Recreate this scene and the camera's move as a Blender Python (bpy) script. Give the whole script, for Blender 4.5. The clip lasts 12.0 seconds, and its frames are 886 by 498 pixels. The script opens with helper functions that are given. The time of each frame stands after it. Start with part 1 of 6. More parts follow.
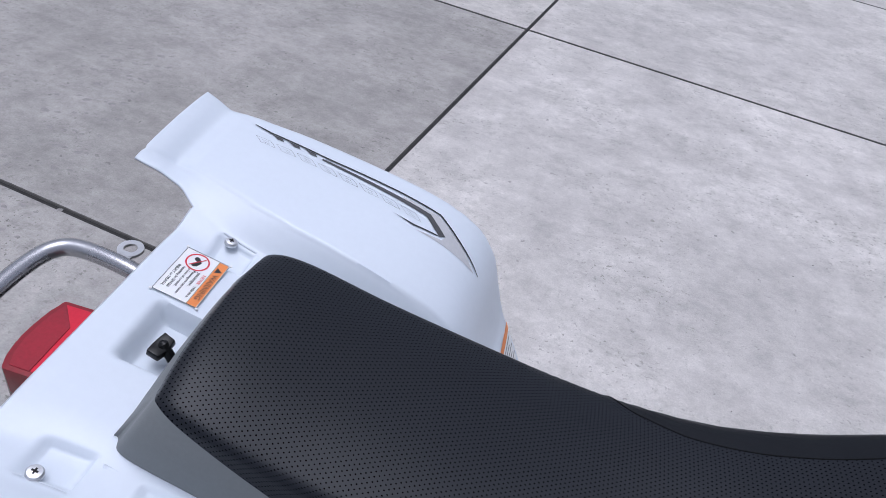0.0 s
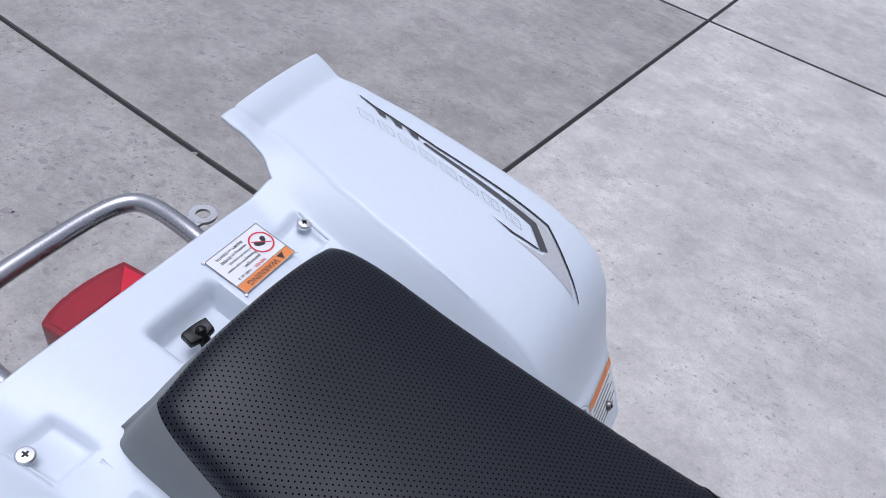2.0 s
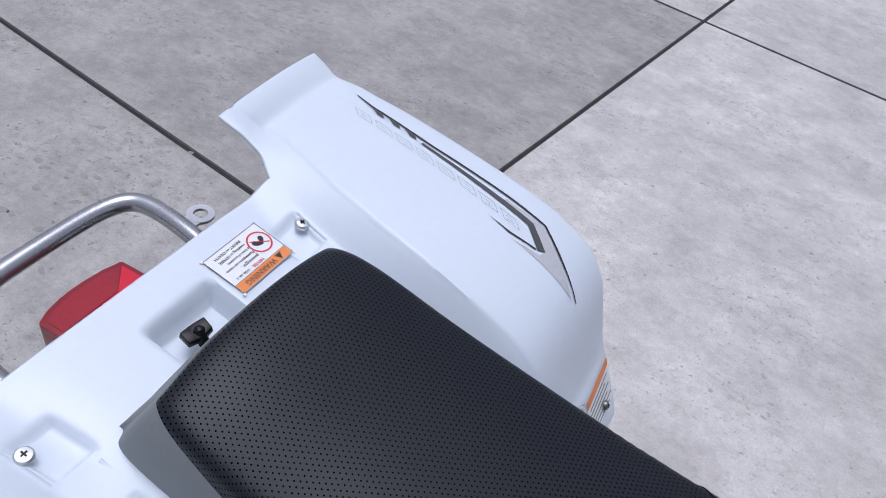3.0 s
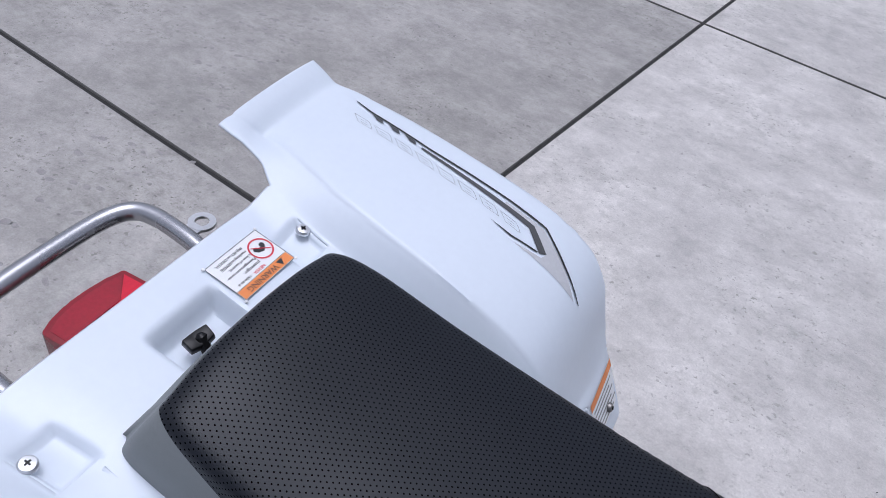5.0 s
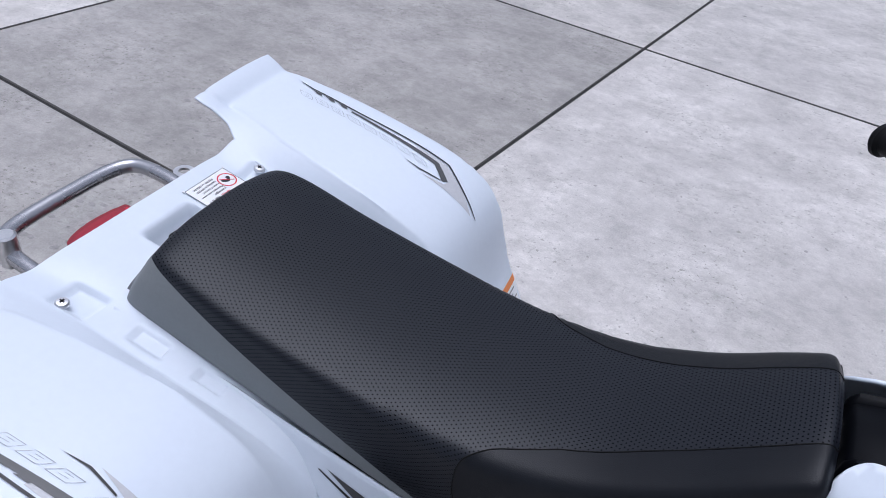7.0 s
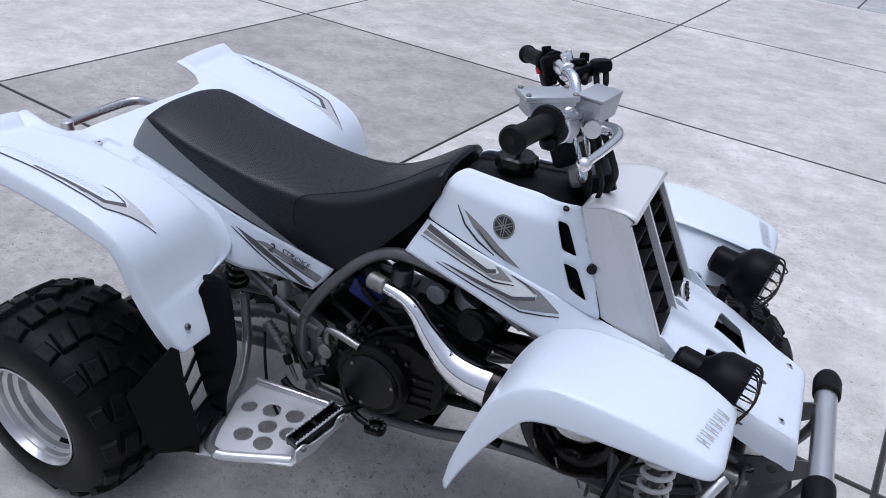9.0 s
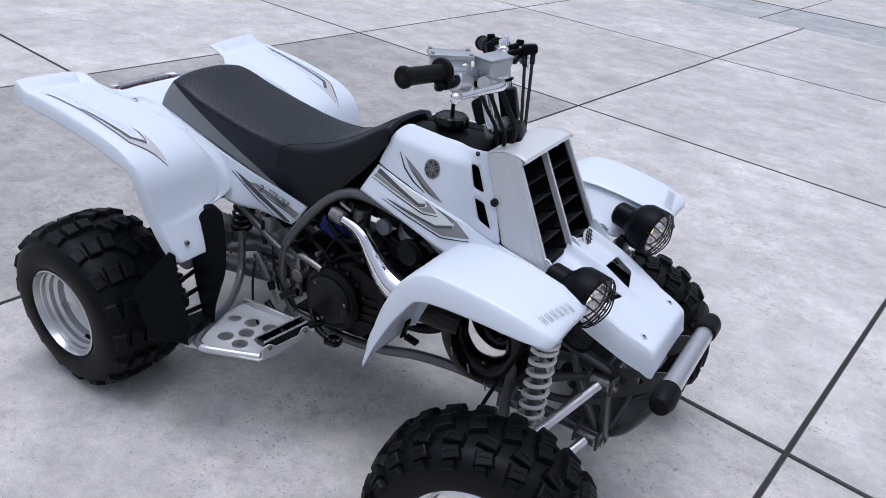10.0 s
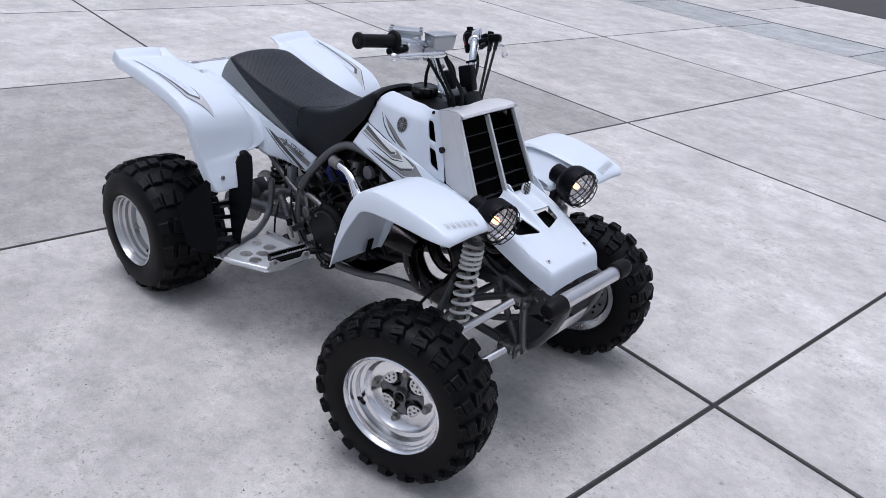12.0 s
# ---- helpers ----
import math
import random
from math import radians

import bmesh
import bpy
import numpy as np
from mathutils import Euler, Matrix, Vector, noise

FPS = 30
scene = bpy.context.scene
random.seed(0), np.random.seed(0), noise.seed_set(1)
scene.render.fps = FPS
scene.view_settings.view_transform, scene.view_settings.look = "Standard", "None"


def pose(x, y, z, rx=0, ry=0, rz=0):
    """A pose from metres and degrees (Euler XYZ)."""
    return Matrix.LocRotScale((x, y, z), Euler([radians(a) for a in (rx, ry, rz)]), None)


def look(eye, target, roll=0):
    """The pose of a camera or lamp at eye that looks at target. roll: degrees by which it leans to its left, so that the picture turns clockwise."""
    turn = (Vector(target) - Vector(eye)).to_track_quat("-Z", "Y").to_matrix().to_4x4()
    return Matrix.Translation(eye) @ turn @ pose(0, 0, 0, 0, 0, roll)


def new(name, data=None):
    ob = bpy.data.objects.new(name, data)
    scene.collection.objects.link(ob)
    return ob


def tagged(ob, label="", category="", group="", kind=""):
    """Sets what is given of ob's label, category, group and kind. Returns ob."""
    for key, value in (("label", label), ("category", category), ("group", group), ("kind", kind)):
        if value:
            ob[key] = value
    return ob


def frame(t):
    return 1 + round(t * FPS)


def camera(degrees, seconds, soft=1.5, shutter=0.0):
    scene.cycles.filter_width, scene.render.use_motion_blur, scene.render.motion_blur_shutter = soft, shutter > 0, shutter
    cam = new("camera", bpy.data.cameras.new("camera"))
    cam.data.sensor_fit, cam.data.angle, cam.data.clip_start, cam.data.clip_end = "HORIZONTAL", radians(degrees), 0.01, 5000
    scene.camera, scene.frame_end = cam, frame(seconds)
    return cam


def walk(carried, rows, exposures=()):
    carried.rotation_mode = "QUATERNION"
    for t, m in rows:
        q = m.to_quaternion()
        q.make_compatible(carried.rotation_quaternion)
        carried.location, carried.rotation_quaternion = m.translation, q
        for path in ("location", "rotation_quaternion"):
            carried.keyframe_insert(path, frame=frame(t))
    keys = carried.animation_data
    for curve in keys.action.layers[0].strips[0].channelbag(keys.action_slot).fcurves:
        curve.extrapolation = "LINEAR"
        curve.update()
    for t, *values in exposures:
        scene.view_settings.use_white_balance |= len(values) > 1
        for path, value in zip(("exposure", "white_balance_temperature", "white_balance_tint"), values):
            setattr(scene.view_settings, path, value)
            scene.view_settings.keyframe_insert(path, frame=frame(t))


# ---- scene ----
cam = camera(61.6, 12.0, soft=0.7)
PATH = [
    (0, (0.2927, -0.5004, 1.3870), (0.0814, 1.0576, 0.1510), 12.0),
    (0.5, (0.3394, -0.4261, 1.3760), (-0.0976, 1.0482, 0.0970), 13.2),
    (1, (0.3400, -0.3565, 1.3510), (-0.2375, 1.0373, 0.0390), 11.9),
    (1.5, (0.3268, -0.3426, 1.3430), (-0.2389, 1.0345, 0.0070), 11.5),
    (2, (0.3128, -0.3487, 1.3390), (-0.2274, 1.0299, -0.0060), 12.0),
    (2.5, (0.3067, -0.3489, 1.3350), (-0.2223, 1.0302, -0.0130), 12.3),
    (3, (0.3104, -0.3514, 1.3400), (-0.2179, 1.0326, -0.0030), 12.4),
    (5, (0.3144, -0.3520, 1.3390), (-0.2295, 1.0362, 0.0070), 11.2),
    (5.5, (0.3167, -0.3573, 1.3410), (-0.2377, 1.0353, 0.0180), 10.9),
    (6, (0.3387, -0.3806, 1.3470), (-0.2391, 1.0254, 0.0460), 10.4),
    (6.5, (0.4652, -0.4729, 1.3660), (-0.1442, 0.9527, 0.1020), 9.1),
    (7, (0.5738, -0.5991, 1.3850), (-0.0316, 0.8694, 0.1700), 7.3),
    (7.5, (0.6929, -0.7449, 1.3930), (0.1409, 0.7817, 0.2240), 5.9),
    (7.7, (0.7598, -0.8006, 1.4120), (0.2290, 0.7473, 0.2620), 5.8),
    (9.3, (1.4116, -1.3406, 1.4910), (0.6708, 0.2143, 0.4740), 5.9),
    (9.5, (1.5068, -1.3821, 1.4880), (0.7335, 0.1642, 0.4830), 6.0),
    (10, (1.7133, -1.4653, 1.4970), (0.8449, 0.0508, 0.5230), 6.5),
    (10.5, (1.9042, -1.5303, 1.4960), (0.9438, -0.0589, 0.5420), 7.2),
    (11, (2.0989, -1.5462, 1.5100), (1.0934, -0.1009, 0.5630), 7.7),
    (11.5, (2.1919, -1.6107, 1.5200), (1.1335, -0.1974, 0.5810), 7.5),
    (12, (2.3443, -1.6399, 1.5220), (1.2207, -0.2670, 0.5980), 6.6),
]
EXPOSURES = [(0.0, -0.30, 5700.0, 15.5), (6.5, -0.28, 5700.0, 15.5), (7.5, -0.13, 5600.0, 15.0), (9.5, -0.10, 5650.0, 14.5), (12.0, -0.10, 5750.0, 14.5)]
walk(cam, [(t, look(eye, target, roll)) for t, eye, target, roll in PATH], EXPOSURES)

# ---- sky and light ----
world = bpy.data.worlds.new("sky")
scene.world = world
world.use_nodes = True
wn, wl = world.node_tree.nodes, world.node_tree.links
sky = wn.new("ShaderNodeTexSky")
sky.sky_type, sky.sun_disc = "NISHITA", False
sky.sun_elevation, sky.sun_rotation = radians(83), radians(288)
sky.air_density, sky.dust_density, sky.ozone_density = 1.0, 6.0, 1.5
wn["Background"].inputs["Strength"].default_value = 0.149
veil = wn.new("ShaderNodeHueSaturation")
veil.inputs["Saturation"].default_value = 0.30
wl.new(sky.outputs[0], veil.inputs["Color"]), wl.new(veil.outputs[0], wn["Background"].inputs["Color"])
sun_data = bpy.data.lights.new("sun", "SUN")
sun_data.energy, sun_data.angle, sun_data.color = 0.8, radians(36), (1.0, 0.98, 0.96)
sun = new("sun", sun_data)
sun.matrix_world = look((0, 0, 8), (0.30, -0.10, 5.2))


# ---- materials ----
def surface(name, color, rough, metal=0.0, var=0.12, scale=14.0, bump=0.0, bscale=400.0, coat=0.0, rvar=0.08, spec=0.5):
    """A painted, cast or moulded surface: two scales of tone, uneven gloss and a fine relief."""
    m = bpy.data.materials.new(name)
    m.use_nodes = True
    n, l = m.node_tree.nodes, m.node_tree.links
    p = n["Principled BSDF"]
    co = n.new("ShaderNodeTexCoord")
    big, fine = n.new("ShaderNodeTexNoise"), n.new("ShaderNodeTexNoise")
    for t, s in ((big, scale), (fine, scale * 17)):
        t.inputs["Scale"].default_value, t.inputs["Detail"].default_value = s, 5
        l.new(co.outputs["Object"], t.inputs["Vector"])
    add = n.new("ShaderNodeMath")
    add.operation = "ADD"
    l.new(big.outputs["Fac"], add.inputs[0]), l.new(fine.outputs["Fac"], add.inputs[1])
    ramp = n.new("ShaderNodeMapRange")
    ramp.inputs["From Min"].default_value, ramp.inputs["From Max"].default_value = 0.6, 1.4
    ramp.inputs["To Min"].default_value, ramp.inputs["To Max"].default_value = 1 - var, 1 + var
    l.new(add.outputs[0], ramp.inputs["Value"])
    mul = n.new("ShaderNodeVectorMath")
    mul.operation = "SCALE"
    mul.inputs[0].default_value = color
    l.new(ramp.outputs[0], mul.inputs["Scale"]), l.new(mul.outputs[0], p.inputs["Base Color"])
    rr = n.new("ShaderNodeMapRange")
    rr.inputs["To Min"].default_value, rr.inputs["To Max"].default_value = max(0.02, rough - rvar), rough + rvar
    l.new(big.outputs["Fac"], rr.inputs["Value"]), l.new(rr.outputs[0], p.inputs["Roughness"])
    p.inputs["Metallic"].default_value = metal
    p.inputs["Coat Weight"].default_value = coat
    p.inputs["Coat Roughness"].default_value = 0.08
    p.inputs["Specular IOR Level"].default_value = spec
    if bump:
        t, b = n.new("ShaderNodeTexNoise"), n.new("ShaderNodeBump")
        t.inputs["Scale"].default_value, t.inputs["Detail"].default_value = bscale, 3
        b.inputs["Strength"].default_value, b.inputs["Distance"].default_value = bump, 0.001
        l.new(co.outputs["Object"], t.inputs["Vector"]), l.new(t.outputs["Fac"], b.inputs["Height"])
        l.new(b.outputs["Normal"], p.inputs["Normal"])
    return m


def concrete(name, tone, streak=7.9, dirt=1.0):
    """Broomed concrete: cloudy stains, dark blots, sand grain and pinholes."""
    m = bpy.data.materials.new(name)
    m.use_nodes = True
    n, l = m.node_tree.nodes, m.node_tree.links
    p = n["Principled BSDF"]
    co, info = n.new("ShaderNodeNewGeometry"), n.new("ShaderNodeObjectInfo")

    def tex(scale, detail, rough=0.6, stretch=None):
        t = n.new("ShaderNodeTexNoise")
        t.inputs["Scale"].default_value, t.inputs["Detail"].default_value, t.inputs["Roughness"].default_value = scale, detail, rough
        if stretch:
            mp = n.new("ShaderNodeMapping")
            mp.inputs["Scale"].default_value = stretch
            mp.inputs["Rotation"].default_value = (0, 0, radians(streak))
            l.new(co.outputs["Position"], mp.inputs["Vector"]), l.new(mp.outputs[0], t.inputs["Vector"])
        else:
            l.new(co.outputs["Position"], t.inputs["Vector"])
        return t

    def span(src, a, b, c, d):
        r = n.new("ShaderNodeMapRange")
        for k, v in (("From Min", a), ("From Max", b), ("To Min", c), ("To Max", d)):
            r.inputs[k].default_value = v
        l.new(src, r.inputs["Value"])
        return r.outputs[0]

    def times(a, b):
        x = n.new("ShaderNodeMath")
        x.operation = "MULTIPLY"
        l.new(a, x.inputs[0]), l.new(b, x.inputs[1])
        return x.outputs[0]

    clouds = span(tex(1.1, 6, 0.62).outputs["Fac"], 0.3, 0.7, 0.77, 1.15)
    blots = span(tex(5.0, 6, 0.72).outputs["Fac"], 0.34, 0.62, 0.78, 1.08)
    sweep = span(tex(3.0, 5, 0.7, (1.0, 3.5, 1)).outputs["Fac"], 0.3, 0.7, 0.95, 1.04)
    grain = span(tex(170, 5, 0.8).outputs["Fac"], 0.3, 0.7, 0.84, 1.13)
    mottle = span(tex(24, 7, 0.82, (1.0, 1.25, 1)).outputs["Fac"], 0.34, 0.64, 1 - 0.10 * dirt, 1.07)
    spots = span(tex(38, 3, 0.5).outputs["Fac"], 0.66, 0.74, 1.0, 0.62)
    each = span(info.outputs["Random"], 0, 1, 0.93, 1.05)
    v = times(times(times(clouds, blots), times(sweep, grain)), times(times(spots, mottle), each))
    mul = n.new("ShaderNodeVectorMath")
    mul.operation = "SCALE"
    mul.inputs[0].default_value = tone
    l.new(v, mul.inputs["Scale"])
    # clustered dark stains with an olive tinge, drawn out a little along the broom strokes
    patch = span(tex(2.3, 3, 0.6).outputs["Fac"], 0.42, 0.64, 0.10, 1.0 if dirt > 1 else 0.9)
    marks = span(tex(17, 7, 0.78, (1.0, 1.15, 1)).outputs["Fac"], 0.50, 0.72, 0.0, 0.85)
    pits = span(tex(58, 4, 0.62).outputs["Fac"], 0.612, 0.640, 0.0, 1.0)
    flecks = span(tex(24, 4, 0.66, (1.0, 1.4, 1)).outputs["Fac"], 0.640, 0.668, 0.0, 0.9)
    worn = n.new("ShaderNodeMath")
    worn.operation = "MAXIMUM"
    both = n.new("ShaderNodeMath")
    both.operation = "MAXIMUM"
    l.new(pits, both.inputs[0]), l.new(flecks, both.inputs[1])
    l.new(marks, worn.inputs[0]), l.new(both.outputs[0], worn.inputs[1])
    stain = n.new("ShaderNodeMix")
    stain.data_type = "RGBA"
    l.new(times(patch, worn.outputs[0]), stain.inputs["Factor"]), l.new(mul.outputs[0], stain.inputs["A"])
    stain.inputs["B"].default_value = (tone[0] * 0.44, tone[1] * 0.45, tone[2] * 0.42, 1)
    l.new(stain.outputs["Result"], p.inputs["Base Color"])
    l.new(span(clouds, 0.8, 1.16, 0.62, 0.85), p.inputs["Roughness"])
    b = n.new("ShaderNodeBump")
    b.inputs["Strength"].default_value, b.inputs["Distance"].default_value = 0.55, 0.0025
    h = n.new("ShaderNodeMath")
    l.new(tex(90, 5, 0.7).outputs["Fac"], h.inputs[0]), l.new(tex(45, 5, 0.7).outputs["Fac"], h.inputs[1])
    l.new(h.outputs[0], b.inputs["Height"]), l.new(b.outputs["Normal"], p.inputs["Normal"])
    return m


def perforated(name, color, rough):
    """Vinyl with staggered rows of small punched dots, 5 mm apart in rows 4 mm apart."""
    m = surface(name, color, rough, var=0.15, scale=9, bump=0.25, bscale=700, rvar=0.05, spec=0.28)
    n, l = m.node_tree.nodes, m.node_tree.links
    p = n["Principled BSDF"]
    co, xyz = n.new("ShaderNodeTexCoord"), n.new("ShaderNodeSeparateXYZ")
    l.new(co.outputs["UV"], xyz.inputs[0])

    def op(kind, a, b=0.0):
        x = n.new("ShaderNodeMath")
        x.operation = kind
        for i, s in enumerate((a, b)):
            if isinstance(s, (int, float)):
                x.inputs[i].default_value = s
            else:
                l.new(s, x.inputs[i])
        return x.outputs[0]

    u, v = op("DIVIDE", xyz.outputs["X"], 0.0043), op("DIVIDE", xyz.outputs["Y"], 0.0054)
    row = op("MODULO", op("FLOOR", op("ADD", u, 1000.0)), 2.0)
    v2 = op("ADD", v, op("MULTIPLY", row, 0.5))
    du, dv = op("SUBTRACT", op("FRACT", op("ADD", u, 1000.0)), 0.5), op("SUBTRACT", op("FRACT", op("ADD", v2, 1000.0)), 0.5)
    d = op("ADD", op("MULTIPLY", du, op("MULTIPLY", du, 0.6)), op("MULTIPLY", dv, op("MULTIPLY", dv, 1.2)))
    dot = op("LESS_THAN", d, 0.025)
    old = p.inputs["Base Color"].links[0].from_socket
    mix = n.new("ShaderNodeMix")
    mix.data_type = "RGBA"
    l.new(dot, mix.inputs["Factor"]), l.new(old, mix.inputs["A"])
    mix.inputs["B"].default_value = (0.002, 0.002, 0.003, 1)
    l.new(mix.outputs["Result"], p.inputs["Base Color"])
    l.new(op("MULTIPLY", op("SUBTRACT", 1.0, dot), 0.36), p.inputs["Specular IOR Level"])
    return m


WHITE = surface("white_plastic", (0.670, 0.720, 0.780), 0.32, var=0.02, scale=6, bump=0.05, bscale=900)
SEAT = perforated("seat_vinyl", (0.0046, 0.0062, 0.0108), 0.40)
VINYL = surface("black_vinyl", (0.0036, 0.0046, 0.0072), 0.40, var=0.2, scale=10, bump=0.25, bscale=900, spec=0.25)
GREY_VINYL = surface("grey_vinyl", (0.18, 0.19, 0.19), 0.55, var=0.06, bump=0.25, bscale=900)
BLACK = surface("black_plastic", (0.0028, 0.0032, 0.0046), 0.42, var=0.25, bump=0.15, bscale=600, spec=0.09)
SATIN = surface("black_satin", (0.0035, 0.0035, 0.004), 0.3, var=0.2, spec=0.25)
RUBBER = surface("tyre_rubber", (0.0026, 0.0027, 0.0033), 0.50, var=0.5, scale=10, bump=0.4, bscale=500, spec=0.17)
GRIP = surface("grip_rubber", (0.005, 0.005, 0.0055), 0.55, var=0.2, bump=0.3, spec=0.15)
ALU = surface("polished_aluminium", (0.83, 0.83, 0.84), 0.2, metal=1.0, var=0.05, bump=0.03)
ALU_SATIN = surface("satin_aluminium", (0.66, 0.66, 0.67), 0.34, metal=1.0, var=0.08, bump=0.06)
CAST = surface("cast_aluminium", (0.17, 0.17, 0.175), 0.48, metal=0.85, var=0.3, scale=25, bump=0.4, bscale=250)
CHROME = surface("chrome", (0.80, 0.81, 0.83), 0.06, metal=1.0, var=0.03, rvar=0.03)
SILVER = surface("silver_paint", (0.62, 0.625, 0.625), 0.38, metal=0.12, var=0.04)
FRAME = surface("frame_grey_paint", (0.12, 0.12, 0.122), 0.36, metal=0.5, var=0.15, bump=0.05)
NERF = surface("nerf_bar_grey", (0.17, 0.175, 0.18), 0.34, metal=0.6, var=0.08, bump=0.05)
BAR_GREY = surface("silver_painted_steel", (0.56, 0.57, 0.58), 0.36, metal=0.55, var=0.08, bump=0.08)
STEEL = surface("worn_steel", (0.25, 0.24, 0.23), 0.4, metal=0.9, var=0.35, scale=40, bump=0.2)
DARK = surface("engine_black", (0.0028, 0.0028, 0.0030), 0.36, var=0.35, scale=30, bump=0.2, spec=0.14)
SOOT = surface("heat_browned_pipe", (0.020, 0.017, 0.017), 0.22, metal=0.8, var=0.5, scale=12)
SPRING = surface("cream_spring_paint", (0.74, 0.73, 0.69), 0.42, var=0.06)
RED = surface("red_lens", (0.24, 0.002, 0.010), 0.10, var=0.15, coat=0.35)
RED_BRIGHT = surface("bright_red_reflector", (0.62, 0.006, 0.030), 0.18, var=0.1, coat=0.2)
RED_SWITCH = surface("red_switch", (0.55, 0.02, 0.03), 0.4)
BLUE = surface("blue_silicone", (0.01, 0.02, 0.14), 0.4)
ORANGE = surface("orange_print", (0.80, 0.25, 0.06), 0.5, var=0.03)
YELLOW = surface("pale_yellow_print", (0.72, 0.66, 0.25), 0.45, var=0.04)
PAPER = surface("label_white", (0.82, 0.82, 0.82), 0.45, var=0.02)
INK = surface("black_print", (0.02, 0.02, 0.022), 0.5, var=0.05)
RED_INK = surface("red_print", (0.62, 0.03, 0.05), 0.5, var=0.05)
DECAL_DARK = surface("charcoal_decal", (0.07, 0.07, 0.072), 0.35, var=0.05)
DECAL_GREY = surface("grey_decal", (0.21, 0.21, 0.205), 0.35, var=0.05)
DECAL_PALE = surface("pale_decal", (0.62, 0.64, 0.61), 0.35, var=0.03)
LOUVRE = surface("louvre_plastic", (0.016, 0.016, 0.018), 0.5, var=0.2, bump=0.1, spec=0.3)
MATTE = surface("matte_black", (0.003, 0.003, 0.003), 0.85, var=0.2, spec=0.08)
RIM_SATIN = surface("rear_rim_aluminium", (0.60, 0.60, 0.60), 0.3, metal=0.9, var=0.05, bump=0.05)
DECAL_MID = surface("mid_grey_decal", (0.42, 0.42, 0.43), 0.4, var=0.05)
FADE = surface("fade_grey_decal", (0.50, 0.50, 0.51), 0.35, var=0.08)
LENS = surface("lamp_reflector", (0.88, 0.88, 0.87), 0.16, metal=0.9, var=0.05)
SLAB = concrete("driveway_concrete", (0.58, 0.552, 0.523))
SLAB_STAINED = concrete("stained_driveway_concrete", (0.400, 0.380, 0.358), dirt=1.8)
SLAB_WORN_SHADED = concrete("worn_shaded_driveway_concrete", (0.535, 0.508, 0.478), dirt=1.5)
SLAB_DARK = concrete("grey_gutter_concrete", (0.43, 0.44, 0.43))
GRIMY = surface("grimy_joint_edge", (0.11, 0.104, 0.098), 0.85, var=0.35, scale=25, bump=0.5, bscale=250)
JOINT = surface("joint_filler", (0.028, 0.027, 0.026), 0.9, var=0.4, scale=30, bump=0.6, bscale=200)
ASPHALT = surface("asphalt", (0.055, 0.052, 0.05), 0.9, var=0.3, scale=8, bump=0.6, bscale=150)


# ---- mesh tools ----
def part(name, bm, material, parent=None, label="", smooth=38, m=None):
    """Links a bmesh as one mesh object under a thing or under a part."""
    bmesh.ops.recalc_face_normals(bm, faces=bm.faces[:])
    me = bpy.data.meshes.new(name)
    bm.to_mesh(me)
    bm.free()
    return link(name, me, material, parent, label, smooth, m)


def link(name, me, material, parent=None, label="", smooth=38, m=None):
    if material and not me.materials:
        me.materials.append(material)
    if smooth:
        me.polygons.foreach_set("use_smooth", [True] * len(me.polygons))
        me.set_sharp_from_angle(angle=radians(smooth))
    ob = new(name, me)
    if parent:
        ob.parent = parent
    if m is not None:
        ob.matrix_local = m
    if label:
        tagged(ob, label)
    return ob


def group(name, parent=None, m=None, label=""):
    """An Empty that carries the pieces of one assembly."""
    ob = new(name)
    ob.empty_display_size = 0.05
    if parent:
        ob.parent = parent
    if m is not None:
        ob.matrix_local = m
    if label:
        tagged(ob, label)
    return ob


def spline(pts, n):
    """n points along a smooth curve through pts, evenly by length."""
    p = np.array(pts, float)
    if len(p) == 2:
        t = np.linspace(0, 1, n)[:, None]
        return p[0] * (1 - t) + p[1] * t
    q = np.vstack([2 * p[0] - p[1], p, 2 * p[-1] - p[-2]])
    out = []
    for i in range(1, len(q) - 2):
        a, b, c, d = q[i - 1], q[i], q[i + 1], q[i + 2]
        for t in np.linspace(0, 1, 16, endpoint=False):
            out.append(0.5 * (2 * b + (c - a) * t + (2 * a - 5 * b + 4 * c - d) * t * t + (3 * b - a - 3 * c + d) * t**3))
    out = np.array(out + [p[-1]])
    s = np.concatenate([[0], np.cumsum(np.linalg.norm(np.diff(out, axis=0), axis=1))])
    w = np.linspace(0, s[-1], n)
    return np.stack([np.interp(w, s, out[:, k]) for k in range(out.shape[1])], axis=1)


def grid(bm, rows, close_v=False, close_u=False):
    """A skin over rows of points, all rows of one length."""
    vs = [[bm.verts.new(p) for p in r] for r in rows]
    nu, nv = len(vs), len(vs[0])
    for i in range(nu if close_u else nu - 1):
        for j in range(nv if close_v else nv - 1):
            a, b = vs[i], vs[(i + 1) % nu]
            bm.faces.new((a[j], a[(j + 1) % nv], b[(j + 1) % nv], b[j]))
    return vs


def loft(bm, sections, nu, nv, sides=1):
    """A smooth skin through a few sections: spline along, spline across."""
    across = [spline(s, nv) for s in sections]
    rows = np.array([spline([a[j] for a in across], nu) for j in range(nv)])
    rows = rows.transpose(1, 0, 2).copy()
    rows[:, :, 1] *= sides
    grid(bm, rows)


def shell(ob, thick, offset=0.0):
    mod = ob.modifiers.new("thickness", "SOLIDIFY")
    mod.thickness, mod.offset = thick, offset
    return ob


def ring(c, t, u, r, n):
    w = t.cross(u)
    return [c + (u * math.cos(a) + w * math.sin(a)) * r for a in (2 * math.pi * k / n for k in range(n))]


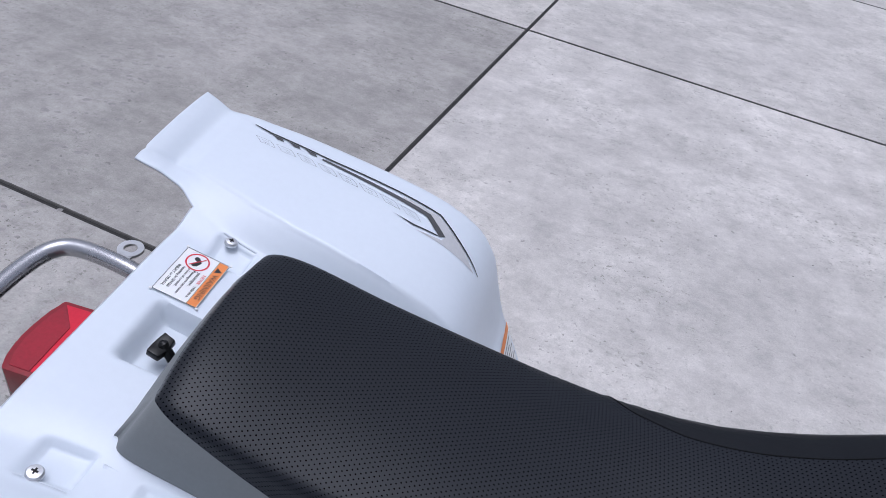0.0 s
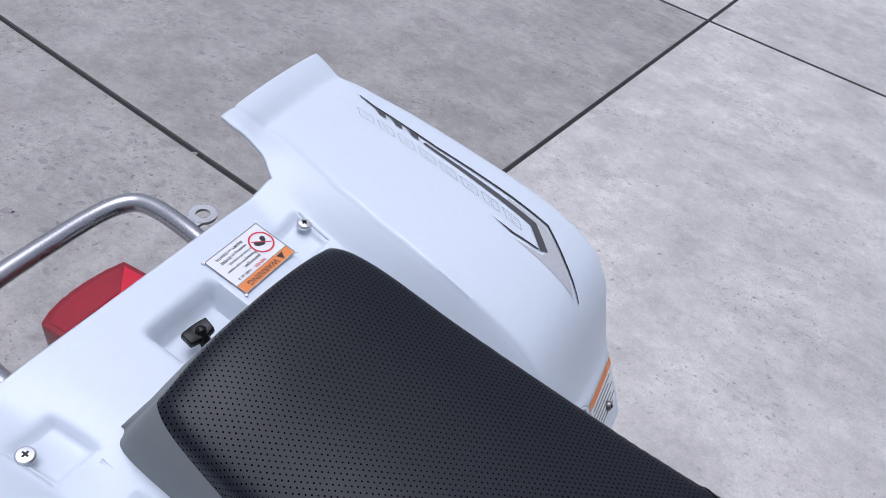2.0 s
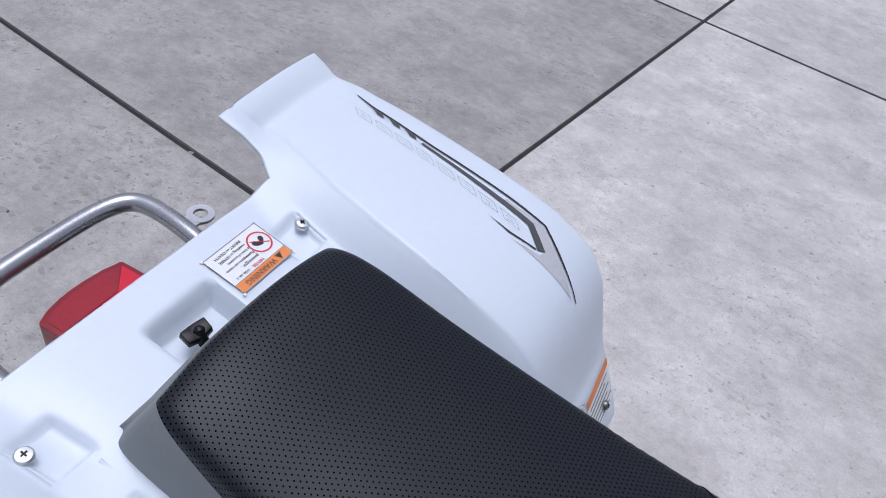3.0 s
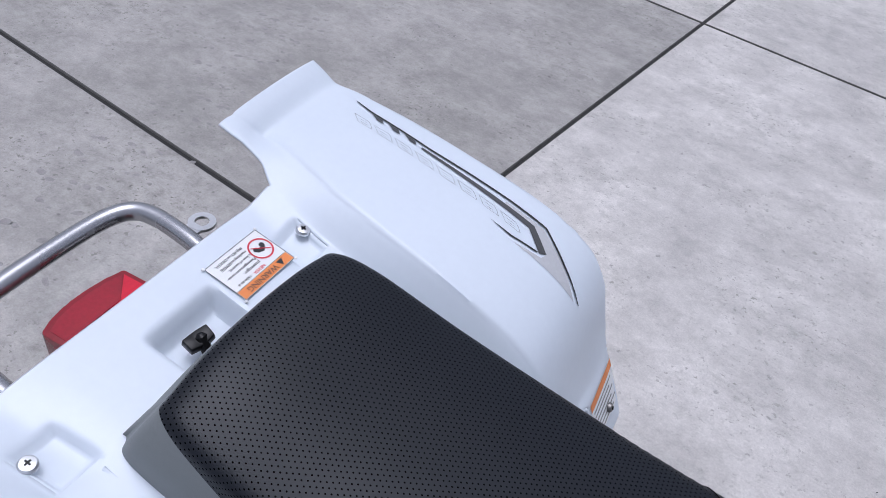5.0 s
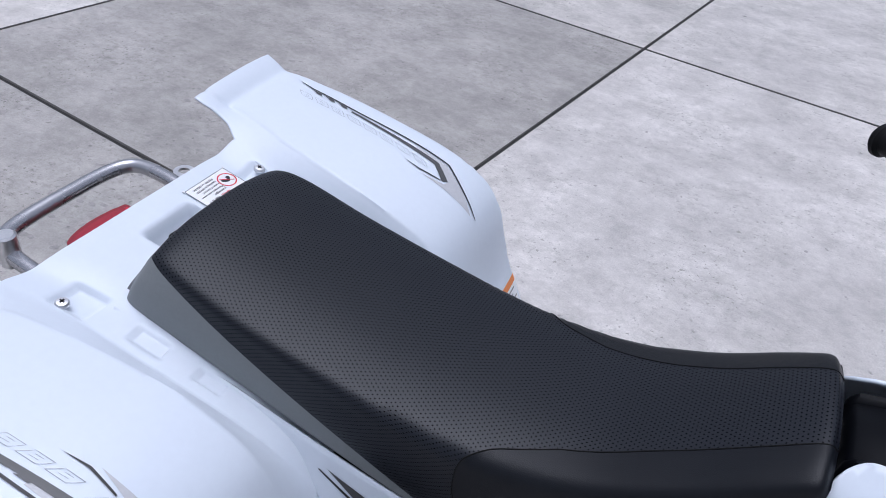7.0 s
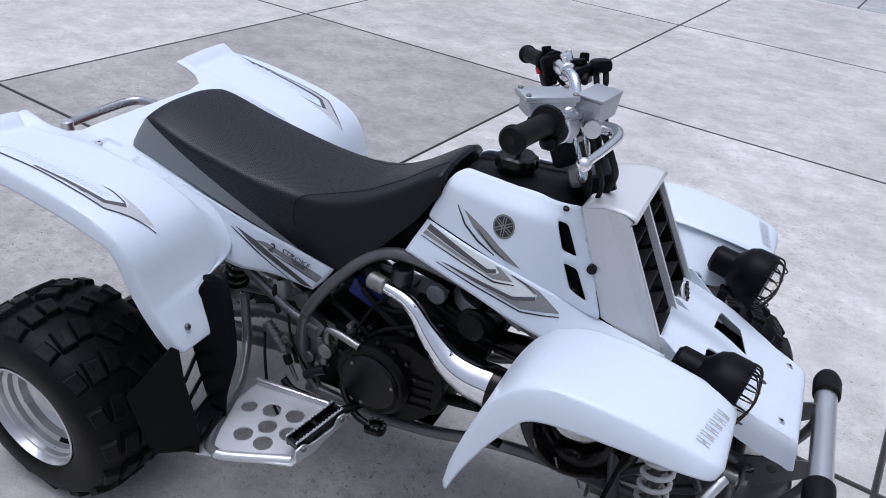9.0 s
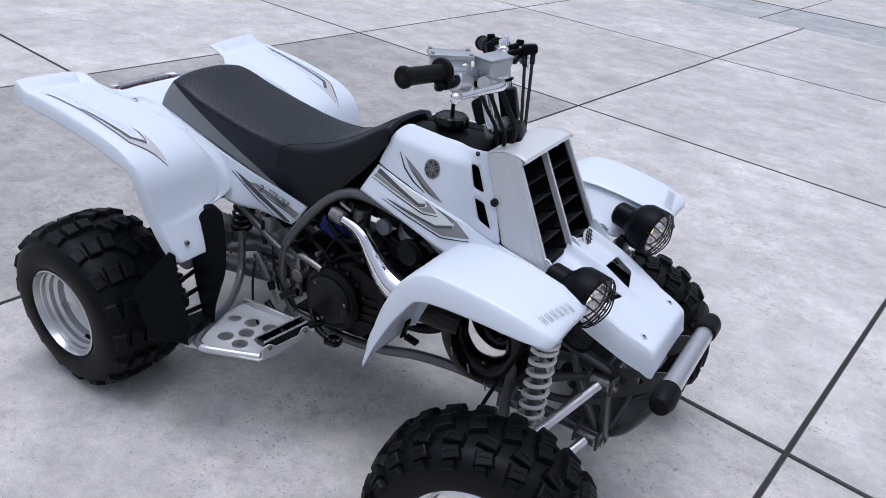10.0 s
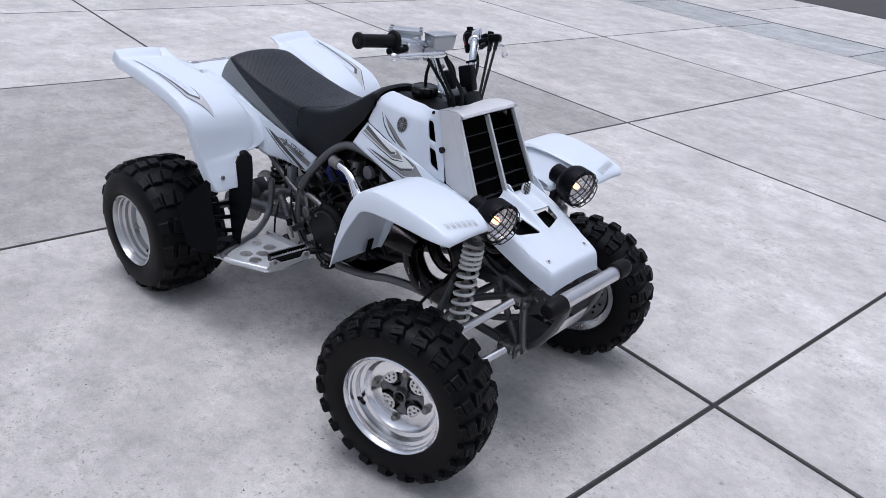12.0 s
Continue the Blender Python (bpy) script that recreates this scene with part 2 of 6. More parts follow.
def tube(bm, pts, r, n=10, seg=None, radii=None, closed=False):
    """A pipe along a smooth curve through pts; radii: radius at even steps, in place of r."""
    k = seg or max(2, 8 * (len(pts) - 1))
    c = [Vector(p) for p in spline(pts, k)]
    rr = np.interp(np.linspace(0, 1, k), np.linspace(0, 1, len(radii)), radii) if radii else [r] * k
    t0 = (c[1] - c[0]).normalized()
    u = t0.orthogonal().normalized()
    rows = []
    for i, p in enumerate(c):
        t = (c[min(i + 1, k - 1)] - c[max(i - 1, 0)]).normalized()
        u = (u - t * u.dot(t)).normalized()
        rows.append(ring(p, t, u, float(rr[i]), n))
    vs = grid(bm, rows, close_v=True)
    bm.faces.new(vs[0]), bm.faces.new(vs[-1])


def rod(bm, a, b, r, n=10, r2=None):
    tube(bm, [a, b], r, n, 2, [r, r if r2 is None else r2])


def lathe(bm, profile, n=32, m=Matrix()):
    """Turns (radius, height) pairs about the local Y axis."""
    rows = [[m @ Vector((r * math.cos(a), h, r * math.sin(a))) for a in (2 * math.pi * k / n for k in range(n))] for r, h in profile]
    return grid(bm, rows, close_v=True)


def solid_lathe(bm, profile, n=32, m=Matrix()):
    vs = lathe(bm, profile, n, m)
    for row, (r, _) in ((vs[0], profile[0]), (vs[-1], profile[-1])):
        if r > 1e-4:
            bm.faces.new(row)


def block(bm, size, m=Matrix(), bevel=0.0, seg=2, taper=1.0):
    """A box of that size about its centre, its edges rounded, its top tapered."""
    made = bmesh.ops.create_cube(bm, size=1.0)["verts"]
    for v in made:
        k = taper if v.co.z > 0 else 1.0
        v.co = Vector((v.co.x * size[0] * k, v.co.y * size[1] * k, v.co.z * size[2]))
    if bevel:
        edges = list({e for v in made for e in v.link_edges})
        out = bmesh.ops.bevel(bm, geom=edges, offset=bevel, segments=seg, profile=0.5, affect="EDGES")
        made = list({v for f in out["faces"] for v in f.verts} | {v for v in made if v.is_valid})
    for v in made:
        v.co = m @ v.co


def plate(bm, outline, thick, m=Matrix(), holes=()):
    """A flat plate: outline in the local XY plane, thickness along Z. holes: (x, y, r), as rings cut by triangulation."""
    loops = [[(x, y) for x, y in outline]]
    for x, y, r in holes:
        loops.append([(x + r * math.cos(a), y + r * math.sin(a)) for a in (2 * math.pi * k / 16 for k in range(16))])
    edges = []
    for loop in loops:
        vs = [bm.verts.new((x, y, -thick / 2)) for x, y in loop]
        edges += [bm.edges.new((vs[i], vs[(i + 1) % len(vs)])) for i in range(len(vs))]
    if holes:
        faces = [g for g in bmesh.ops.triangle_fill(bm, edges=edges, use_beauty=True)["geom"] if isinstance(g, bmesh.types.BMFace)]
    else:
        faces = [bm.faces.new([e.verts[0] for e in edges])]
    out = bmesh.ops.extrude_face_region(bm, geom=faces)["geom"]
    top = [g for g in out if isinstance(g, bmesh.types.BMVert)]
    for v in top:
        v.co.z += thick
    done = {v for f in faces for v in f.verts} | set(top)
    for v in done:
        v.co = m @ v.co


def axes(o, x, y):
    """A frame at o with its X towards x and its Y roughly towards y."""
    o, x, y = Vector(o), Vector(x), Vector(y)
    ex = (x - o).normalized()
    ez = ex.cross(y - o).normalized()
    ey = ez.cross(ex)
    return Matrix.Translation(o) @ Matrix((ex, ey, ez)).transposed().to_4x4()


def rounded(pts, r, n=4):
    """A polygon with rounded corners."""
    out, p = [], [Vector(q) for q in pts]
    for i, b in enumerate(p):
        a, c = p[i - 1], p[(i + 1) % len(p)]
        k = min(r, (a - b).length * 0.45, (c - b).length * 0.45)
        s, e = b + (a - b).normalized() * k, b + (c - b).normalized() * k
        out += [tuple(s.lerp(b, t).lerp(b.lerp(e, t), t)) for t in (j / n for j in range(n + 1))]
    return out


def B():
    return bmesh.new()


def text_mesh(name, body, size, material, parent, m, shear=0.0, thick=0.0004, align="CENTER"):
    """Raised lettering in the built-in font, turned into a mesh."""
    cu = bpy.data.curves.new(name, "FONT")
    cu.body, cu.size, cu.shear, cu.extrude, cu.align_x, cu.align_y = body, size, shear, thick, align, "CENTER"
    cu.resolution_u = 2
    tmp = bpy.data.objects.new(name, cu)
    scene.collection.objects.link(tmp)
    me = bpy.data.meshes.new_from_object(tmp.evaluated_get(bpy.context.evaluated_depsgraph_get()))
    bpy.data.objects.remove(tmp)
    bpy.data.curves.remove(cu)
    me.materials.clear()
    return link(name, me, material, parent, "", 0, m)


# ---- the driveway ----
YARD = pose(-0.0154, 3.1196, 0, 0, 0, -7.92)
ground = B()
grid(ground, [[YARD @ Vector((x, y, -0.016)) for y in (-400, -12, 12, 400)] for x in (-400, -12, 12, 400)])
ground = tagged(part("ground", ground, SLAB, smooth=0), "pale concrete ground round the driveway", "ground", kind="structure")
bed = B()
grid(bed, [[YARD @ Vector((x, y, -0.007)) for y in (-11.6, 4.78, 9.0)] for x in (-10.6, 8.7)])
tagged(part("joint_bed", bed, JOINT, smooth=0), "dark filler at the bottom of the joints", "joint", kind="structure")


def slab_mesh(w, d, top_material, top=0.0):
    """A concrete panel with tooled, rounded edges."""
    bm = B()
    rows = []
    for inset, z in ((0.0, -0.014), (0.0, -0.006), (0.0020, -0.0014), (0.0042, 0.0)):
        a, b = w / 2 - inset, d / 2 - inset
        rows.append([(-a, -b, z + top), (a, -b, z + top), (a, b, z + top), (-a, b, z + top)])
    vs = grid(bm, rows, close_v=True)
    for f in bm.faces:
        f.material_index = 1
    bm.faces.new(vs[-1])
    bmesh.ops.recalc_face_normals(bm, faces=bm.faces[:])
    me = bpy.data.meshes.new("slab")
    bm.to_mesh(me)
    bm.free()
    me.materials.append(top_material), me.materials.append(GRIMY)
    return me


XS = [-10.62, -8.50, -6.37, -4.25, -2.124, 0.0, 2.165, 4.33, 6.5, 8.7]
YS = [-11.6, -9.3, -6.98, -4.64, -2.31, 0.018, 2.343, 4.78]
GAP = 0.0105
driveway = tagged(group("driveway"), "broomed grey concrete driveway panels with dark joints", "driveway", kind="structure")
cache = {}
for i in range(len(XS) - 1):
    for j in range(len(YS) - 1):
        w, d = XS[i + 1] - XS[i] - GAP, YS[j + 1] - YS[j] - GAP - 0.003
        # (5, 3), under the quad: speckled wear plus shadow in its tone; (4, 5): dirtier
        paving = SLAB_STAINED if i == 4 and j in (3, 4) else SLAB_WORN_SHADED if (i, j) in ((5, 3), (4, 5)) else SLAB
        key = (round(w, 3), round(d, 3), paving.name)
        if key not in cache:
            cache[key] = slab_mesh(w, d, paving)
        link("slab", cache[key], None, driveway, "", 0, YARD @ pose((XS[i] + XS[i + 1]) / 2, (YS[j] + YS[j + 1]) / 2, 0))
gutter = tagged(group("gutter"), "smooth blue-grey concrete gutter strip beyond the driveway", "gutter", kind="structure")
for a, b in zip((-9.9, -6.8, -3.7, -2.09, -0.52, 1.05, 2.6, 5.7), (-6.8, -3.7, -2.09, -0.52, 1.05, 2.6, 5.7, 8.7)):
    link("gutter_slab", slab_mesh(b - a - GAP, 1.2, SLAB_DARK), None, gutter, "", 0, YARD @ pose((a + b) / 2, 5.4, -0.004))
pavement = tagged(group("pavement"), "pale concrete pavement beyond the gutter", "pavement", kind="structure")
for a, b in zip((-10, -7.6, -5.2, -2.8, -0.45, 1.9, 4.3, 6.7), (-7.6, -5.2, -2.8, -0.45, 1.9, 4.3, 6.7, 9.1)):
    link("slab", slab_mesh(b - a - GAP, 2.9, SLAB), None, pavement, "", 0, YARD @ pose((a + b) / 2, 7.47, 0))
road = B()
plate(road, [(-200, 9.0), (200, 9.0), (200, 200), (-200, 200)], 0.02, YARD @ pose(0, 0, -0.012))
tagged(part("road", road, ASPHALT, smooth=0), "dark asphalt beyond the pavement", "road", kind="structure")


# ---- the quad bike ----
quad = tagged(group("quad_bike"), "white sport quad bike with black seat parked on the concrete", "quad bike")


def step(x, a, b):
    t = min(1.0, max(0.0, (x - a) / (b - a)))
    return t * t * (3 - 2 * t)


# rear bodywork: a deck behind the seat and two flared fenders
def deck_z(x, y, pockets=True):
    z = 0.762 - 0.20 * (x + 0.14) - 0.9 * max(0.0, x - 0.04) * 0.12
    z += 0.012 * step(abs(y), 0.15, 0.2) * step(-x, -0.02, 0.1)

    def dip(cx, cy, hx, hy, soft, deep):
        return deep * step(hx - abs(x - cx), 0, soft) * step(hy - abs(y - cy), 0, soft)

    if not pockets:
        return z
    z -= dip(-0.050, 0.008, 0.048, 0.049, 0.013, 0.028)
    for s in (-1, 1):
        z -= dip(-0.066, s * 0.168, 0.028, 0.025, 0.007, 0.008)
        z -= dip(0.035, s * 0.168, 0.024, 0.014, 0.004, 0.0045)
        z -= dip(0.120, s * 0.168, 0.020, 0.012, 0.004, 0.0045)
    return z


FENDER = [  # x, deck edge (y, z), crest (y, z), outer fold (y, z)
    (-0.236, 0.231, 0.803, 0.262, 0.808, 0.427, 0.812),
    (-0.219, 0.231, 0.798, 0.268, 0.801, 0.427, 0.804),
    (-0.203, 0.231, 0.794, 0.273, 0.7895, 0.427, 0.7945),
    (-0.194, 0.231, 0.790, 0.274, 0.7860, 0.427, 0.7915),
    (-0.180, 0.229, 0.785, 0.272, 0.7868, 0.427, 0.7915),
    (-0.165, 0.225, 0.780, 0.269, 0.7880, 0.427, 0.7920),
    (-0.125, 0.203, 0.764, 0.260, 0.785, 0.427, 0.789),
    (-0.05, 0.190, 0.744, 0.242, 0.776, 0.427, 0.781),
    (0.05, 0.186, 0.720, 0.228, 0.760, 0.426, 0.766),
    (0.13, 0.180, 0.697, 0.221, 0.742, 0.425, 0.749),
    (0.19, 0.174, 0.674, 0.218, 0.719, 0.424, 0.728),
    (0.228, 0.169, 0.652, 0.217, 0.692, 0.422, 0.702),
    (0.252, 0.165, 0.628, 0.216, 0.656, 0.420, 0.666),
    (0.270, 0.161, 0.604, 0.214, 0.616, 0.417, 0.614),
    (0.285, 0.190, 0.582, 0.235, 0.584, 0.414, 0.576),
    (0.297, 0.292, 0.563, 0.305, 0.563, 0.413, 0.553),
    (0.310, 0.305, 0.538, 0.315, 0.538, 0.411, 0.530),
    (0.325, 0.312, 0.510, 0.321, 0.510, 0.408, 0.505),
    (0.337, 0.318, 0.486, 0.327, 0.486, 0.404, 0.484),
    (0.342, 0.322, 0.474, 0.330, 0.474, 0.400, 0.474),
]
bm = B()
stations = spline(FENDER, 240)
k = int(np.searchsorted(stations[:, 0], -0.140))
f = (-0.140 - stations[k - 1, 0]) / (stations[k, 0] - stations[k - 1, 0])
stations = np.insert(stations, k, stations[k - 1] * (1 - f) + stations[k] * f, axis=0)
wings, decks = [], []
for x, yb, zb, yc, zc, yo, zo in stations:
    f = step(x, 0.15, 0.29)
    dx, dz = -0.032 * f, -0.032 * (1 - f)
    g = min(1.0, (yc - yb) / 0.03)
    wings.append(spline([(x, yb, zb), (x, yb + 0.006 * g, zb + 0.0015 * g), (x, (yb + yc) / 2, (zb + zc) / 2), (x, yc - 0.006 * g, zc - 0.0035 * g), (x, yc + 0.006 * g, zc + 0.0005), (x, (yc + yo) / 2, (zc + zo) / 2 + 0.004 * (1 - f)),
                         (x, yo - 0.014, zo + 0.002 * (1 - f)), (x + dx * 0.12, yo, zo - 0.004 * (1 - f)), (x + dx, yo + 0.008, zo + dz)], 72))
    cs = np.linspace(-1, 1, 131)
    decks.append([(x, yb * c, deck_z(x, 0.192 * c) + (zb - deck_z(x, 0.192, False)) * step(abs(c), 0.57, 1.0)) for c in cs])
d0, d1 = k, int(np.searchsorted(stations[:, 0], 0.27))
for s in (-1, 1):
    grid(bm, [[(p[0], p[1] * s, p[2]) for p in r] for r in wings])
rows = decks[d0:d1]
grid(bm, [[(p[0] - 0.006, p[1], p[2] - 0.018) for p in rows[0]], [(p[0] - 0.004, p[1], p[2] - 0.004) for p in rows[0]]] + rows)
for s in (-1, 1):
    # the flank below the seat, with the lower decal
    loft(bm, [[(-0.03, 0.150, 0.740), (0.02, 0.148, 0.726), (0.12, 0.146, 0.702), (0.31, 0.142, 0.652), (0.45, 0.139, 0.624), (0.530, 0.136, 0.606)],
              [(-0.03, 0.172, 0.716), (0.02, 0.168, 0.704), (0.12, 0.162, 0.67), (0.31, 0.152, 0.612), (0.44, 0.142, 0.58), (0.508, 0.138, 0.572)],
              [(-0.03, 0.178, 0.690), (0.02, 0.178, 0.680), (0.12, 0.18, 0.64), (0.27, 0.180, 0.556), (0.38, 0.150, 0.546), (0.478, 0.140, 0.536)]], 12, 48, s)
bmesh.ops.remove_doubles(bm, verts=bm.verts[:], dist=0.0003)
rear_body = shell(part("rear_fender", bm, WHITE, quad, "glossy white moulded rear fenders and tail deck", smooth=50), 0.003)


# seat
SX = [0.000, 0.014, 0.055, 0.15, 0.256, 0.36, 0.458, 0.55, 0.633, 0.700, 0.735, 0.748]
SZ = [0.805, 0.818, 0.814, 0.789, 0.769, 0.754, 0.751, 0.768, 0.808, 0.853, 0.874, 0.868]
SW = [0.101, 0.118, 0.128, 0.133, 0.135, 0.135, 0.131, 0.121, 0.108, 0.098, 0.092, 0.087]
LX = [-0.038, -0.013, 0.12, 0.312, 0.42, 0.50, 0.545, 0.60, 0.66, 0.705, 0.730, 0.742]
LZ = [0.738, 0.735, 0.706, 0.655, 0.632, 0.616, 0.612, 0.655, 0.722, 0.775, 0.815, 0.830]
LW = [0.120, 0.137, 0.141, 0.141, 0.141, 0.140, 0.138, 0.130, 0.117, 0.104, 0.096, 0.090]
US = np.linspace(0, 1, 90)


def chain(vals):
    return spline([(i / 11.0, v) for i, v in enumerate(vals)], 400)


def at(vals, u):
    c = chain(vals)
    return np.interp(u, c[:, 0], c[:, 1])


sx, sz, sw, lx, lz, lw = (at(v, US) for v in (SX, SZ, SW, LX, LZ, LW))


def seat_side(i, v, s):
    """A point of the seat's flank: v runs from the top fold down to the lower edge."""
    bulge = 0.007 * math.sin(math.pi * v)
    return (sx[i] * (1 - v) + lx[i] * v, s * (sw[i] * (1 - v) + lw[i] * v + bulge), sz[i] * (1 - v) + lz[i] * v)


cross = np.linspace(-1, 1, 41)


def seat_top(i, c):
    return (sx[i], sw[i] * 1.004 * c, sz[i] + 0.016 * (1 - abs(c) ** 2.6) - 0.002)


TIP = 0.29
# where the seam runs: x, and how far from the fold (down the flank below 0, in over the top above 0)
SEAM = [(0.325, -1.0), (0.372, -0.45), (0.433, 0.0), (0.457, 0.15), (0.48, 0.21), (0.52, 0.31), (0.60, 0.40), (0.65, 0.42), (0.70, 0.42), (0.75, 0.44)]


def seam_at(x):
    if x < TIP:
        return -max(0.0, min(1.0, (x - sx[0]) / (TIP - sx[0])))
    return float(np.interp(x, [p[0] for p in SEAM], [p[1] for p in SEAM]))


def seat_section(i):
    """The seat's cross-section cut at the seam: the punched middle, and the lower piece on one side."""
    vs, cs = np.linspace(1.0, 0.07, 9), np.linspace(-0.945, 0.0, 9)
    half = [seat_side(i, v, -1) for v in vs] + [seat_top(i, c) for c in cs]
    whole = np.array(half + [(x, -y, z) for x, y, z in half[-2::-1]])
    chord = np.concatenate([[0], np.cumsum(np.linalg.norm(np.diff(whole, axis=0), axis=1))])
    chord /= chord[-1]
    dense = spline(whole, 301)
    grade = np.linspace(0, 1, 301)
    cut_at = float(np.interp(seam_at(sx[i]), [-v for v in vs] + [1 + c for c in cs], chord[:len(half)]))

    def run(a, b, n):
        w = np.linspace(a, b, n)
        return np.stack([np.interp(w, grade, dense[:, k]) for k in range(3)], axis=1)

    return run(cut_at, 1 - cut_at, 111), run(0, cut_at, 18)


seat = group("seat", quad)
bm = B()
pieces = [seat_section(i) for i in range(len(US))]
sections = [p[0] for p in pieces]
vs = grid(bm, sections)
along = np.concatenate([[0], np.cumsum([np.linalg.norm(sections[i + 1][55] - sections[i][55]) for i in range(len(US) - 1)])])
uv = {}
for i, row in enumerate(vs):
    arc = np.concatenate([[0], np.cumsum(np.linalg.norm(np.diff(sections[i], axis=0), axis=1))])
    for j, v in enumerate(row):
        uv[v] = (along[i], arc[j] - arc[55])
layer = bm.loops.layers.uv.new("vinyl")
for f in bm.faces:
    for lp in f.loops:
        lp[layer].uv = uv[lp.vert]
part("seat_top", bm, SEAT, seat, "black perforated vinyl seat top", smooth=80)
for s in (-1, 1):
    black, grey, welt = B(), B(), B()
    side = [[(x, -s * y, z) for x, y, z in p[1]] for p in pieces]
    grid(grey, [r for i, r in enumerate(side) if sx[i] < TIP])
    grid(black, [r for i, r in enumerate(side) if sx[i] > 0.323])
    tube(welt, [(r[-1][0], r[-1][1], r[-1][2] + 0.0001) for i, r in enumerate(side) if sx[i] > 0.36], 0.0008, 6, 90)
    part("side_panel", black, VINYL, seat, "smooth black vinyl seat flank", smooth=80)
    part("rear_side_panel", grey, GREY_VINYL, seat, "grey vinyl wedge at the seat's tail", smooth=80)
    part("seam", welt, GRIP, seat)
bm = B()
edge = np.vstack([pieces[0][1][:-1], pieces[0][0], [(x, -y, z) for x, y, z in pieces[0][1][-2::-1]]])
grid(bm, [[(x * (1 - v) + (lx[0] - 0.001) * v - 0.004 * math.sin(math.pi * v), y, z * (1 - v) + lz[0] * v) for x, y, z in edge] for v in np.linspace(0, 1, 9)])
part("rear_panel", bm, GREY_VINYL, seat, smooth=80)
bm = B()
grid(bm, [[(sx[-1] * (1 - v) + lx[-1] * v, c * (sw[-1] * (1 - v) + lw[-1] * v), (sz[-1] + 0.012 * (1 - abs(c) ** 2.6)) * (1 - v) + lz[-1] * v) for c in cross] for v in np.linspace(0, 1, 6)])
part("front_panel", bm, VINYL, seat, smooth=80)


# tank cover, side panels and radiator shroud
def quad_patch(bm, a, b, c, d, n=12, m=8, bulge=0.0, way=(0, 0, 0)):
    a, b, c, d, way = (Vector(p) for p in (a, b, c, d, way))
    grid(bm, [[(a.lerp(b, u)).lerp(d.lerp(c, u), v) + way * bulge * math.sin(math.pi * u) * math.sin(math.pi * v) for u in np.linspace(0, 1, n)] for v in np.linspace(0, 1, m)])


def side_panel(s):
    """Upper panel with its two vents, in the panel's plane (X forward, Y up)."""
    up = [(0.722, 0.780), (0.752, 0.868), (0.775, 0.884), (0.96, 0.886), (1.022, 0.900), (1.104, 0.718)]
    vents = [[(0.982, 0.862), (1.004, 0.862), (1.034, 0.812), (1.004, 0.815)], [(1.012, 0.795), (1.040, 0.792), (1.072, 0.742), (1.036, 0.752)]]

    def place(x, z):
        y = 0.1126 + 0.27 * (0.821 - z) + (0.17 * (x - 0.887) if x < 0.887 else 0.06 * max(0.0, x - 0.9))
        y -= (0.030 if s < 0 else 0.017) * step(z, 0.848, 0.890) * (1 - step(x, 0.92, 1.02))
        return Vector((x, s * y, z))

    bm = B()
    edges = []
    for loop in [rounded(up, 0.012)] + [rounded(v, 0.007) for v in vents]:
        pts = [Vector((x, z, 0)) for x, z in loop]
        vs = [bm.verts.new(p) for p in pts]
        edges += [bm.edges.new((vs[i], vs[(i + 1) % len(vs)])) for i in range(len(vs))]
    bmesh.ops.triangle_fill(bm, edges=edges, use_beauty=True)
    for _ in range(5):
        long = [e for e in bm.edges if e.calc_length() > 0.012]
        bmesh.ops.subdivide_edges(bm, edges=long, cuts=1)
        bmesh.ops.triangulate(bm, faces=[f for f in bm.faces if len(f.verts) > 3])
    for v in bm.verts:
        v.co = place(v.co.x, v.co.y)
    ob = shell(part("tank_side_panel", bm, WHITE, quad, "white plastic tank panel with two slanted vents", smooth=40), 0.004)
    back = B()
    for v in vents:
        cx, cz = sum(p[0] for p in v) / 4, sum(p[1] for p in v) / 4
        loop = [place(cx + (x - cx) * 1.25, cz + (z - cz) * 1.25) - Vector((0, s * 0.02, 0)) for x, z in v]
        back.faces.new([back.verts.new(p) for p in loop])
    part("vent_backing", back, BLACK, ob, smooth=0)
    low = B()
    loft(low, [[(0.724, s * 0.098, 0.777), (0.85, s * 0.126, 0.758), (1.0, s * 0.142, 0.736), (1.104, s * 0.147, 0.716), (1.225, s * 0.158, 0.698)],
               [(0.708, s * 0.114, 0.742), (0.84, s * 0.142, 0.724), (1.0, s * 0.166, 0.702), (1.11, s * 0.18, 0.690), (1.235, s * 0.178, 0.680)],
               [(0.693, s * 0.127, 0.708), (0.83, s * 0.152, 0.688), (0.97, s * 0.176, 0.664), (1.11, s * 0.21, 0.668), (1.24, s * 0.20, 0.660)]], 14, 40)
    shell(part("lower_side_panel", low, WHITE, quad, "white plastic lower panel with grey angular decals", smooth=50), 0.004)


for s in (-1, 1):
    side_panel(s)

bm = B()
rows = []
for x, w, z in ((0.756, 0.044, 0.830), (0.760, 0.046, 0.862), (0.766, 0.047, 0.870), (0.80, 0.052, 0.875), (0.86, 0.060, 0.878), (0.92, 0.067, 0.880), (0.98, 0.080, 0.882), (1.03, 0.092, 0.886)):
    rows.append([(x, y, z + dz) for y, dz in ((-w - 0.006, -0.022), (-w - 0.003, -0.004), (-w, 0.002), (-w + 0.005, 0.001), (-w + 0.009, -0.004), (-w * 0.4, 0.001), (0, 0.003), (w * 0.4, 0.001), (w - 0.009, -0.004), (w - 0.005, 0.001), (w, 0.002), (w + 0.003, -0.004), (w + 0.006, -0.022))])
grid(bm, rows)
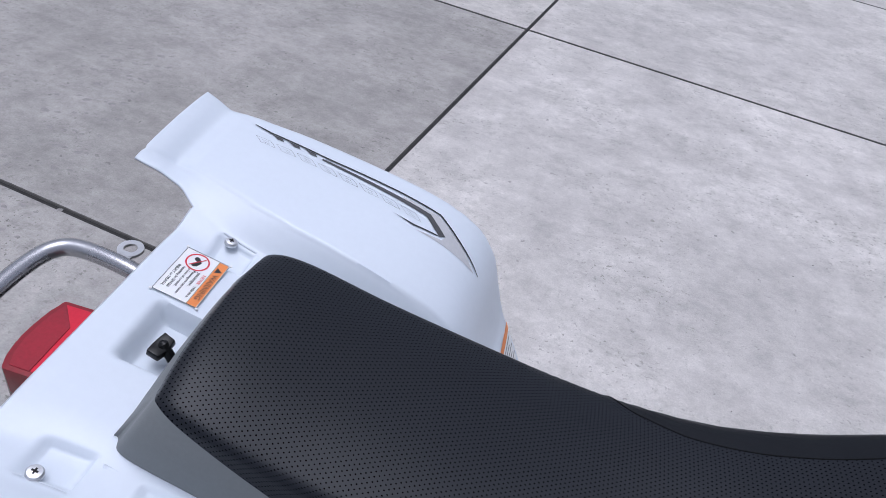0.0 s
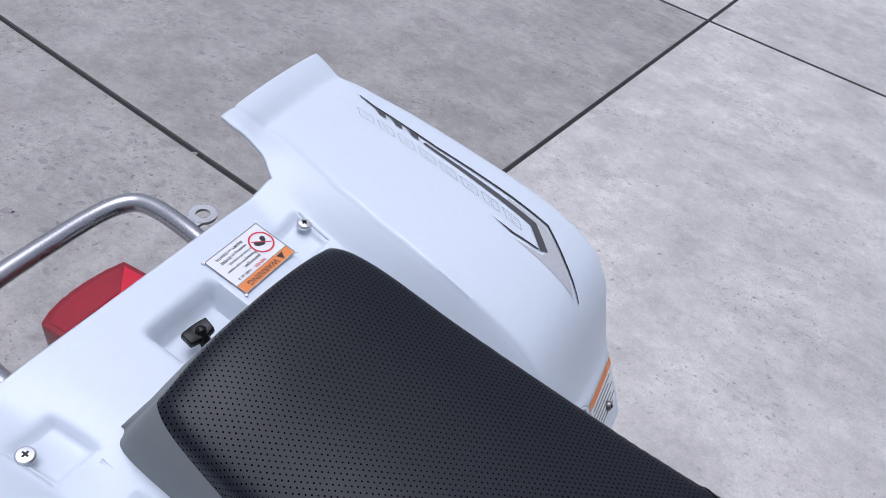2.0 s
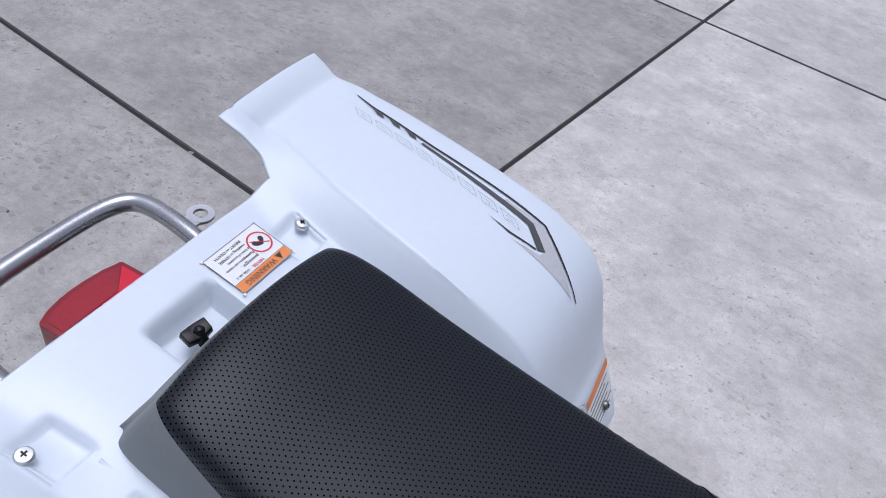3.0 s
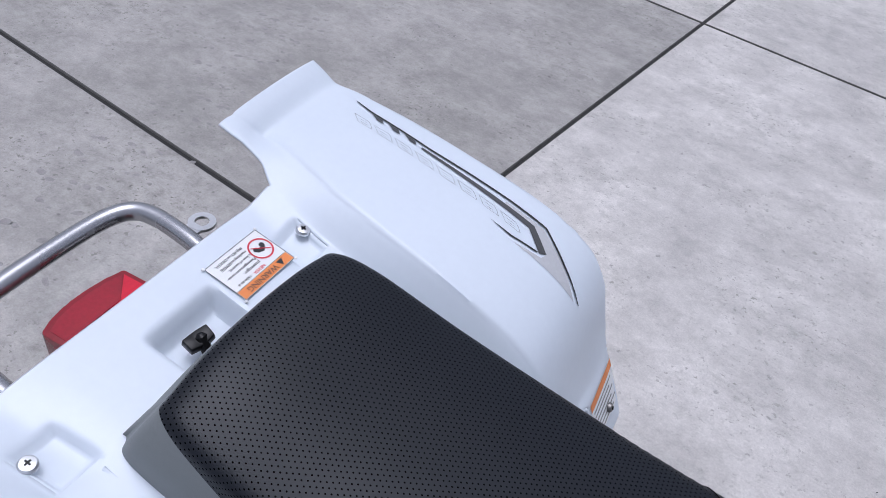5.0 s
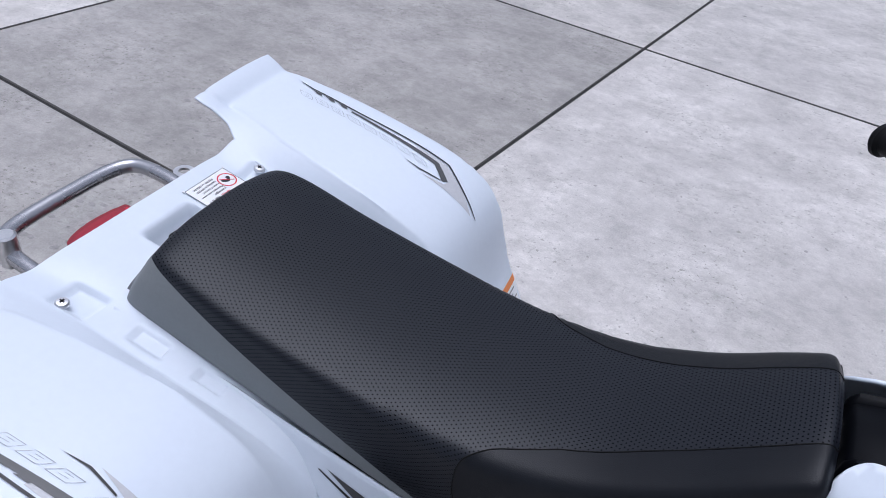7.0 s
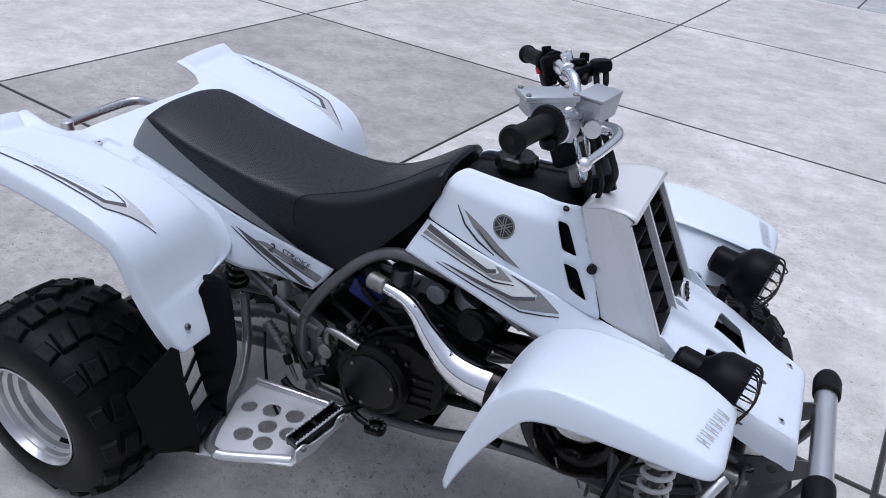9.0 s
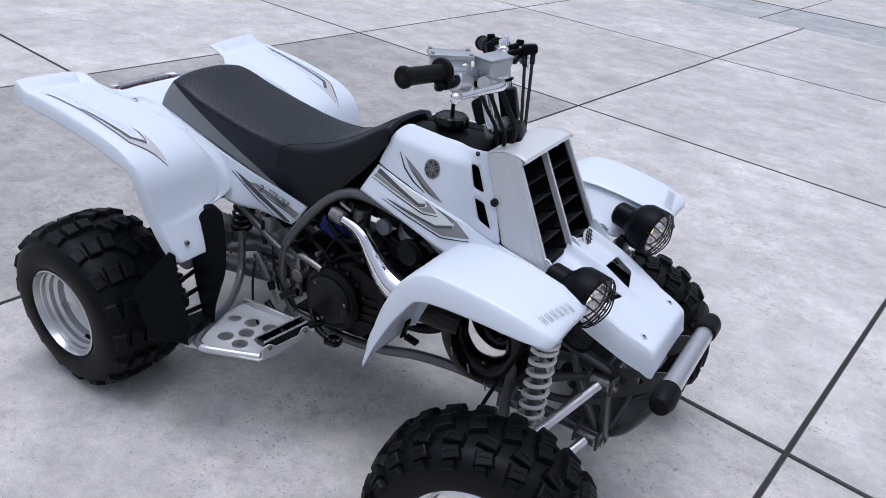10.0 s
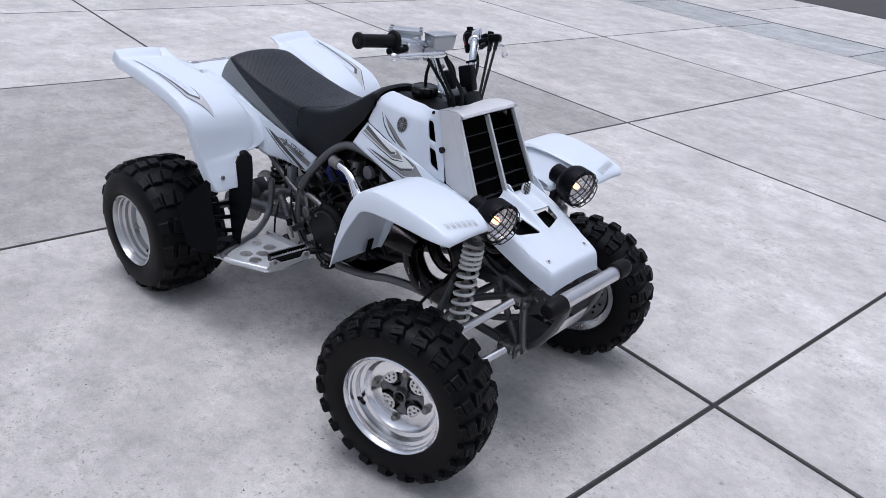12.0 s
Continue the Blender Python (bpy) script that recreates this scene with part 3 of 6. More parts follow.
shell(part("tank_top_cover", bm, BLACK, quad, "black plastic tank top cover with raised rims", smooth=45), 0.003)

# filler cap: eight-lobed knob with a vent hose
cap = group("fuel_cap", quad)
bm = B()
rows = []
for r, z in ((0.031, 0.872), (0.033, 0.884), (0.041, 0.886), (0.0425, 0.889), (0.0425, 0.906), (0.0405, 0.911), (0.034, 0.914), (0.030, 0.9125), (0.012, 0.9130)):
    lobe = [r * (1 - 0.10 * min(1.0, r / 0.04) * (0.5 + 0.5 * math.cos(8 * a))) for a in (2 * math.pi * q / 64 for q in range(64))]
    rows.append([(0.852 + e * math.cos(2 * math.pi * q / 64), 0.010 + e * math.sin(2 * math.pi * q / 64), z) for q, e in enumerate(lobe)])
vs = grid(bm, rows, close_v=True)
bm.faces.new(vs[-1])
part("cap", bm, SATIN, cap, "black lobed fuel cap")
bm = B()
tube(bm, [(0.852, 0.010, 0.910), (0.855, 0.008, 0.955), (0.872, 0.010, 1.0), (0.902, 0.02, 1.012), (0.932, 0.03, 0.99), (0.945, 0.035, 0.955)], 0.005, 8)
part("vent_hose", bm, GRIP, cap, "black rubber vent hose")

# radiator shroud
shroud = group("radiator_shroud", quad)
for s in (-1, 1):
    bm = B()
    pts = [(1.023, 0.110, 0.902), (1.064, 0.1125, 0.9135), (1.098, 0.1185, 0.9145), (1.113, 0.1205, 0.908), (1.110, 0.1215, 0.896), (1.223, 0.140, 0.678), (1.206, 0.146, 0.686), (1.103, 0.142, 0.719)]
    vv = []
    for x, y, z in pts:
        vv.append(bm.verts.new((x, s * y, z)))
    bm.faces.new(vv)
    shell(part("side_plate", bm, SILVER, shroud, smooth=0), 0.004)
    bm = B()
    rod(bm, (1.066, s * 0.124, 0.803), (1.066, s * 0.136, 0.803), 0.009, 16)
    part("screw", bm, SATIN, shroud)
bm = B()
grid(bm, [[(x, y, z + 0.001 * (1 - (y / 0.12) ** 2)) for y in np.linspace(-w, w, 13)] for x, z, w in ((1.020, 0.897, 0.110), (1.024, 0.903, 0.110), (1.058, 0.914, 0.112), (1.098, 0.916, 0.118), (1.115, 0.912, 0.121), (1.119, 0.907, 0.121), (1.108, 0.900, 0.120))])
shell(part("top_plate", bm, SILVER, shroud, "silver painted shroud top", smooth=25), 0.003)
G0, G1 = Vector((1.106, 0, 0.896)), Vector((1.221, 0, 0.674))


def grille(u, y, deep=0.0):
    """A point of the grille: u from top to bottom, y across, deep behind the front."""
    w = 1.03 + 0.13 * u
    n = Vector((0.888, 0, 0.460))
    p = G0.lerp(G1, u) - n * deep
    return Vector((p.x, y * w, p.z))


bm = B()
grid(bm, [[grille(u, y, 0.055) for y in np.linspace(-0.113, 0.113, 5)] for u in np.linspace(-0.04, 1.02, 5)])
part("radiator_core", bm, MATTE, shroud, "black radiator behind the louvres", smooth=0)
for y0, y1 in ((-0.110, -0.004), (0.004, 0.110)):
    for k in range(5):
        u = 0.176 * (k + 1) + 0.01
        bm = B()
        m = axes(grille(u, y0, 0.022), grille(u, y1, 0.022), grille(u, y0, -0.05))
        block(bm, (y1 - y0, 0.040, 0.0022), m @ pose((y1 - y0) / 2, 0, 0), 0.0007, 1)
        part("louvre", bm, LOUVRE, shroud, smooth=0)
# black liner sheets, added so the shroud's silver inner faces stay dark
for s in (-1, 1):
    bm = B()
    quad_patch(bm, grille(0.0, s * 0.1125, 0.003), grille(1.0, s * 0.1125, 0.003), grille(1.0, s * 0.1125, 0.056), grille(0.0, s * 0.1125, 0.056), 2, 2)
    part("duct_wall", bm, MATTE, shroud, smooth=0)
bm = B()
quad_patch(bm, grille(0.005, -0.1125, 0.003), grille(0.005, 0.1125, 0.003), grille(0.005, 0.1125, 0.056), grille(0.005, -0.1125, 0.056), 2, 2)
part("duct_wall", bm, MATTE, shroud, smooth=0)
for y in (-0.116, 0.0, 0.116):
    bm = B()
    w = 0.0035
    vs = [[grille(u, y - w, 0.0) for u in (0, 1.0)], [grille(u, y + w, 0.0) for u in (0, 1.0)]]
    f = bm.faces.new([bm.verts.new(p) for p in (vs[0][0], vs[0][1], vs[1][1], vs[1][0])])
    shell(part("grille_bar", bm, SILVER, shroud, smooth=0), 0.014)

# front fenders
FF = [  # x, z, inner y, outer y, lip direction (x, z)
    (0.950, 0.483, 0.250, 0.427, 0.012, 0.000),
    (0.964, 0.555, 0.240, 0.428, 0.024, -0.006),
    (0.990, 0.640, 0.244, 0.428, 0.034, -0.018),
    (1.018, 0.700, 0.250, 0.427, 0.036, -0.030),
    (1.050, 0.739, 0.254, 0.426, 0.024, -0.042),
    (1.092, 0.758, 0.252, 0.425, 0.010, -0.050),
    (1.150, 0.761, 0.250, 0.423, 0.002, -0.049),
    (1.220, 0.755, 0.250, 0.420, 0.000, -0.043),
    (1.290, 0.743, 0.254, 0.415, 0.000, -0.035),
    (1.332, 0.731, 0.258, 0.410, -0.004, -0.024),
    (1.348, 0.724, 0.262, 0.405, -0.006, -0.018),
    (1.356, 0.716, 0.268, 0.398, -0.008, -0.012),
    (1.358, 0.709, 0.275, 0.390, -0.008, -0.008),
]
for s in (-1, 1):
    secs = []
    for x, z, yi, yo, dx, dz in FF:
        f = step(x, 1.0, 1.12)
        g = 1.0 - 0.85 * f
        secs.append([(x + dx * 0.8 * g, yi - 0.012, z + dz * 0.8 * g), (x + dx * 0.12 * g, yi - 0.003, z + dz * 0.12 * g), (x, yi + 0.007, z), (x, (yi + yo) / 2, z + 0.002 * f), (x, yo - 0.012, z), (x + dx * 0.13, yo - 0.001, z + dz * 0.13), (x + dx * 0.55, yo + 0.007, z + dz * 0.55), (x + dx, yo + 0.012, z + dz)])
    bm = B()
    loft(bm, secs, 64, 60, s)
    ff = shell(part("front_fender", bm, WHITE, quad, "white plastic front fender with grey lettering", smooth=50), 0.0035)
    bm = B()
    loft(bm, [[(1.03, s * 0.172, 0.664), (1.04, s * 0.214, 0.700), (1.05, s * 0.258, 0.736)], [(1.12, s * 0.180, 0.674), (1.12, s * 0.218, 0.716), (1.12, s * 0.256, 0.756)],
              [(1.22, s * 0.172, 0.668), (1.22, s * 0.214, 0.712), (1.22, s * 0.254, 0.752)], [(1.285, s * 0.19, 0.668), (1.285, s * 0.226, 0.704), (1.285, s * 0.258, 0.740)], [(1.32, s * 0.232, 0.700), (1.32, s * 0.248, 0.716), (1.32, s * 0.262, 0.731)]], 24, 14)
    shell(part("fender_bridge", bm, WHITE, ff, smooth=60), 0.003)

    bm = B()
    block(bm, (0.006, 0.020, 0.052), pose(0.972, s * 0.300, 0.512, 0, 14, 0), 0.002, 1)
    block(bm, (0.034, 0.016, 0.012), pose(0.988, s * 0.296, 0.486, 0, 8, 0), 0.002, 1)
    part("leg_strap", bm, BLACK, ff, "black strap that holds the fender leg", smooth=0)

# nose cover
NOSE = [  # x, ridge z, half width, skirt depth
    (1.205, 0.676, 0.158, 0.014),
    (1.27, 0.656, 0.146, 0.030),
    (1.35, 0.629, 0.132, 0.048),
    (1.42, 0.604, 0.122, 0.055),
    (1.464, 0.587, 0.114, 0.054),
    (1.478, 0.575, 0.111, 0.050),
    (1.488, 0.529, 0.107, 0.006),
]
bm = B()
rows = []
for x, z, w, d in spline(NOSE, 64):
    row = spline([(x, -w - 0.010, z - d), (x, -w - 0.004, z - 0.4 * d), (x, -w + 0.003, z - 0.004), (x, -w + 0.016, z), (x, 0, z + 0.004), (x, w - 0.016, z), (x, w - 0.003, z - 0.004), (x, w + 0.004, z - 0.4 * d), (x, w + 0.010, z - d)], 85)
    # a ridge between the scoops and two flanking ones, running out towards the front
    for p in row:
        for y0, wide, tall in ((0.004, 0.015, 0.026), (-0.120, 0.013, 0.020), (0.120, 0.013, 0.020)):
            p[2] += tall * math.exp(-((p[1] - y0) / wide) ** 2) * (1 - step(x, 1.28, 1.42))
    rows.append(row)
grid(bm, rows)
nose = shell(part("nose_cover", bm, WHITE, quad, "white plastic nose cover with two screws", smooth=50), 0.003)

bm = B()
block(bm, (0.42, 0.170, 0.13), pose(0.80, 0, 0.705, 0, 0, 0), 0.025, 3)
block(bm, (0.24, 0.120, 0.12), pose(0.91, 0, 0.80, 0, 0, 0), 0.025, 3)
part("fuel_tank", bm, BLACK, quad, "black plastic fuel tank under the panels")


def cut(ob, bm):
    """Cuts a bmesh solid out of an object and keeps the result as plain mesh."""
    bmesh.ops.recalc_face_normals(bm, faces=bm.faces[:])
    me = bpy.data.meshes.new("cutter")
    bm.to_mesh(me)
    bm.free()
    tool = new("cutter", me)
    mod = ob.modifiers.new("cut", "BOOLEAN")
    mod.object, mod.operation, mod.solver = tool, "DIFFERENCE", "EXACT"
    bpy.context.view_layer.update()
    done = bpy.data.meshes.new_from_object(ob.evaluated_get(bpy.context.evaluated_depsgraph_get()))
    ob.modifiers.clear()
    ob.data = done
    done.set_sharp_from_angle(angle=radians(40))
    bpy.data.objects.remove(tool)


for y in (-0.132, 0.008, 0.134):
    bm = B()
    plate(bm, [(1.196, 0.668), (1.204, 0.716), (1.214, 0.716), (1.288, 0.655), (1.284, 0.645)], 0.005, pose(0, y, 0, 90))
    part("nose_rib", bm, WHITE, nose, smooth=0)

# two scoops and two screws in the nose
bm = B()
for s in (-1, 1):
    a = [(1.288, s * 0.028), (1.362, s * 0.018), (1.338, s * 0.098), (1.292, s * 0.106)]
    plate(bm, rounded(a if s > 0 else a[::-1], 0.008), 0.12, pose(0, 0, 0.64))
cut(nose, bm)
# flat black sheet close under the scoops, added for the shade inside them
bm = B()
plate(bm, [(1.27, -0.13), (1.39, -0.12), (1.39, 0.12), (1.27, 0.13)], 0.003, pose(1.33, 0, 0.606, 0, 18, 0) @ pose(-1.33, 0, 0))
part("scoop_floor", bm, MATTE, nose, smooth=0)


def screw(parent, p, way, r=0.0085, mat=None):
    """A pan-head screw with a cross recess."""
    z = Vector(way).normalized()
    m = Matrix.Translation(p) @ z.to_track_quat("Y", "Z").to_matrix().to_4x4()
    bm = B()
    solid_lathe(bm, [(r, -0.002), (r, 0.001), (r * 0.8, 0.003), (r * 0.3, 0.0038), (0.0001, 0.004)], 18, m)
    ob = part("screw", bm, mat or ALU_SATIN, parent)
    bm = B()
    for k in (0, 90):
        block(bm, (r * 0.75, 0.0012, r * 0.2), m @ pose(0, 0.0042, 0, 0, k, 0))
    part("recess", bm, SATIN, ob, smooth=0)
    return ob


for s in (-1, 1):
    screw(nose, (1.443, s * 0.088, 0.596), (0.33, 0, 0.94))
    screw(rear_body, (-0.074, s * 0.186, deck_z(-0.074, 0.172) + 0.006), (0.2, 0, 1))
    screw(rear_body, (0.327, s * 0.366, 0.514), (0.9, -0.0, 0.4), 0.007, STEEL)
    screw(rear_body, (0.275, s * 0.195, 0.572), (0.8, s * 0.6, 0.2), 0.007, STEEL)


# ---- wheels ----
def wheel(name, m, R, half, rim, lip, rows, count, front, label):
    """A knobbly tyre on an aluminium rim; local Y points outward, the hub is at the origin."""
    w = group(name, quad, m, label)
    c = R - 0.013
    prof = [(lip - 0.003, -half * 0.80), (lip + 0.001, -half * 0.95), (rim + (c - rim) * 0.35, -half * 1.02), (rim + (c - rim) * 0.68, -half), (c - 0.018, -half * 0.87), (c - 0.005, -half * 0.62), (c, 0)]
    prof = prof + [(r, -h) for r, h in prof[-2::-1]]
    sm = spline(prof, 34)
    if not front:
        sm[:, 1] = sm[:, 1] + 0.004 * (1 - sm[:, 1] / half) / 2
    bm = B()
    lathe(bm, [tuple(p) for p in sm], 60)
    places = []
    for k, (h, length, width, turn) in enumerate(rows):
        i = int(np.argmin(np.abs(sm[6:-6, 1] - h))) + 6
        t = sm[i + 1] - sm[i - 1]
        nrm = Vector((t[1], -t[0], 0)).normalized()
        nrm = nrm if nrm.x > 0 else -nrm
        for q in range(count):
            a = 360.0 * (q + (0.5 if k % 2 else 0.0)) / count
            base = Vector((sm[i][0], sm[i][1], 0))
            ex = Vector((0, 0, 1))
            ey = nrm.cross(ex)
            f = Matrix.Translation(base + nrm * 0.004) @ Matrix((ex, ey, nrm)).transposed().to_4x4()
            mm = Matrix.Rotation(radians(-a), 4, "Y") @ f @ pose(0, 0, 0, 0, 0, turn * (1 if q % 2 else 0.8))
            places.append((k, length, width, mm))
    near = m.translation.y < 0
    shapes, rest = {}, B()
    for k, length, width, mm in places:
        if near and k in shapes:
            link("tread_knob", shapes[k], RUBBER, w, "", 30, mm)
            continue
        kb = B() if near else rest
        cl = [(-length / 2, -width / 2), (length / 2, -width / 2 * 0.75), (length / 2 * 0.8, width / 2), (-length / 2, width / 2 * 0.9)]
        f = Matrix() if near else mm
        low = [kb.verts.new(f @ Vector((x * 1.16, y * 1.16, -0.006))) for x, y in cl]
        mid = [kb.verts.new(f @ Vector((x, y, 0.0075 - (0.003 if abs(rows[k][0]) > 0.09 else 0.0)))) for x, y in cl]
        top = [kb.verts.new(f @ Vector((x * 0.86, y * 0.86, 0.0095 - (0.003 if abs(rows[k][0]) > 0.09 else 0.0)))) for x, y in cl]
        for u, v in ((low, mid), (mid, top)):
            for e in range(4):
                kb.faces.new((u[e], u[(e + 1) % 4], v[(e + 1) % 4], v[e]))
        slot = [kb.verts.new(f @ Vector((x * 0.62, y * 0.22, 0.0095 - (0.003 if abs(rows[k][0]) > 0.09 else 0.0)))) for x, y in cl]
        pit = [kb.verts.new(f @ Vector((x * 0.58, y * 0.16, (0.0078 if front else 0.0092) - (0.003 if abs(rows[k][0]) > 0.09 else 0.0)))) for x, y in cl]
        for u, v in ((top, slot), (slot, pit)):
            for e in range(4):
                kb.faces.new((u[e], u[(e + 1) % 4], v[(e + 1) % 4], v[e]))
        kb.faces.new(pit)
        if near:
            ob = part("tread_knob", kb, RUBBER, w, "", 30, mm)
            shapes[k] = ob.data
    if not near:
        tagged(part("tread", rest, RUBBER, w, "", 30), "moulded rubber tread knobs", kind="stuff")
    else:
        rest.free()
    inv = m.inverted()
    for v in bm.verts:
        p = m @ v.co
        if p.z < 0.0:
            p.z = 0.0
            v.co = inv @ p
    tyre = part("tyre", bm, RUBBER, w, "black knobbly tyre", smooth=34)
    # the rim: rolled lip, stepped barrel, inner lip
    bm = B()
    if front:
        prof = [(rim - 0.004, -half * 0.8), (rim + 0.012, -half * 0.86), (rim + 0.006, -half * 0.7), (rim - 0.016, -0.045), (rim - 0.02, 0.010), (0.068, 0.012), (0.066, 0.014), (0.068, 0.016), (rim - 0.030, 0.016), (rim - 0.024, 0.020), (rim - 0.019, 0.030), (rim - 0.009, 0.034), (rim - 0.006, 0.052), (lip - 0.014, 0.056), (lip - 0.009, 0.076), (lip - 0.004, 0.083), (lip, 0.080), (lip - 0.002, 0.074), (rim + 0.002, 0.068)]
    else:
        prof = [(rim - 0.004, -half * 0.8), (rim + 0.012, -half * 0.86), (rim - 0.004, -half * 0.7), (rim - 0.012, 0.028), (0.03, 0.030), (0.03, 0.040), (0.06, 0.040), (rim - 0.030, 0.046), (rim - 0.019, 0.056), (rim - 0.017, 0.074), (rim - 0.007, 0.080), (rim - 0.006, 0.092), (rim + 0.002, 0.098), (lip - 0.008, 0.118), (lip - 0.004, 0.130), (lip, 0.128), (lip - 0.001, 0.120), (rim + 0.002, 0.11)]
    lathe(bm, prof, 64)
    part("rim", bm, ALU if front else RIM_SATIN, w, "polished aluminium rim" if front else "satin aluminium rim", smooth=30)
    bm = B()
    solid_lathe(bm, [(0.0001, 0.026 if front else 0.05), (0.012, 0.026 if front else 0.05), (0.015, 0.030 if front else 0.05), (0.019, 0.029 if front else 0.042), (0.022, 0.000), (0.032, -0.03), (0.032, -0.09)], 24)
    part("hub", bm, CAST, w, "grey cast hub", smooth=30)
    # valve
    bm = B()
    va = radians(-24 if front else 235)
    d = Vector((math.cos(va), 0, math.sin(va)))
    y0 = 0.052 if front else 0.085
    tube(bm, [d * (rim - 0.010) + Vector((0, y0 - 0.01, 0)), d * (rim - 0.024) + Vector((0, y0 + 0.004, 0)), d * (rim - 0.036) + Vector((0, y0 + 0.012, 0))], 0.0055, 10)
    part("valve", bm, GRIP, w, "black rubber valve")
    if front:
        # drilled inner dish, seen from the other side of the axle
        bm = B()
        plate(bm, [(0.118 * math.cos(2 * math.pi * k / 48), 0.118 * math.sin(2 * math.pi * k / 48)) for k in range(48)], 0.004, pose(0, -0.052, 0, 90), [(r * math.cos(radians(a)), r * math.sin(radians(a)), 0.0055) for r, n0 in ((0.088, 0), (0.100, 12)) for a in range(n0, 360, 24)])
        part("inner_dish", bm, CAST, w, "drilled grey inner disc", smooth=0)
        # brake disc behind, four drilled segments, a cast hub with deep pockets, four lugs
        bm = B()
        plate(bm, [(0.086 * math.cos(2 * math.pi * k / 48), 0.086 * math.sin(2 * math.pi * k / 48)) for k in range(48)], 0.004, pose(0, -0.010, 0, 90))
        part("brake_disc", bm, CAST, w, "grey steel brake disc", smooth=0)
        for k in range(4):
            def polar(r, deg):
                return (r * math.cos(radians(45 + 90 * k + deg)), r * math.sin(radians(45 + 90 * k + deg)))

            bm = B()
            outline = [polar(0.043, -17), polar(0.038, 0), polar(0.043, 17), polar(0.056, 24), polar(0.070, 22), polar(0.072, 0), polar(0.070, -22), polar(0.056, -24)]
            plate(bm, outline, 0.004, pose(0, 0.014, 0, 90), [polar(r, d) + (0.0036,) for r, d in ((0.050, -10), (0.050, 10), (0.061, -15), (0.061, 0), (0.061, 15))])
            part("disc_segment", bm, ALU_SATIN, w, "drilled steel brake disc segment", smooth=0)
            bm = B()
            plate(bm, [polar(0.036, -22), polar(0.036, 22), polar(0.071, 26), polar(0.073, 0), polar(0.071, -26)], 0.002, pose(0, 0.009, 0, 90))
            part("segment_backing", bm, SATIN, w, smooth=0)
            # an arm of the hub between two segments: ridge, flanks and a web
            a = radians(90 * k)
            d, t = Vector((math.cos(a), 0, math.sin(a))), Vector((-math.sin(a), 0, math.cos(a)))
            bm = B()
            rows = []
            for r, wide, y in ((0.016, 0.013, 0.012), (0.030, 0.008, 0.010), (0.046, 0.008, 0.006), (0.060, 0.015, 0.010), (0.068, 0.017, 0.012)):
                rows.append([d * r + t * (wide + 0.004) + Vector((0, y - 0.022, 0)), d * r + t * wide + Vector((0, y, 0)), d * r + t * wide * 0.4 + Vector((0, y + 0.003, 0)), d * r - t * wide * 0.4 + Vector((0, y + 0.003, 0)), d * r - t * wide + Vector((0, y, 0)), d * r - t * (wide + 0.004) + Vector((0, y - 0.022, 0))])
            grid(bm, rows)
            shell(part("hub_arm", bm, CAST, w, "cast hub arm", smooth=35), 0.002, 0)
            a = radians(90 * k + 8)
            bm = B()
            solid_lathe(bm, [(0.0125, 0.014), (0.0125, 0.019), (0.0095, 0.020), (0.0095, 0.030), (0.0065, 0.034), (0.0001, 0.034)], 12, pose(0.0795 * math.cos(a), 0.0, 0.0795 * math.sin(a)))
            part("lug_nut", bm, STEEL, w, smooth=20)
        bm = B()
        solid_lathe(bm, [(0.0115, 0.024), (0.0115, 0.034), (0.008, 0.036), (0.006, 0.044), (0.0001, 0.045)], 10)
        part("axle_nut", bm, SATIN, w, smooth=20)
    return w


STEER = 14.0
FROWS = [(0.0, 0.036, 0.036, 14), (0.034, 0.040, 0.026, -18), (-0.034, 0.040, 0.026, 18), (0.062, 0.036, 0.028, 8), (-0.062, 0.036, 0.028, -8), (0.081, 0.024, 0.020, 0), (-0.081, 0.024, 0.020, 0)]
RROWS = [(0.022, 0.050, 0.034, -22), (-0.022, 0.050, 0.034, 22), (0.066, 0.050, 0.036, -16), (-0.066, 0.050, 0.036, 16), (0.102, 0.042, 0.032, 0), (-0.105, 0.036, 0.030, 0), (-0.128, 0.026, 0.026, 0)]
KING = [(1.283, -0.413, 0.250), (1.278, 0.417, 0.250)]
for s, k in zip((-1, 1), KING):
    turn = STEER + (180 if s < 0 else 0)
    m = pose(*k, 0, 0, turn) @ pose(0, 0.031, 0)
    wheel("front_wheel", m, 0.2525, 0.086, 0.131, 0.147, FROWS, 22, True, "knobbly front wheel with polished aluminium rim, steered")
    m = pose(0, s * 0.415, 0.234, 0, 0, 180 if s < 0 else 0)
    wheel("rear_wheel", m, 0.247, 0.132, 0.117, 0.131, RROWS, 16, False, "wide knobbly rear wheel with deep aluminium rim")


# ---- frame and running gear ----
def pipe(name, pts, r, mat, label="", parent=None, n=12, radii=None):
    bm = B()
    tube(bm, pts, r, n, max(6, 10 * (len(pts) - 1)), radii)
    return part(name, bm, mat, parent or quad, label, smooth=40)


def box(name, size, m, mat, label="", parent=None, bevel=0.004, taper=1.0):
    bm = B()
    block(bm, size, m, bevel, 2, taper)
    return part(name, bm, mat, parent or quad, label, smooth=40)


def drum(name, a, b, r, mat, label="", parent=None, n=28, edge=0.003):
    """A short cylinder with chamfered rims from a to b."""
    a, b = Vector(a), Vector(b)
    d = (b - a)
    m = Matrix.Translation(a) @ d.normalized().to_track_quat("Y", "Z").to_matrix().to_4x4()
    L = d.length
    bm = B()
    solid_lathe(bm, [(r - edge, 0), (r, edge), (r, L - edge), (r - edge, L)], n, m)
    return part(name, bm, mat, parent or quad, label, smooth=30)


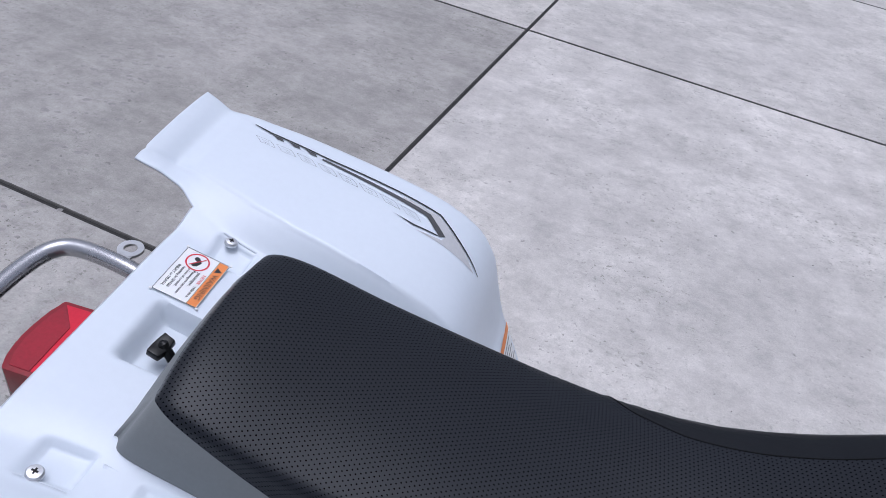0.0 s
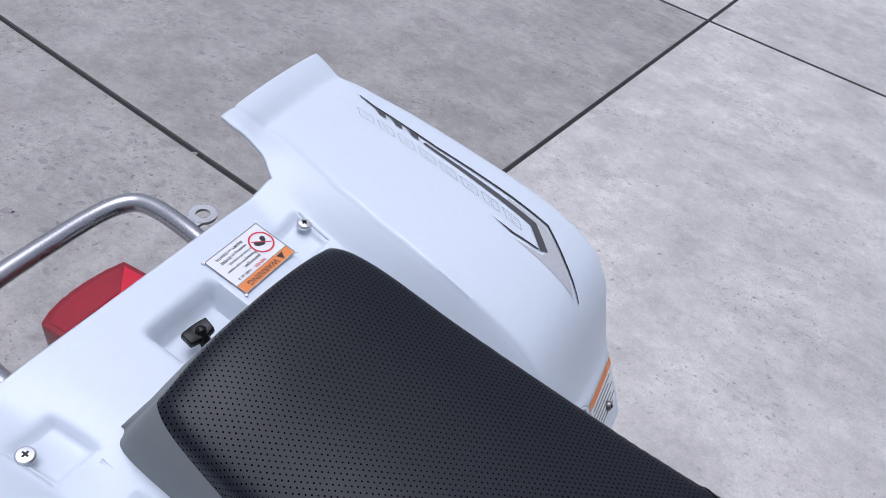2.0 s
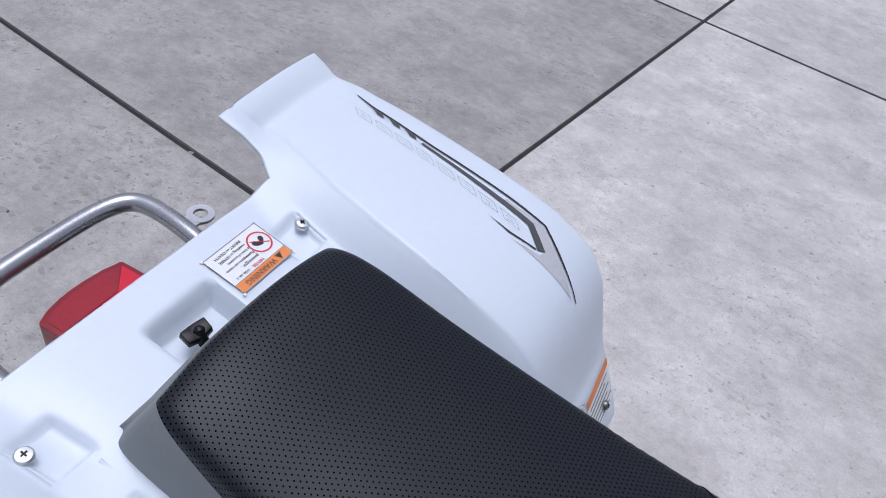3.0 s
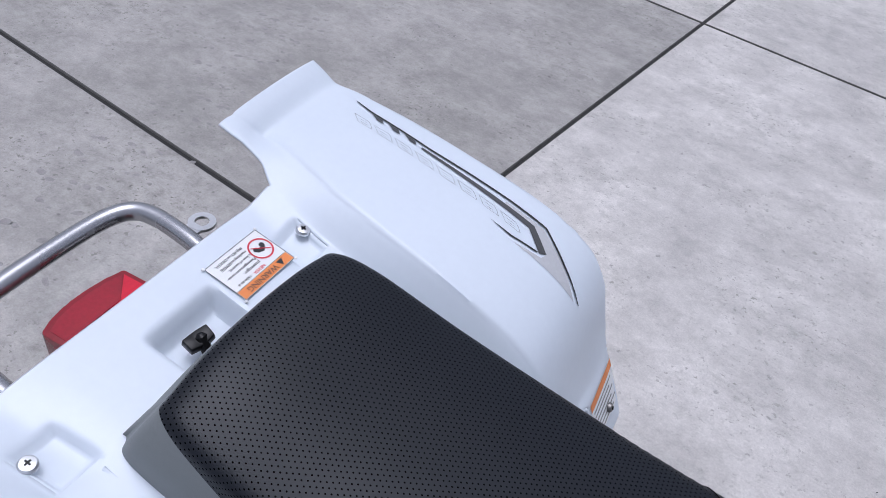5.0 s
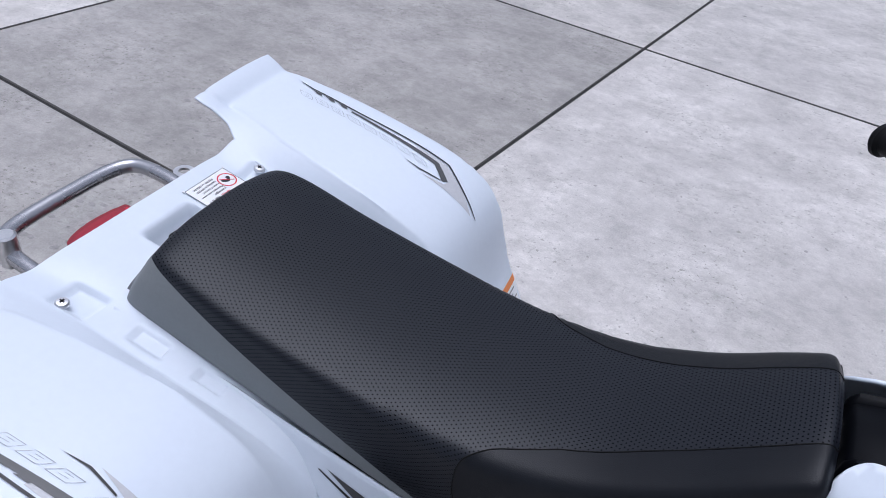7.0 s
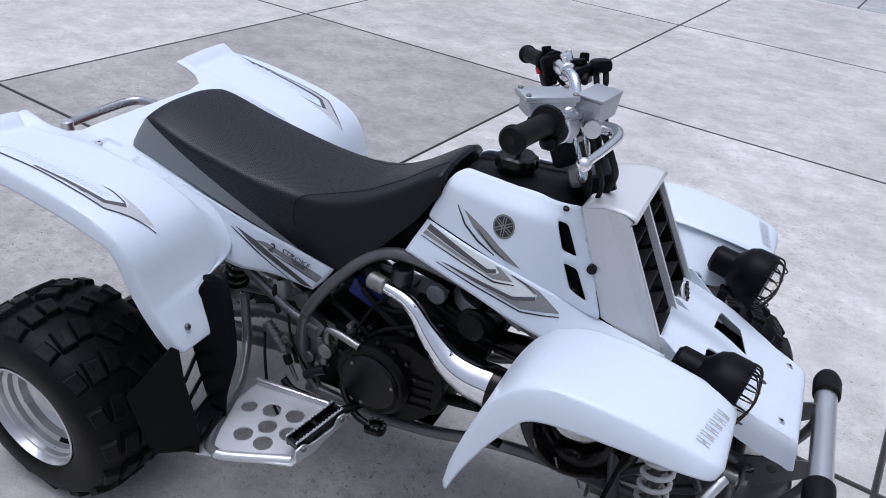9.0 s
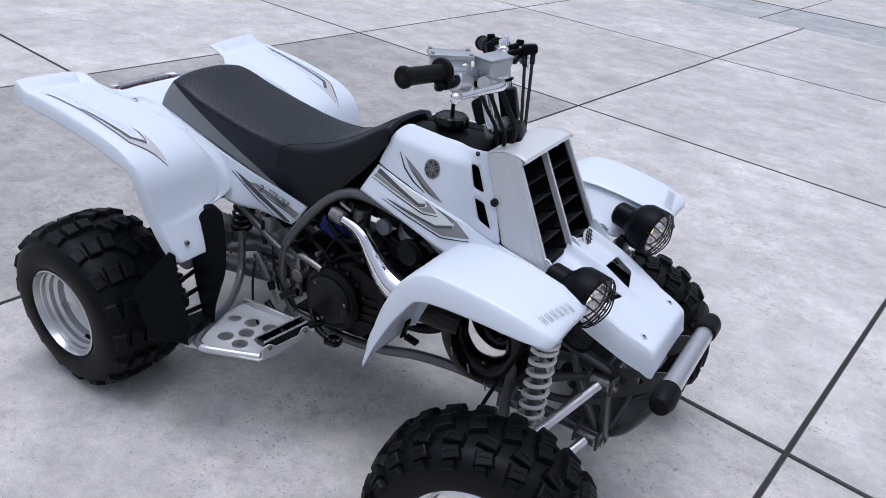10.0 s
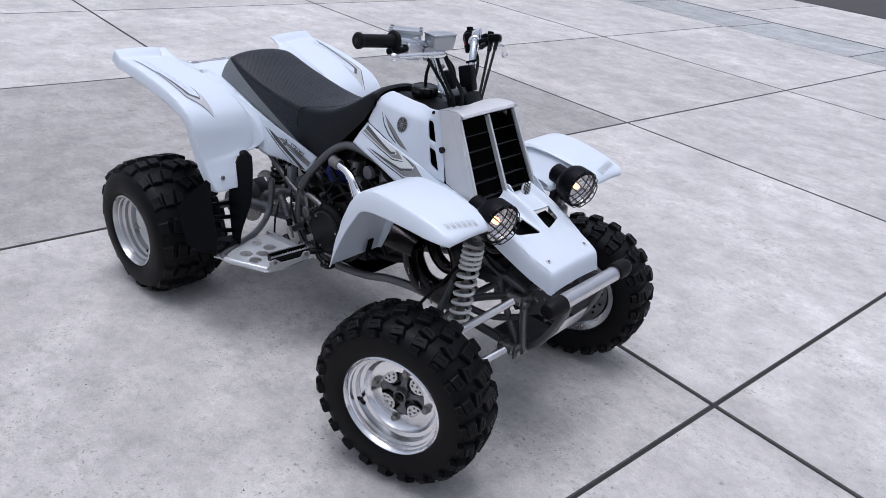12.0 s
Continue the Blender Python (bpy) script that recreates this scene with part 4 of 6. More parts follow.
frame_ob = group("frame", quad, label="dark grey painted tubular steel frame")
for s in (-1, 1):
    pipe("frame_tube", [(0.500, s * 0.150, 0.255), (0.462, s * 0.152, 0.335), (0.458, s * 0.152, 0.41), (0.473, s * 0.150, 0.486), (0.530, s * 0.140, 0.573), (0.590, s * 0.130, 0.643), (0.650, s * 0.122, 0.682), (0.715, s * 0.122, 0.692), (0.80, s * 0.132, 0.690), (0.90, s * 0.15, 0.680), (0.97, s * 0.160, 0.654)], 0.0135, FRAME, parent=frame_ob)
    pipe("frame_tube", [(0.96, s * 0.150, 0.655), (1.10, s * 0.125, 0.585), (1.25, s * 0.11, 0.53), (1.40, s * 0.10, 0.485)], 0.0125, FRAME, parent=frame_ob)
    pipe("frame_tube", [(0.47, s * 0.15, 0.262), (0.64, s * 0.15, 0.258), (0.80, s * 0.152, 0.285), (0.92, s * 0.155, 0.325), (1.05, s * 0.158, 0.350), (1.17, s * 0.15, 0.345), (1.28, s * 0.12, 0.315), (1.42, s * 0.10, 0.30)], 0.0135, FRAME, parent=frame_ob)
    pipe("frame_tube", [(0.16, s * 0.150, 0.60), (0.25, s * 0.150, 0.565), (0.33, s * 0.150, 0.515), (0.42, s * 0.150, 0.462), (0.50, s * 0.150, 0.44)], 0.0105, FRAME, parent=frame_ob)
    pipe("frame_tube", [(-0.10, s * 0.11, 0.70), (0.10, s * 0.12, 0.64), (0.30, s * 0.125, 0.60), (0.52, s * 0.12, 0.585)], 0.011, FRAME, parent=frame_ob)
    pipe("frame_tube", [(1.20, s * 0.12, 0.55), (1.19, s * 0.14, 0.45), (1.17, s * 0.15, 0.35)], 0.011, FRAME, parent=frame_ob)
    pipe("frame_tube", [(1.395, s * 0.10, 0.485), (1.405, s * 0.10, 0.40), (1.42, s * 0.10, 0.30)], 0.012, FRAME, parent=frame_ob)
    pipe("frame_tube", [(1.17, s * 0.15, 0.36), (1.28, s * 0.12, 0.42), (1.39, s * 0.10, 0.47)], 0.011, FRAME, parent=frame_ob)
    box("gusset", (0.05, 0.006, 0.06), pose(0.485, s * 0.152, 0.44, 0, 25, 0), FRAME, parent=frame_ob)
for x, z in ((1.40, 0.485), (1.42, 0.302), (1.18, 0.35), (0.97, 0.645), (0.64, 0.258), (0.47, 0.30)):
    pipe("cross_tube", [(x, -0.15 if x < 1.1 else -0.11, z), (x, 0.15 if x < 1.1 else 0.11, z)], 0.0115, FRAME, parent=frame_ob)
box("front_crossmember", (0.17, 0.19, 0.030), pose(1.30, 0, 0.470, 0, -8, 0), FRAME, parent=frame_ob, bevel=0.006)
box("skid_plate", (0.14, 0.15, 0.004), pose(1.36, 0, 0.295, 0, -2, 0), FRAME, parent=frame_ob, bevel=0)

for s, k in zip((-1, 1), KING):
    arm = group("front_suspension", quad)
    bu, bl = Vector((1.265, s * 0.372, 0.325)), Vector((1.285, s * 0.378, 0.195))
    for name, top, mat in (("upper_arm", bu, ALU_SATIN), ("lower_arm", bl, ALU_SATIN)):
        z = 0.468 if name == "upper_arm" else 0.305
        bm = B()
        rod(bm, (1.388, s * 0.14, z), top, 0.0115, 14)
        part(name, bm, mat, arm, "silver tubular suspension arm")
        bm = B()
        rod(bm, (1.185, s * 0.15, z - 0.01), top, 0.0115, 14)
        part(name, bm, FRAME, arm)
        for x in (1.388, 1.185):
            drum("bush", (x - 0.024, s * 0.128, z), (x + 0.024, s * 0.128, z), 0.016, STEEL, parent=arm, n=18)
        drum("ball_joint", top - Vector((0, 0, 0.02)), top + Vector((0, 0, 0.02)), 0.015, STEEL, parent=arm, n=16)
    pipe("tie_rod", [(1.20, s * 0.06, 0.39), (1.20, s * 0.37, 0.29)], 0.007, STEEL, parent=arm)
    box("knuckle", (0.035, 0.035, 0.16), pose(1.27, s * 0.382, 0.26), CAST, parent=arm, bevel=0.008)
    box("caliper", (0.06, 0.045, 0.05), pose(1.22, s * 0.395, 0.315, 0, 20, 0), CAST, parent=arm, bevel=0.008)
    # coil spring over damper
    shock = group("front_shock", quad)
    a, b = Vector((1.272, s * 0.196, 0.640)), Vector((1.284, s * 0.258, 0.255))
    d = (b - a).normalized()
    u = d.orthogonal().normalized()
    v = d.cross(u)
    L = (b - a).length
    bm = B()
    rod(bm, a, b, 0.0075, 14), rod(bm, a + d * 0.14, b - d * 0.02, 0.0135, 16)
    part("damper", bm, STEEL, shock, "grey damper body")
    pts = []
    for q in range(11 * 14 + 1):
        t = q / 14.0
        h = 0.035 + (0.0150 * t if t < 4 else 0.060 + 0.0268 * (t - 4))
        pts.append(a + d * h + (u * math.cos(2 * math.pi * t) + v * math.sin(2 * math.pi * t)) * 0.0262)
    bm = B()
    tube(bm, pts, 0.0052, 8, len(pts) * 1)
    part("coil_spring", bm, SPRING, shock, "cream painted coil spring", smooth=60)
    drum("spring_seat", a + d * 0.020, a + d * 0.034, 0.030, STEEL, parent=shock)
    drum("spring_seat", a + d * (L - 0.072), a + d * (L - 0.062), 0.030, STEEL, parent=shock)
    drum("top_eye", a - Vector((0.018, 0, 0)), a + Vector((0.018, 0, 0)), 0.014, CAST, parent=shock, n=18)
    pipe("brake_hose", [(1.22, s * 0.39, 0.34), (1.20, s * 0.33, 0.42), (1.21, s * 0.24, 0.48), (1.23, s * 0.16, 0.55)], 0.0045, GRIP, parent=arm)

for s in (-1, 1):
    pipe("brace", [(1.395, s * 0.10, 0.40), (1.30, s * 0.11, 0.36), (1.19, s * 0.13, 0.36)], 0.010, FRAME, "", frame_ob)
    pipe("brace", [(1.30, s * 0.105, 0.52), (1.34, s * 0.105, 0.42), (1.40, s * 0.10, 0.31)], 0.010, FRAME, "", frame_ob)
    for x, z in ((1.388, 0.468), (1.388, 0.305), (1.185, 0.458), (1.185, 0.295)):
        box("arm_bracket", (0.008, 0.040, 0.045), pose(x + 0.028, s * 0.118, z), FRAME, "", frame_ob, 0.003)
        box("arm_bracket", (0.008, 0.040, 0.045), pose(x - 0.028, s * 0.118, z), FRAME, "", frame_ob, 0.003)
        drum("arm_bolt", (x + 0.030, s * 0.128, z), (x + 0.040, s * 0.128, z), 0.009, STEEL, "", frame_ob, 6, 0.001)
    pipe("wire_loom", [(1.24, s * 0.10, 0.60), (1.26, s * 0.125, 0.55), (1.33, s * 0.12, 0.52), (1.37, s * 0.13, 0.60)], 0.004, GRIP, "", frame_ob)
drum("steering_shaft", (1.20, 0, 0.39), (1.02, 0, 0.70), 0.014, STEEL, "", frame_ob)
box("radiator_tank", (0.05, 0.20, 0.14), pose(1.15, 0, 0.60, 0, -25, 0), BLACK, "", frame_ob, 0.01)

# rear axle, swingarm, chain drive
axle = group("rear_axle", quad)
drum("axle_shaft", (0, -0.40, 0.240), (0, 0.40, 0.240), 0.017, STEEL, parent=axle)
drum("axle_housing", (0, -0.13, 0.240), (0, 0.13, 0.240), 0.045, CAST, parent=axle)
for s in (-1, 1):
    drum("hub_flange", (0, s * 0.30, 0.240), (0, s * 0.42, 0.240), 0.035, CAST, parent=axle)
    pipe("swingarm", [(0.0, s * 0.10, 0.25), (0.20, s * 0.105, 0.285), (0.45, s * 0.11, 0.335)], 0.024, CAST, "cast aluminium swingarm", parent=axle)
bm = B()
teeth = []
for k in range(38):
    for da, r in ((-2.6, 0.082), (-1.3, 0.090), (1.3, 0.090), (2.6, 0.082)):
        a = radians(360 * k / 38 + da)
        teeth.append((r * math.cos(a), r * math.sin(a)))
plate(bm, teeth, 0.006, pose(0, 0.055, 0.24, 90), [(0.05 * math.cos(a), 0.05 * math.sin(a), 0.014) for a in (k * math.pi / 3 for k in range(6))])
part("sprocket", bm, STEEL, axle, "toothed steel sprocket", smooth=0)
bm = B()
plate(bm, [(0.098 * math.cos(2 * math.pi * k / 40), 0.098 * math.sin(2 * math.pi * k / 40)) for k in range(40)], 0.005, pose(0.0, -0.05, 0.24, 90), [(0.08 * math.cos(a), 0.08 * math.sin(a), 0.006) for a in (k * math.pi / 6 for k in range(12))])
part("rear_brake_disc", bm, STEEL, axle, "drilled rear brake disc", smooth=0)
box("rear_caliper", (0.07, 0.05, 0.06), pose(0.09, -0.055, 0.315, 0, 40, 0), CAST, parent=axle, bevel=0.008)
for z0, z1 in ((0.326, 0.372), (0.158, 0.33)):
    n = 44
    chain_bm = B()
    for k in range(n):
        t = k / (n - 1)
        for off in ((-0.004, 0.004) if k % 2 else (-0.0015, 0.0015)):
            block(chain_bm, (0.0135, 0.0015, 0.009), pose(0.01 + 0.48 * t, 0.055 + off, z0 + (z1 - z0) * t))
    part("drive_chain", chain_bm, STEEL, axle, "worn steel drive chain", smooth=0)
rs = group("rear_shock", quad)
a, b = Vector((0.20, 0.0, 0.62)), Vector((0.12, 0.0, 0.30))
d = (b - a).normalized()
u = d.orthogonal().normalized()
v = d.cross(u)
bm = B()
tube(bm, [a + d * (0.03 + 0.025 * q / 14.0) + (u * math.cos(2 * math.pi * q / 14) + v * math.sin(2 * math.pi * q / 14)) * 0.03 for q in range(10 * 14 + 1)], 0.006, 8, 141)
part("coil_spring", bm, DARK, rs, smooth=60)
bm = B()
rod(bm, a, b, 0.017, 16)
part("damper", bm, STEEL, rs)

# ---- engine ----
engine = group("engine", quad, label="black two-cylinder engine block with round side cover")
box("crankcase", (0.27, 0.34, 0.15), pose(0.685, 0.0, 0.395, 0, -6, 0), DARK, "black painted crankcase", engine, 0.03)
box("gearbox", (0.16, 0.28, 0.15), pose(0.54, 0.0, 0.40), DARK, "", engine, 0.025)
drum("clutch_cover", (0.674, -0.168, 0.412), (0.674, -0.212, 0.412), 0.088, DARK, "round black clutch cover", engine, 48, 0.010)
drum("cover_plate", (0.674, -0.208, 0.412), (0.674, -0.219, 0.412), 0.069, SATIN, "", engine, 40, 0.006)
for k in range(3):
    a = 2 * math.pi * k / 3 + 0.25
    drum("cover_bolt", (0.674 + 0.058 * math.cos(a), -0.216, 0.412 + 0.058 * math.sin(a)), (0.674 + 0.058 * math.cos(a), -0.222, 0.412 + 0.058 * math.sin(a)), 0.004, STEEL, "", engine, 10, 0.001)
bm = B()
plate(bm, rounded([(0.64, 0.315), (0.76, 0.320), (0.805, 0.36), (0.835, 0.44), (0.82, 0.50), (0.74, 0.53), (0.60, 0.47)], 0.02), 0.03, pose(0, -0.172, 0, 90))
part("side_cover", bm, DARK, engine, "ribbed black engine side cover", smooth=30)
for k in range(4):
    box("cover_rib", (0.07, 0.006, 0.006), pose(0.775, -0.189, 0.378 + 0.024 * k, 0, -8, 0), DARK, "", engine, 0.002)
for k in range(7):
    a = radians(25 + 22 * k)
    drum("case_bolt", (0.68 + 0.100 * math.cos(a), -0.184, 0.41 + 0.098 * math.sin(a)), (0.68 + 0.100 * math.cos(a), -0.195, 0.41 + 0.098 * math.sin(a)), 0.0055, SATIN, "", engine, 8, 0.001)
for y in (-0.075, 0.075):
    cyl = pose(0.83, y, 0.545, 0, 16, 0)
    box("cylinder", (0.12, 0.12, 0.13), cyl, DARK, "", engine, 0.02)
    for k in range(5):
        box("cooling_fin", (0.135, 0.135, 0.005), cyl @ pose(0, 0, -0.05 + 0.025 * k), DARK, "", engine, 0.002)
    drum("cylinder_head", cyl @ Vector((0, 0, 0.065)), cyl @ Vector((0, 0, 0.095)), 0.06, CAST, "", engine)
    drum("spark_plug", cyl @ Vector((0, 0, 0.095)), cyl @ Vector((0, 0, 0.135)), 0.010, BLACK, "", engine, 14)
    pipe("plug_lead", [cyl @ Vector((0, 0, 0.13)), (0.87, y * 0.8, 0.70), (0.80, y * 0.5, 0.71)], 0.004, GRIP, "", engine)
    # carburettor and its boot
    drum("carburettor", (0.70, y, 0.545), (0.62, y, 0.56), 0.030, CAST, "cast carburettor body", engine)
    drum("carburettor_top", (0.66, y, 0.56), (0.665, y, 0.63), 0.024, CAST, "", engine)
    drum("intake_boot", (0.62, y, 0.56), (0.52, y, 0.575), 0.034, GRIP, "", engine)
    drum("intake_joint", (0.77, y, 0.53), (0.70, y, 0.545), 0.032, GRIP, "", engine)
drum("round_cap", (0.772, -0.118, 0.632), (0.772, -0.136, 0.632), 0.0215, surface("grey_cap", (0.11, 0.115, 0.12), 0.5), "grey round cap", engine)
drum("thermostat", (0.862, -0.10, 0.598), (0.862, -0.146, 0.598), 0.036, DARK, "black round housing", engine, 36, 0.006)
drum("thermostat_rim", (0.862, -0.146, 0.598), (0.862, -0.152, 0.598), 0.030, DARK, "", engine, 36, 0.002)
box("airbox", (0.16, 0.19, 0.10), pose(0.44, 0, 0.615, 0, 14, 0), BLACK, "black plastic airbox", engine, 0.012)
box("coil", (0.085, 0.04, 0.045), pose(0.605, -0.105, 0.560, 0, 20, 0), BLUE, "blue ignition part", engine, 0.006)
pipe("coolant_hose", [(0.86, -0.09, 0.63), (0.93, -0.08, 0.67), (1.02, -0.06, 0.68), (1.08, -0.05, 0.70)], 0.014, GRIP, "", engine)
pipe("coolant_hose", [(0.80, -0.12, 0.36), (0.95, -0.11, 0.40), (1.05, -0.09, 0.55), (1.10, -0.06, 0.66)], 0.013, GRIP, "", engine)
pipe("oil_line", [(0.60, -0.15, 0.40), (0.65, -0.165, 0.50), (0.72, -0.165, 0.55), (0.80, -0.14, 0.57)], 0.005, GRIP, "", engine)
pipe("cable", [(0.56, -0.16, 0.36), (0.60, -0.17, 0.47), (0.64, -0.15, 0.56), (0.70, -0.12, 0.62)], 0.003, GRIP, "", engine)
pipe("cable", [(0.42, -0.155, 0.47), (0.44, -0.17, 0.40), (0.48, -0.17, 0.33), (0.50, -0.15, 0.27)], 0.003, GRIP, "", engine)
pipe("breather_hose", [(0.355, -0.16, 0.38), (0.385, -0.20, 0.33), (0.40, -0.21, 0.25), (0.42, -0.20, 0.17)], 0.0035, GRIP, "", engine)
pipe("kick_lever", [(0.545, -0.170, 0.430), (0.552, -0.190, 0.46), (0.558, -0.196, 0.492), (0.590, -0.200, 0.496), (0.640, -0.204, 0.488)], 0.0085, STEEL, "bent steel kick-start lever", engine)
drum("kick_boss", (0.545, -0.15, 0.425), (0.545, -0.195, 0.425), 0.018, STEEL, "", engine, 20)
for k in range(14):
    x, z = random.uniform(0.40, 0.62), random.uniform(0.31, 0.50)
    if k % 2:
        drum("bolt", (x, -0.150, z), (x, -0.150 - random.uniform(0.012, 0.03), z), random.uniform(0.005, 0.011), STEEL, "", engine, 12, 0.001)
    else:
        box("bracket", (random.uniform(0.02, 0.05), 0.02, random.uniform(0.02, 0.05)), pose(x, -0.135, z, 0, random.uniform(-40, 40), 0), random.choice((CAST, FRAME, DARK)), "", engine, 0.003)

box("battery_box", (0.20, 0.20, 0.13), pose(0.26, 0, 0.585, 0, 14, 0), BLACK, "black plastic battery box", engine, 0.012)
box("sump_guard", (0.32, 0.24, 0.006), pose(0.63, 0, 0.262, 0, -2, 0), DARK, "dark sump guard", engine, 0.002)
box("pivot_plate", (0.10, 0.012, 0.15), pose(0.478, -0.135, 0.395, 0, 12, 0), CAST, "cast pivot plate", engine, 0.008)
for x, z, r in ((0.452, 0.435, 0.013), (0.472, 0.352, 0.016), (0.505, 0.415, 0.010), (0.497, 0.338, 0.009)):
    drum("pivot_bolt", (x, -0.138, z), (x, -0.156, z), r, STEEL, "", engine, 6 if r < 0.012 else 18, 0.002)
pipe("master_cylinder", [(0.362, -0.160, 0.410), (0.412, -0.162, 0.350)], 0.013, CAST, "rear brake cylinder", engine)
for k in range(7):
    drum("cylinder_rib", (0.371 + 0.0055 * k, -0.160, 0.399 - 0.0066 * k), (0.3732 + 0.0055 * k, -0.160, 0.3964 - 0.0066 * k), 0.0155, CAST, "", engine, 18, 0.0005)
pipe("brake_rod", [(0.414, -0.163, 0.348), (0.456, -0.175, 0.285)], 0.005, STEEL, "", engine)
drum("rod_boot", (0.418, -0.165, 0.342), (0.432, -0.169, 0.321), 0.010, GRIP, "", engine, 14)
pipe("heel_lever", [(0.425, -0.185, 0.285), (0.455, -0.19, 0.268), (0.495, -0.185, 0.262)], 0.010, SATIN, "black heel guard", engine)
pipe("reservoir_hose", [(0.395, -0.158, 0.450), (0.38, -0.15, 0.50), (0.40, -0.13, 0.56)], 0.006, GRIP, "", engine)
box("reservoir", (0.035, 0.03, 0.05), pose(0.39, -0.135, 0.505), GREY_VINYL, "", engine, 0.006)
pipe("linkage", [(0.20, -0.10, 0.34), (0.33, -0.11, 0.40), (0.44, -0.12, 0.42)], 0.016, CAST, "", engine)
pipe("linkage", [(0.22, 0.06, 0.42), (0.36, 0.05, 0.36), (0.46, 0.04, 0.33)], 0.020, DARK, "", engine)
for k in range(9):
    box("chain_slider", (0.016, 0.012, 0.010), pose(0.30 + 0.022 * k, -0.05, 0.552 - 0.006 * k), STEEL if k % 2 else DARK, "", engine, 0.002)
for a, b, c, r in (((0.50, -0.12, 0.52), (0.60, -0.15, 0.50), (0.68, -0.155, 0.45), 0.006), ((0.48, -0.13, 0.48), (0.55, -0.165, 0.44), (0.60, -0.16, 0.36), 0.004), ((0.60, -0.13, 0.58), (0.70, -0.15, 0.53), (0.80, -0.15, 0.50), 0.008), ((0.74, -0.13, 0.56), (0.82, -0.155, 0.50), (0.90, -0.15, 0.40), 0.007), ((0.55, -0.11, 0.60), (0.66, -0.14, 0.56), (0.74, -0.14, 0.585), 0.005)):
    pipe("hose", [a, b, c], r, GRIP, "", engine)
for x, z in ((0.745, 0.545), (0.775, 0.512), (0.80, 0.468), (0.645, 0.52), (0.60, 0.475)):
    drum("case_bolt", (x, -0.150, z), (x, -0.172, z), 0.007, SATIN, "", engine, 6, 0.001)

# exhaust: chromed chamber, browned header
exhaust = group("exhaust_pipe", quad)
for s in (-1, 1):
    pipe("chamber", [(0.668, s * 0.165, 0.633), (0.715, s * 0.170, 0.626), (0.748, s * 0.175, 0.610), (0.785, s * 0.178, 0.570), (0.835, s * 0.182, 0.528), (0.885, s * 0.185, 0.511), (0.935, s * 0.185, 0.508)], 0, CHROME, "chromed two-stroke expansion chamber", exhaust, 24, [0.012, 0.014, 0.018, 0.026, 0.034, 0.041, 0.045])
    pipe("cone", [(0.930, s * 0.185, 0.508), (0.97, s * 0.184, 0.506), (1.05, s * 0.175, 0.495)], 0, SOOT, "heat-browned cone", exhaust, 24, [0.0445, 0.040, 0.033])
    drum("silencer_joint", (0.634, s * 0.158, 0.633), (0.676, s * 0.166, 0.633), 0.0185, STEEL, "", exhaust, 24)
    pipe("tail_pipe", [(0.645, s * 0.158, 0.632), (0.60, s * 0.115, 0.626), (0.52, s * 0.085, 0.60), (0.30, s * 0.08, 0.60), (0.02, s * 0.09, 0.60)], 0.016, SATIN, "", exhaust, 16)
    pipe("header", [(1.03, s * 0.178, 0.505), (1.035, s * 0.17, 0.445), (1.070, s * 0.160, 0.390), (1.125, s * 0.150, 0.378), (1.180, s * 0.145, 0.410), (1.200, s * 0.135, 0.465), (1.165, s * 0.115, 0.525), (1.08, s * 0.09, 0.545), (0.90, s * 0.075, 0.53)], 0, SOOT, "heat-browned header bend", exhaust, 20, [0.033, 0.034, 0.036, 0.038, 0.040, 0.041, 0.038, 0.032, 0.026])
    pipe("inner_header", [(1.05, s * 0.120, 0.52), (1.075, s * 0.115, 0.465), (1.115, s * 0.110, 0.440), (1.150, s * 0.105, 0.455), (1.165, s * 0.10, 0.50)], 0.020, SOOT, "", exhaust, 16)
    for k in range(3):
        bm = B()
        tube(bm, [(1.04 + 0.05 * k, s * 0.20, 0.44 - 0.03 * k), (1.05 + 0.05 * k, s * 0.205, 0.42 - 0.028 * k)], 0.002, 6)
        part("spring_hook", bm, STEEL, exhaust)

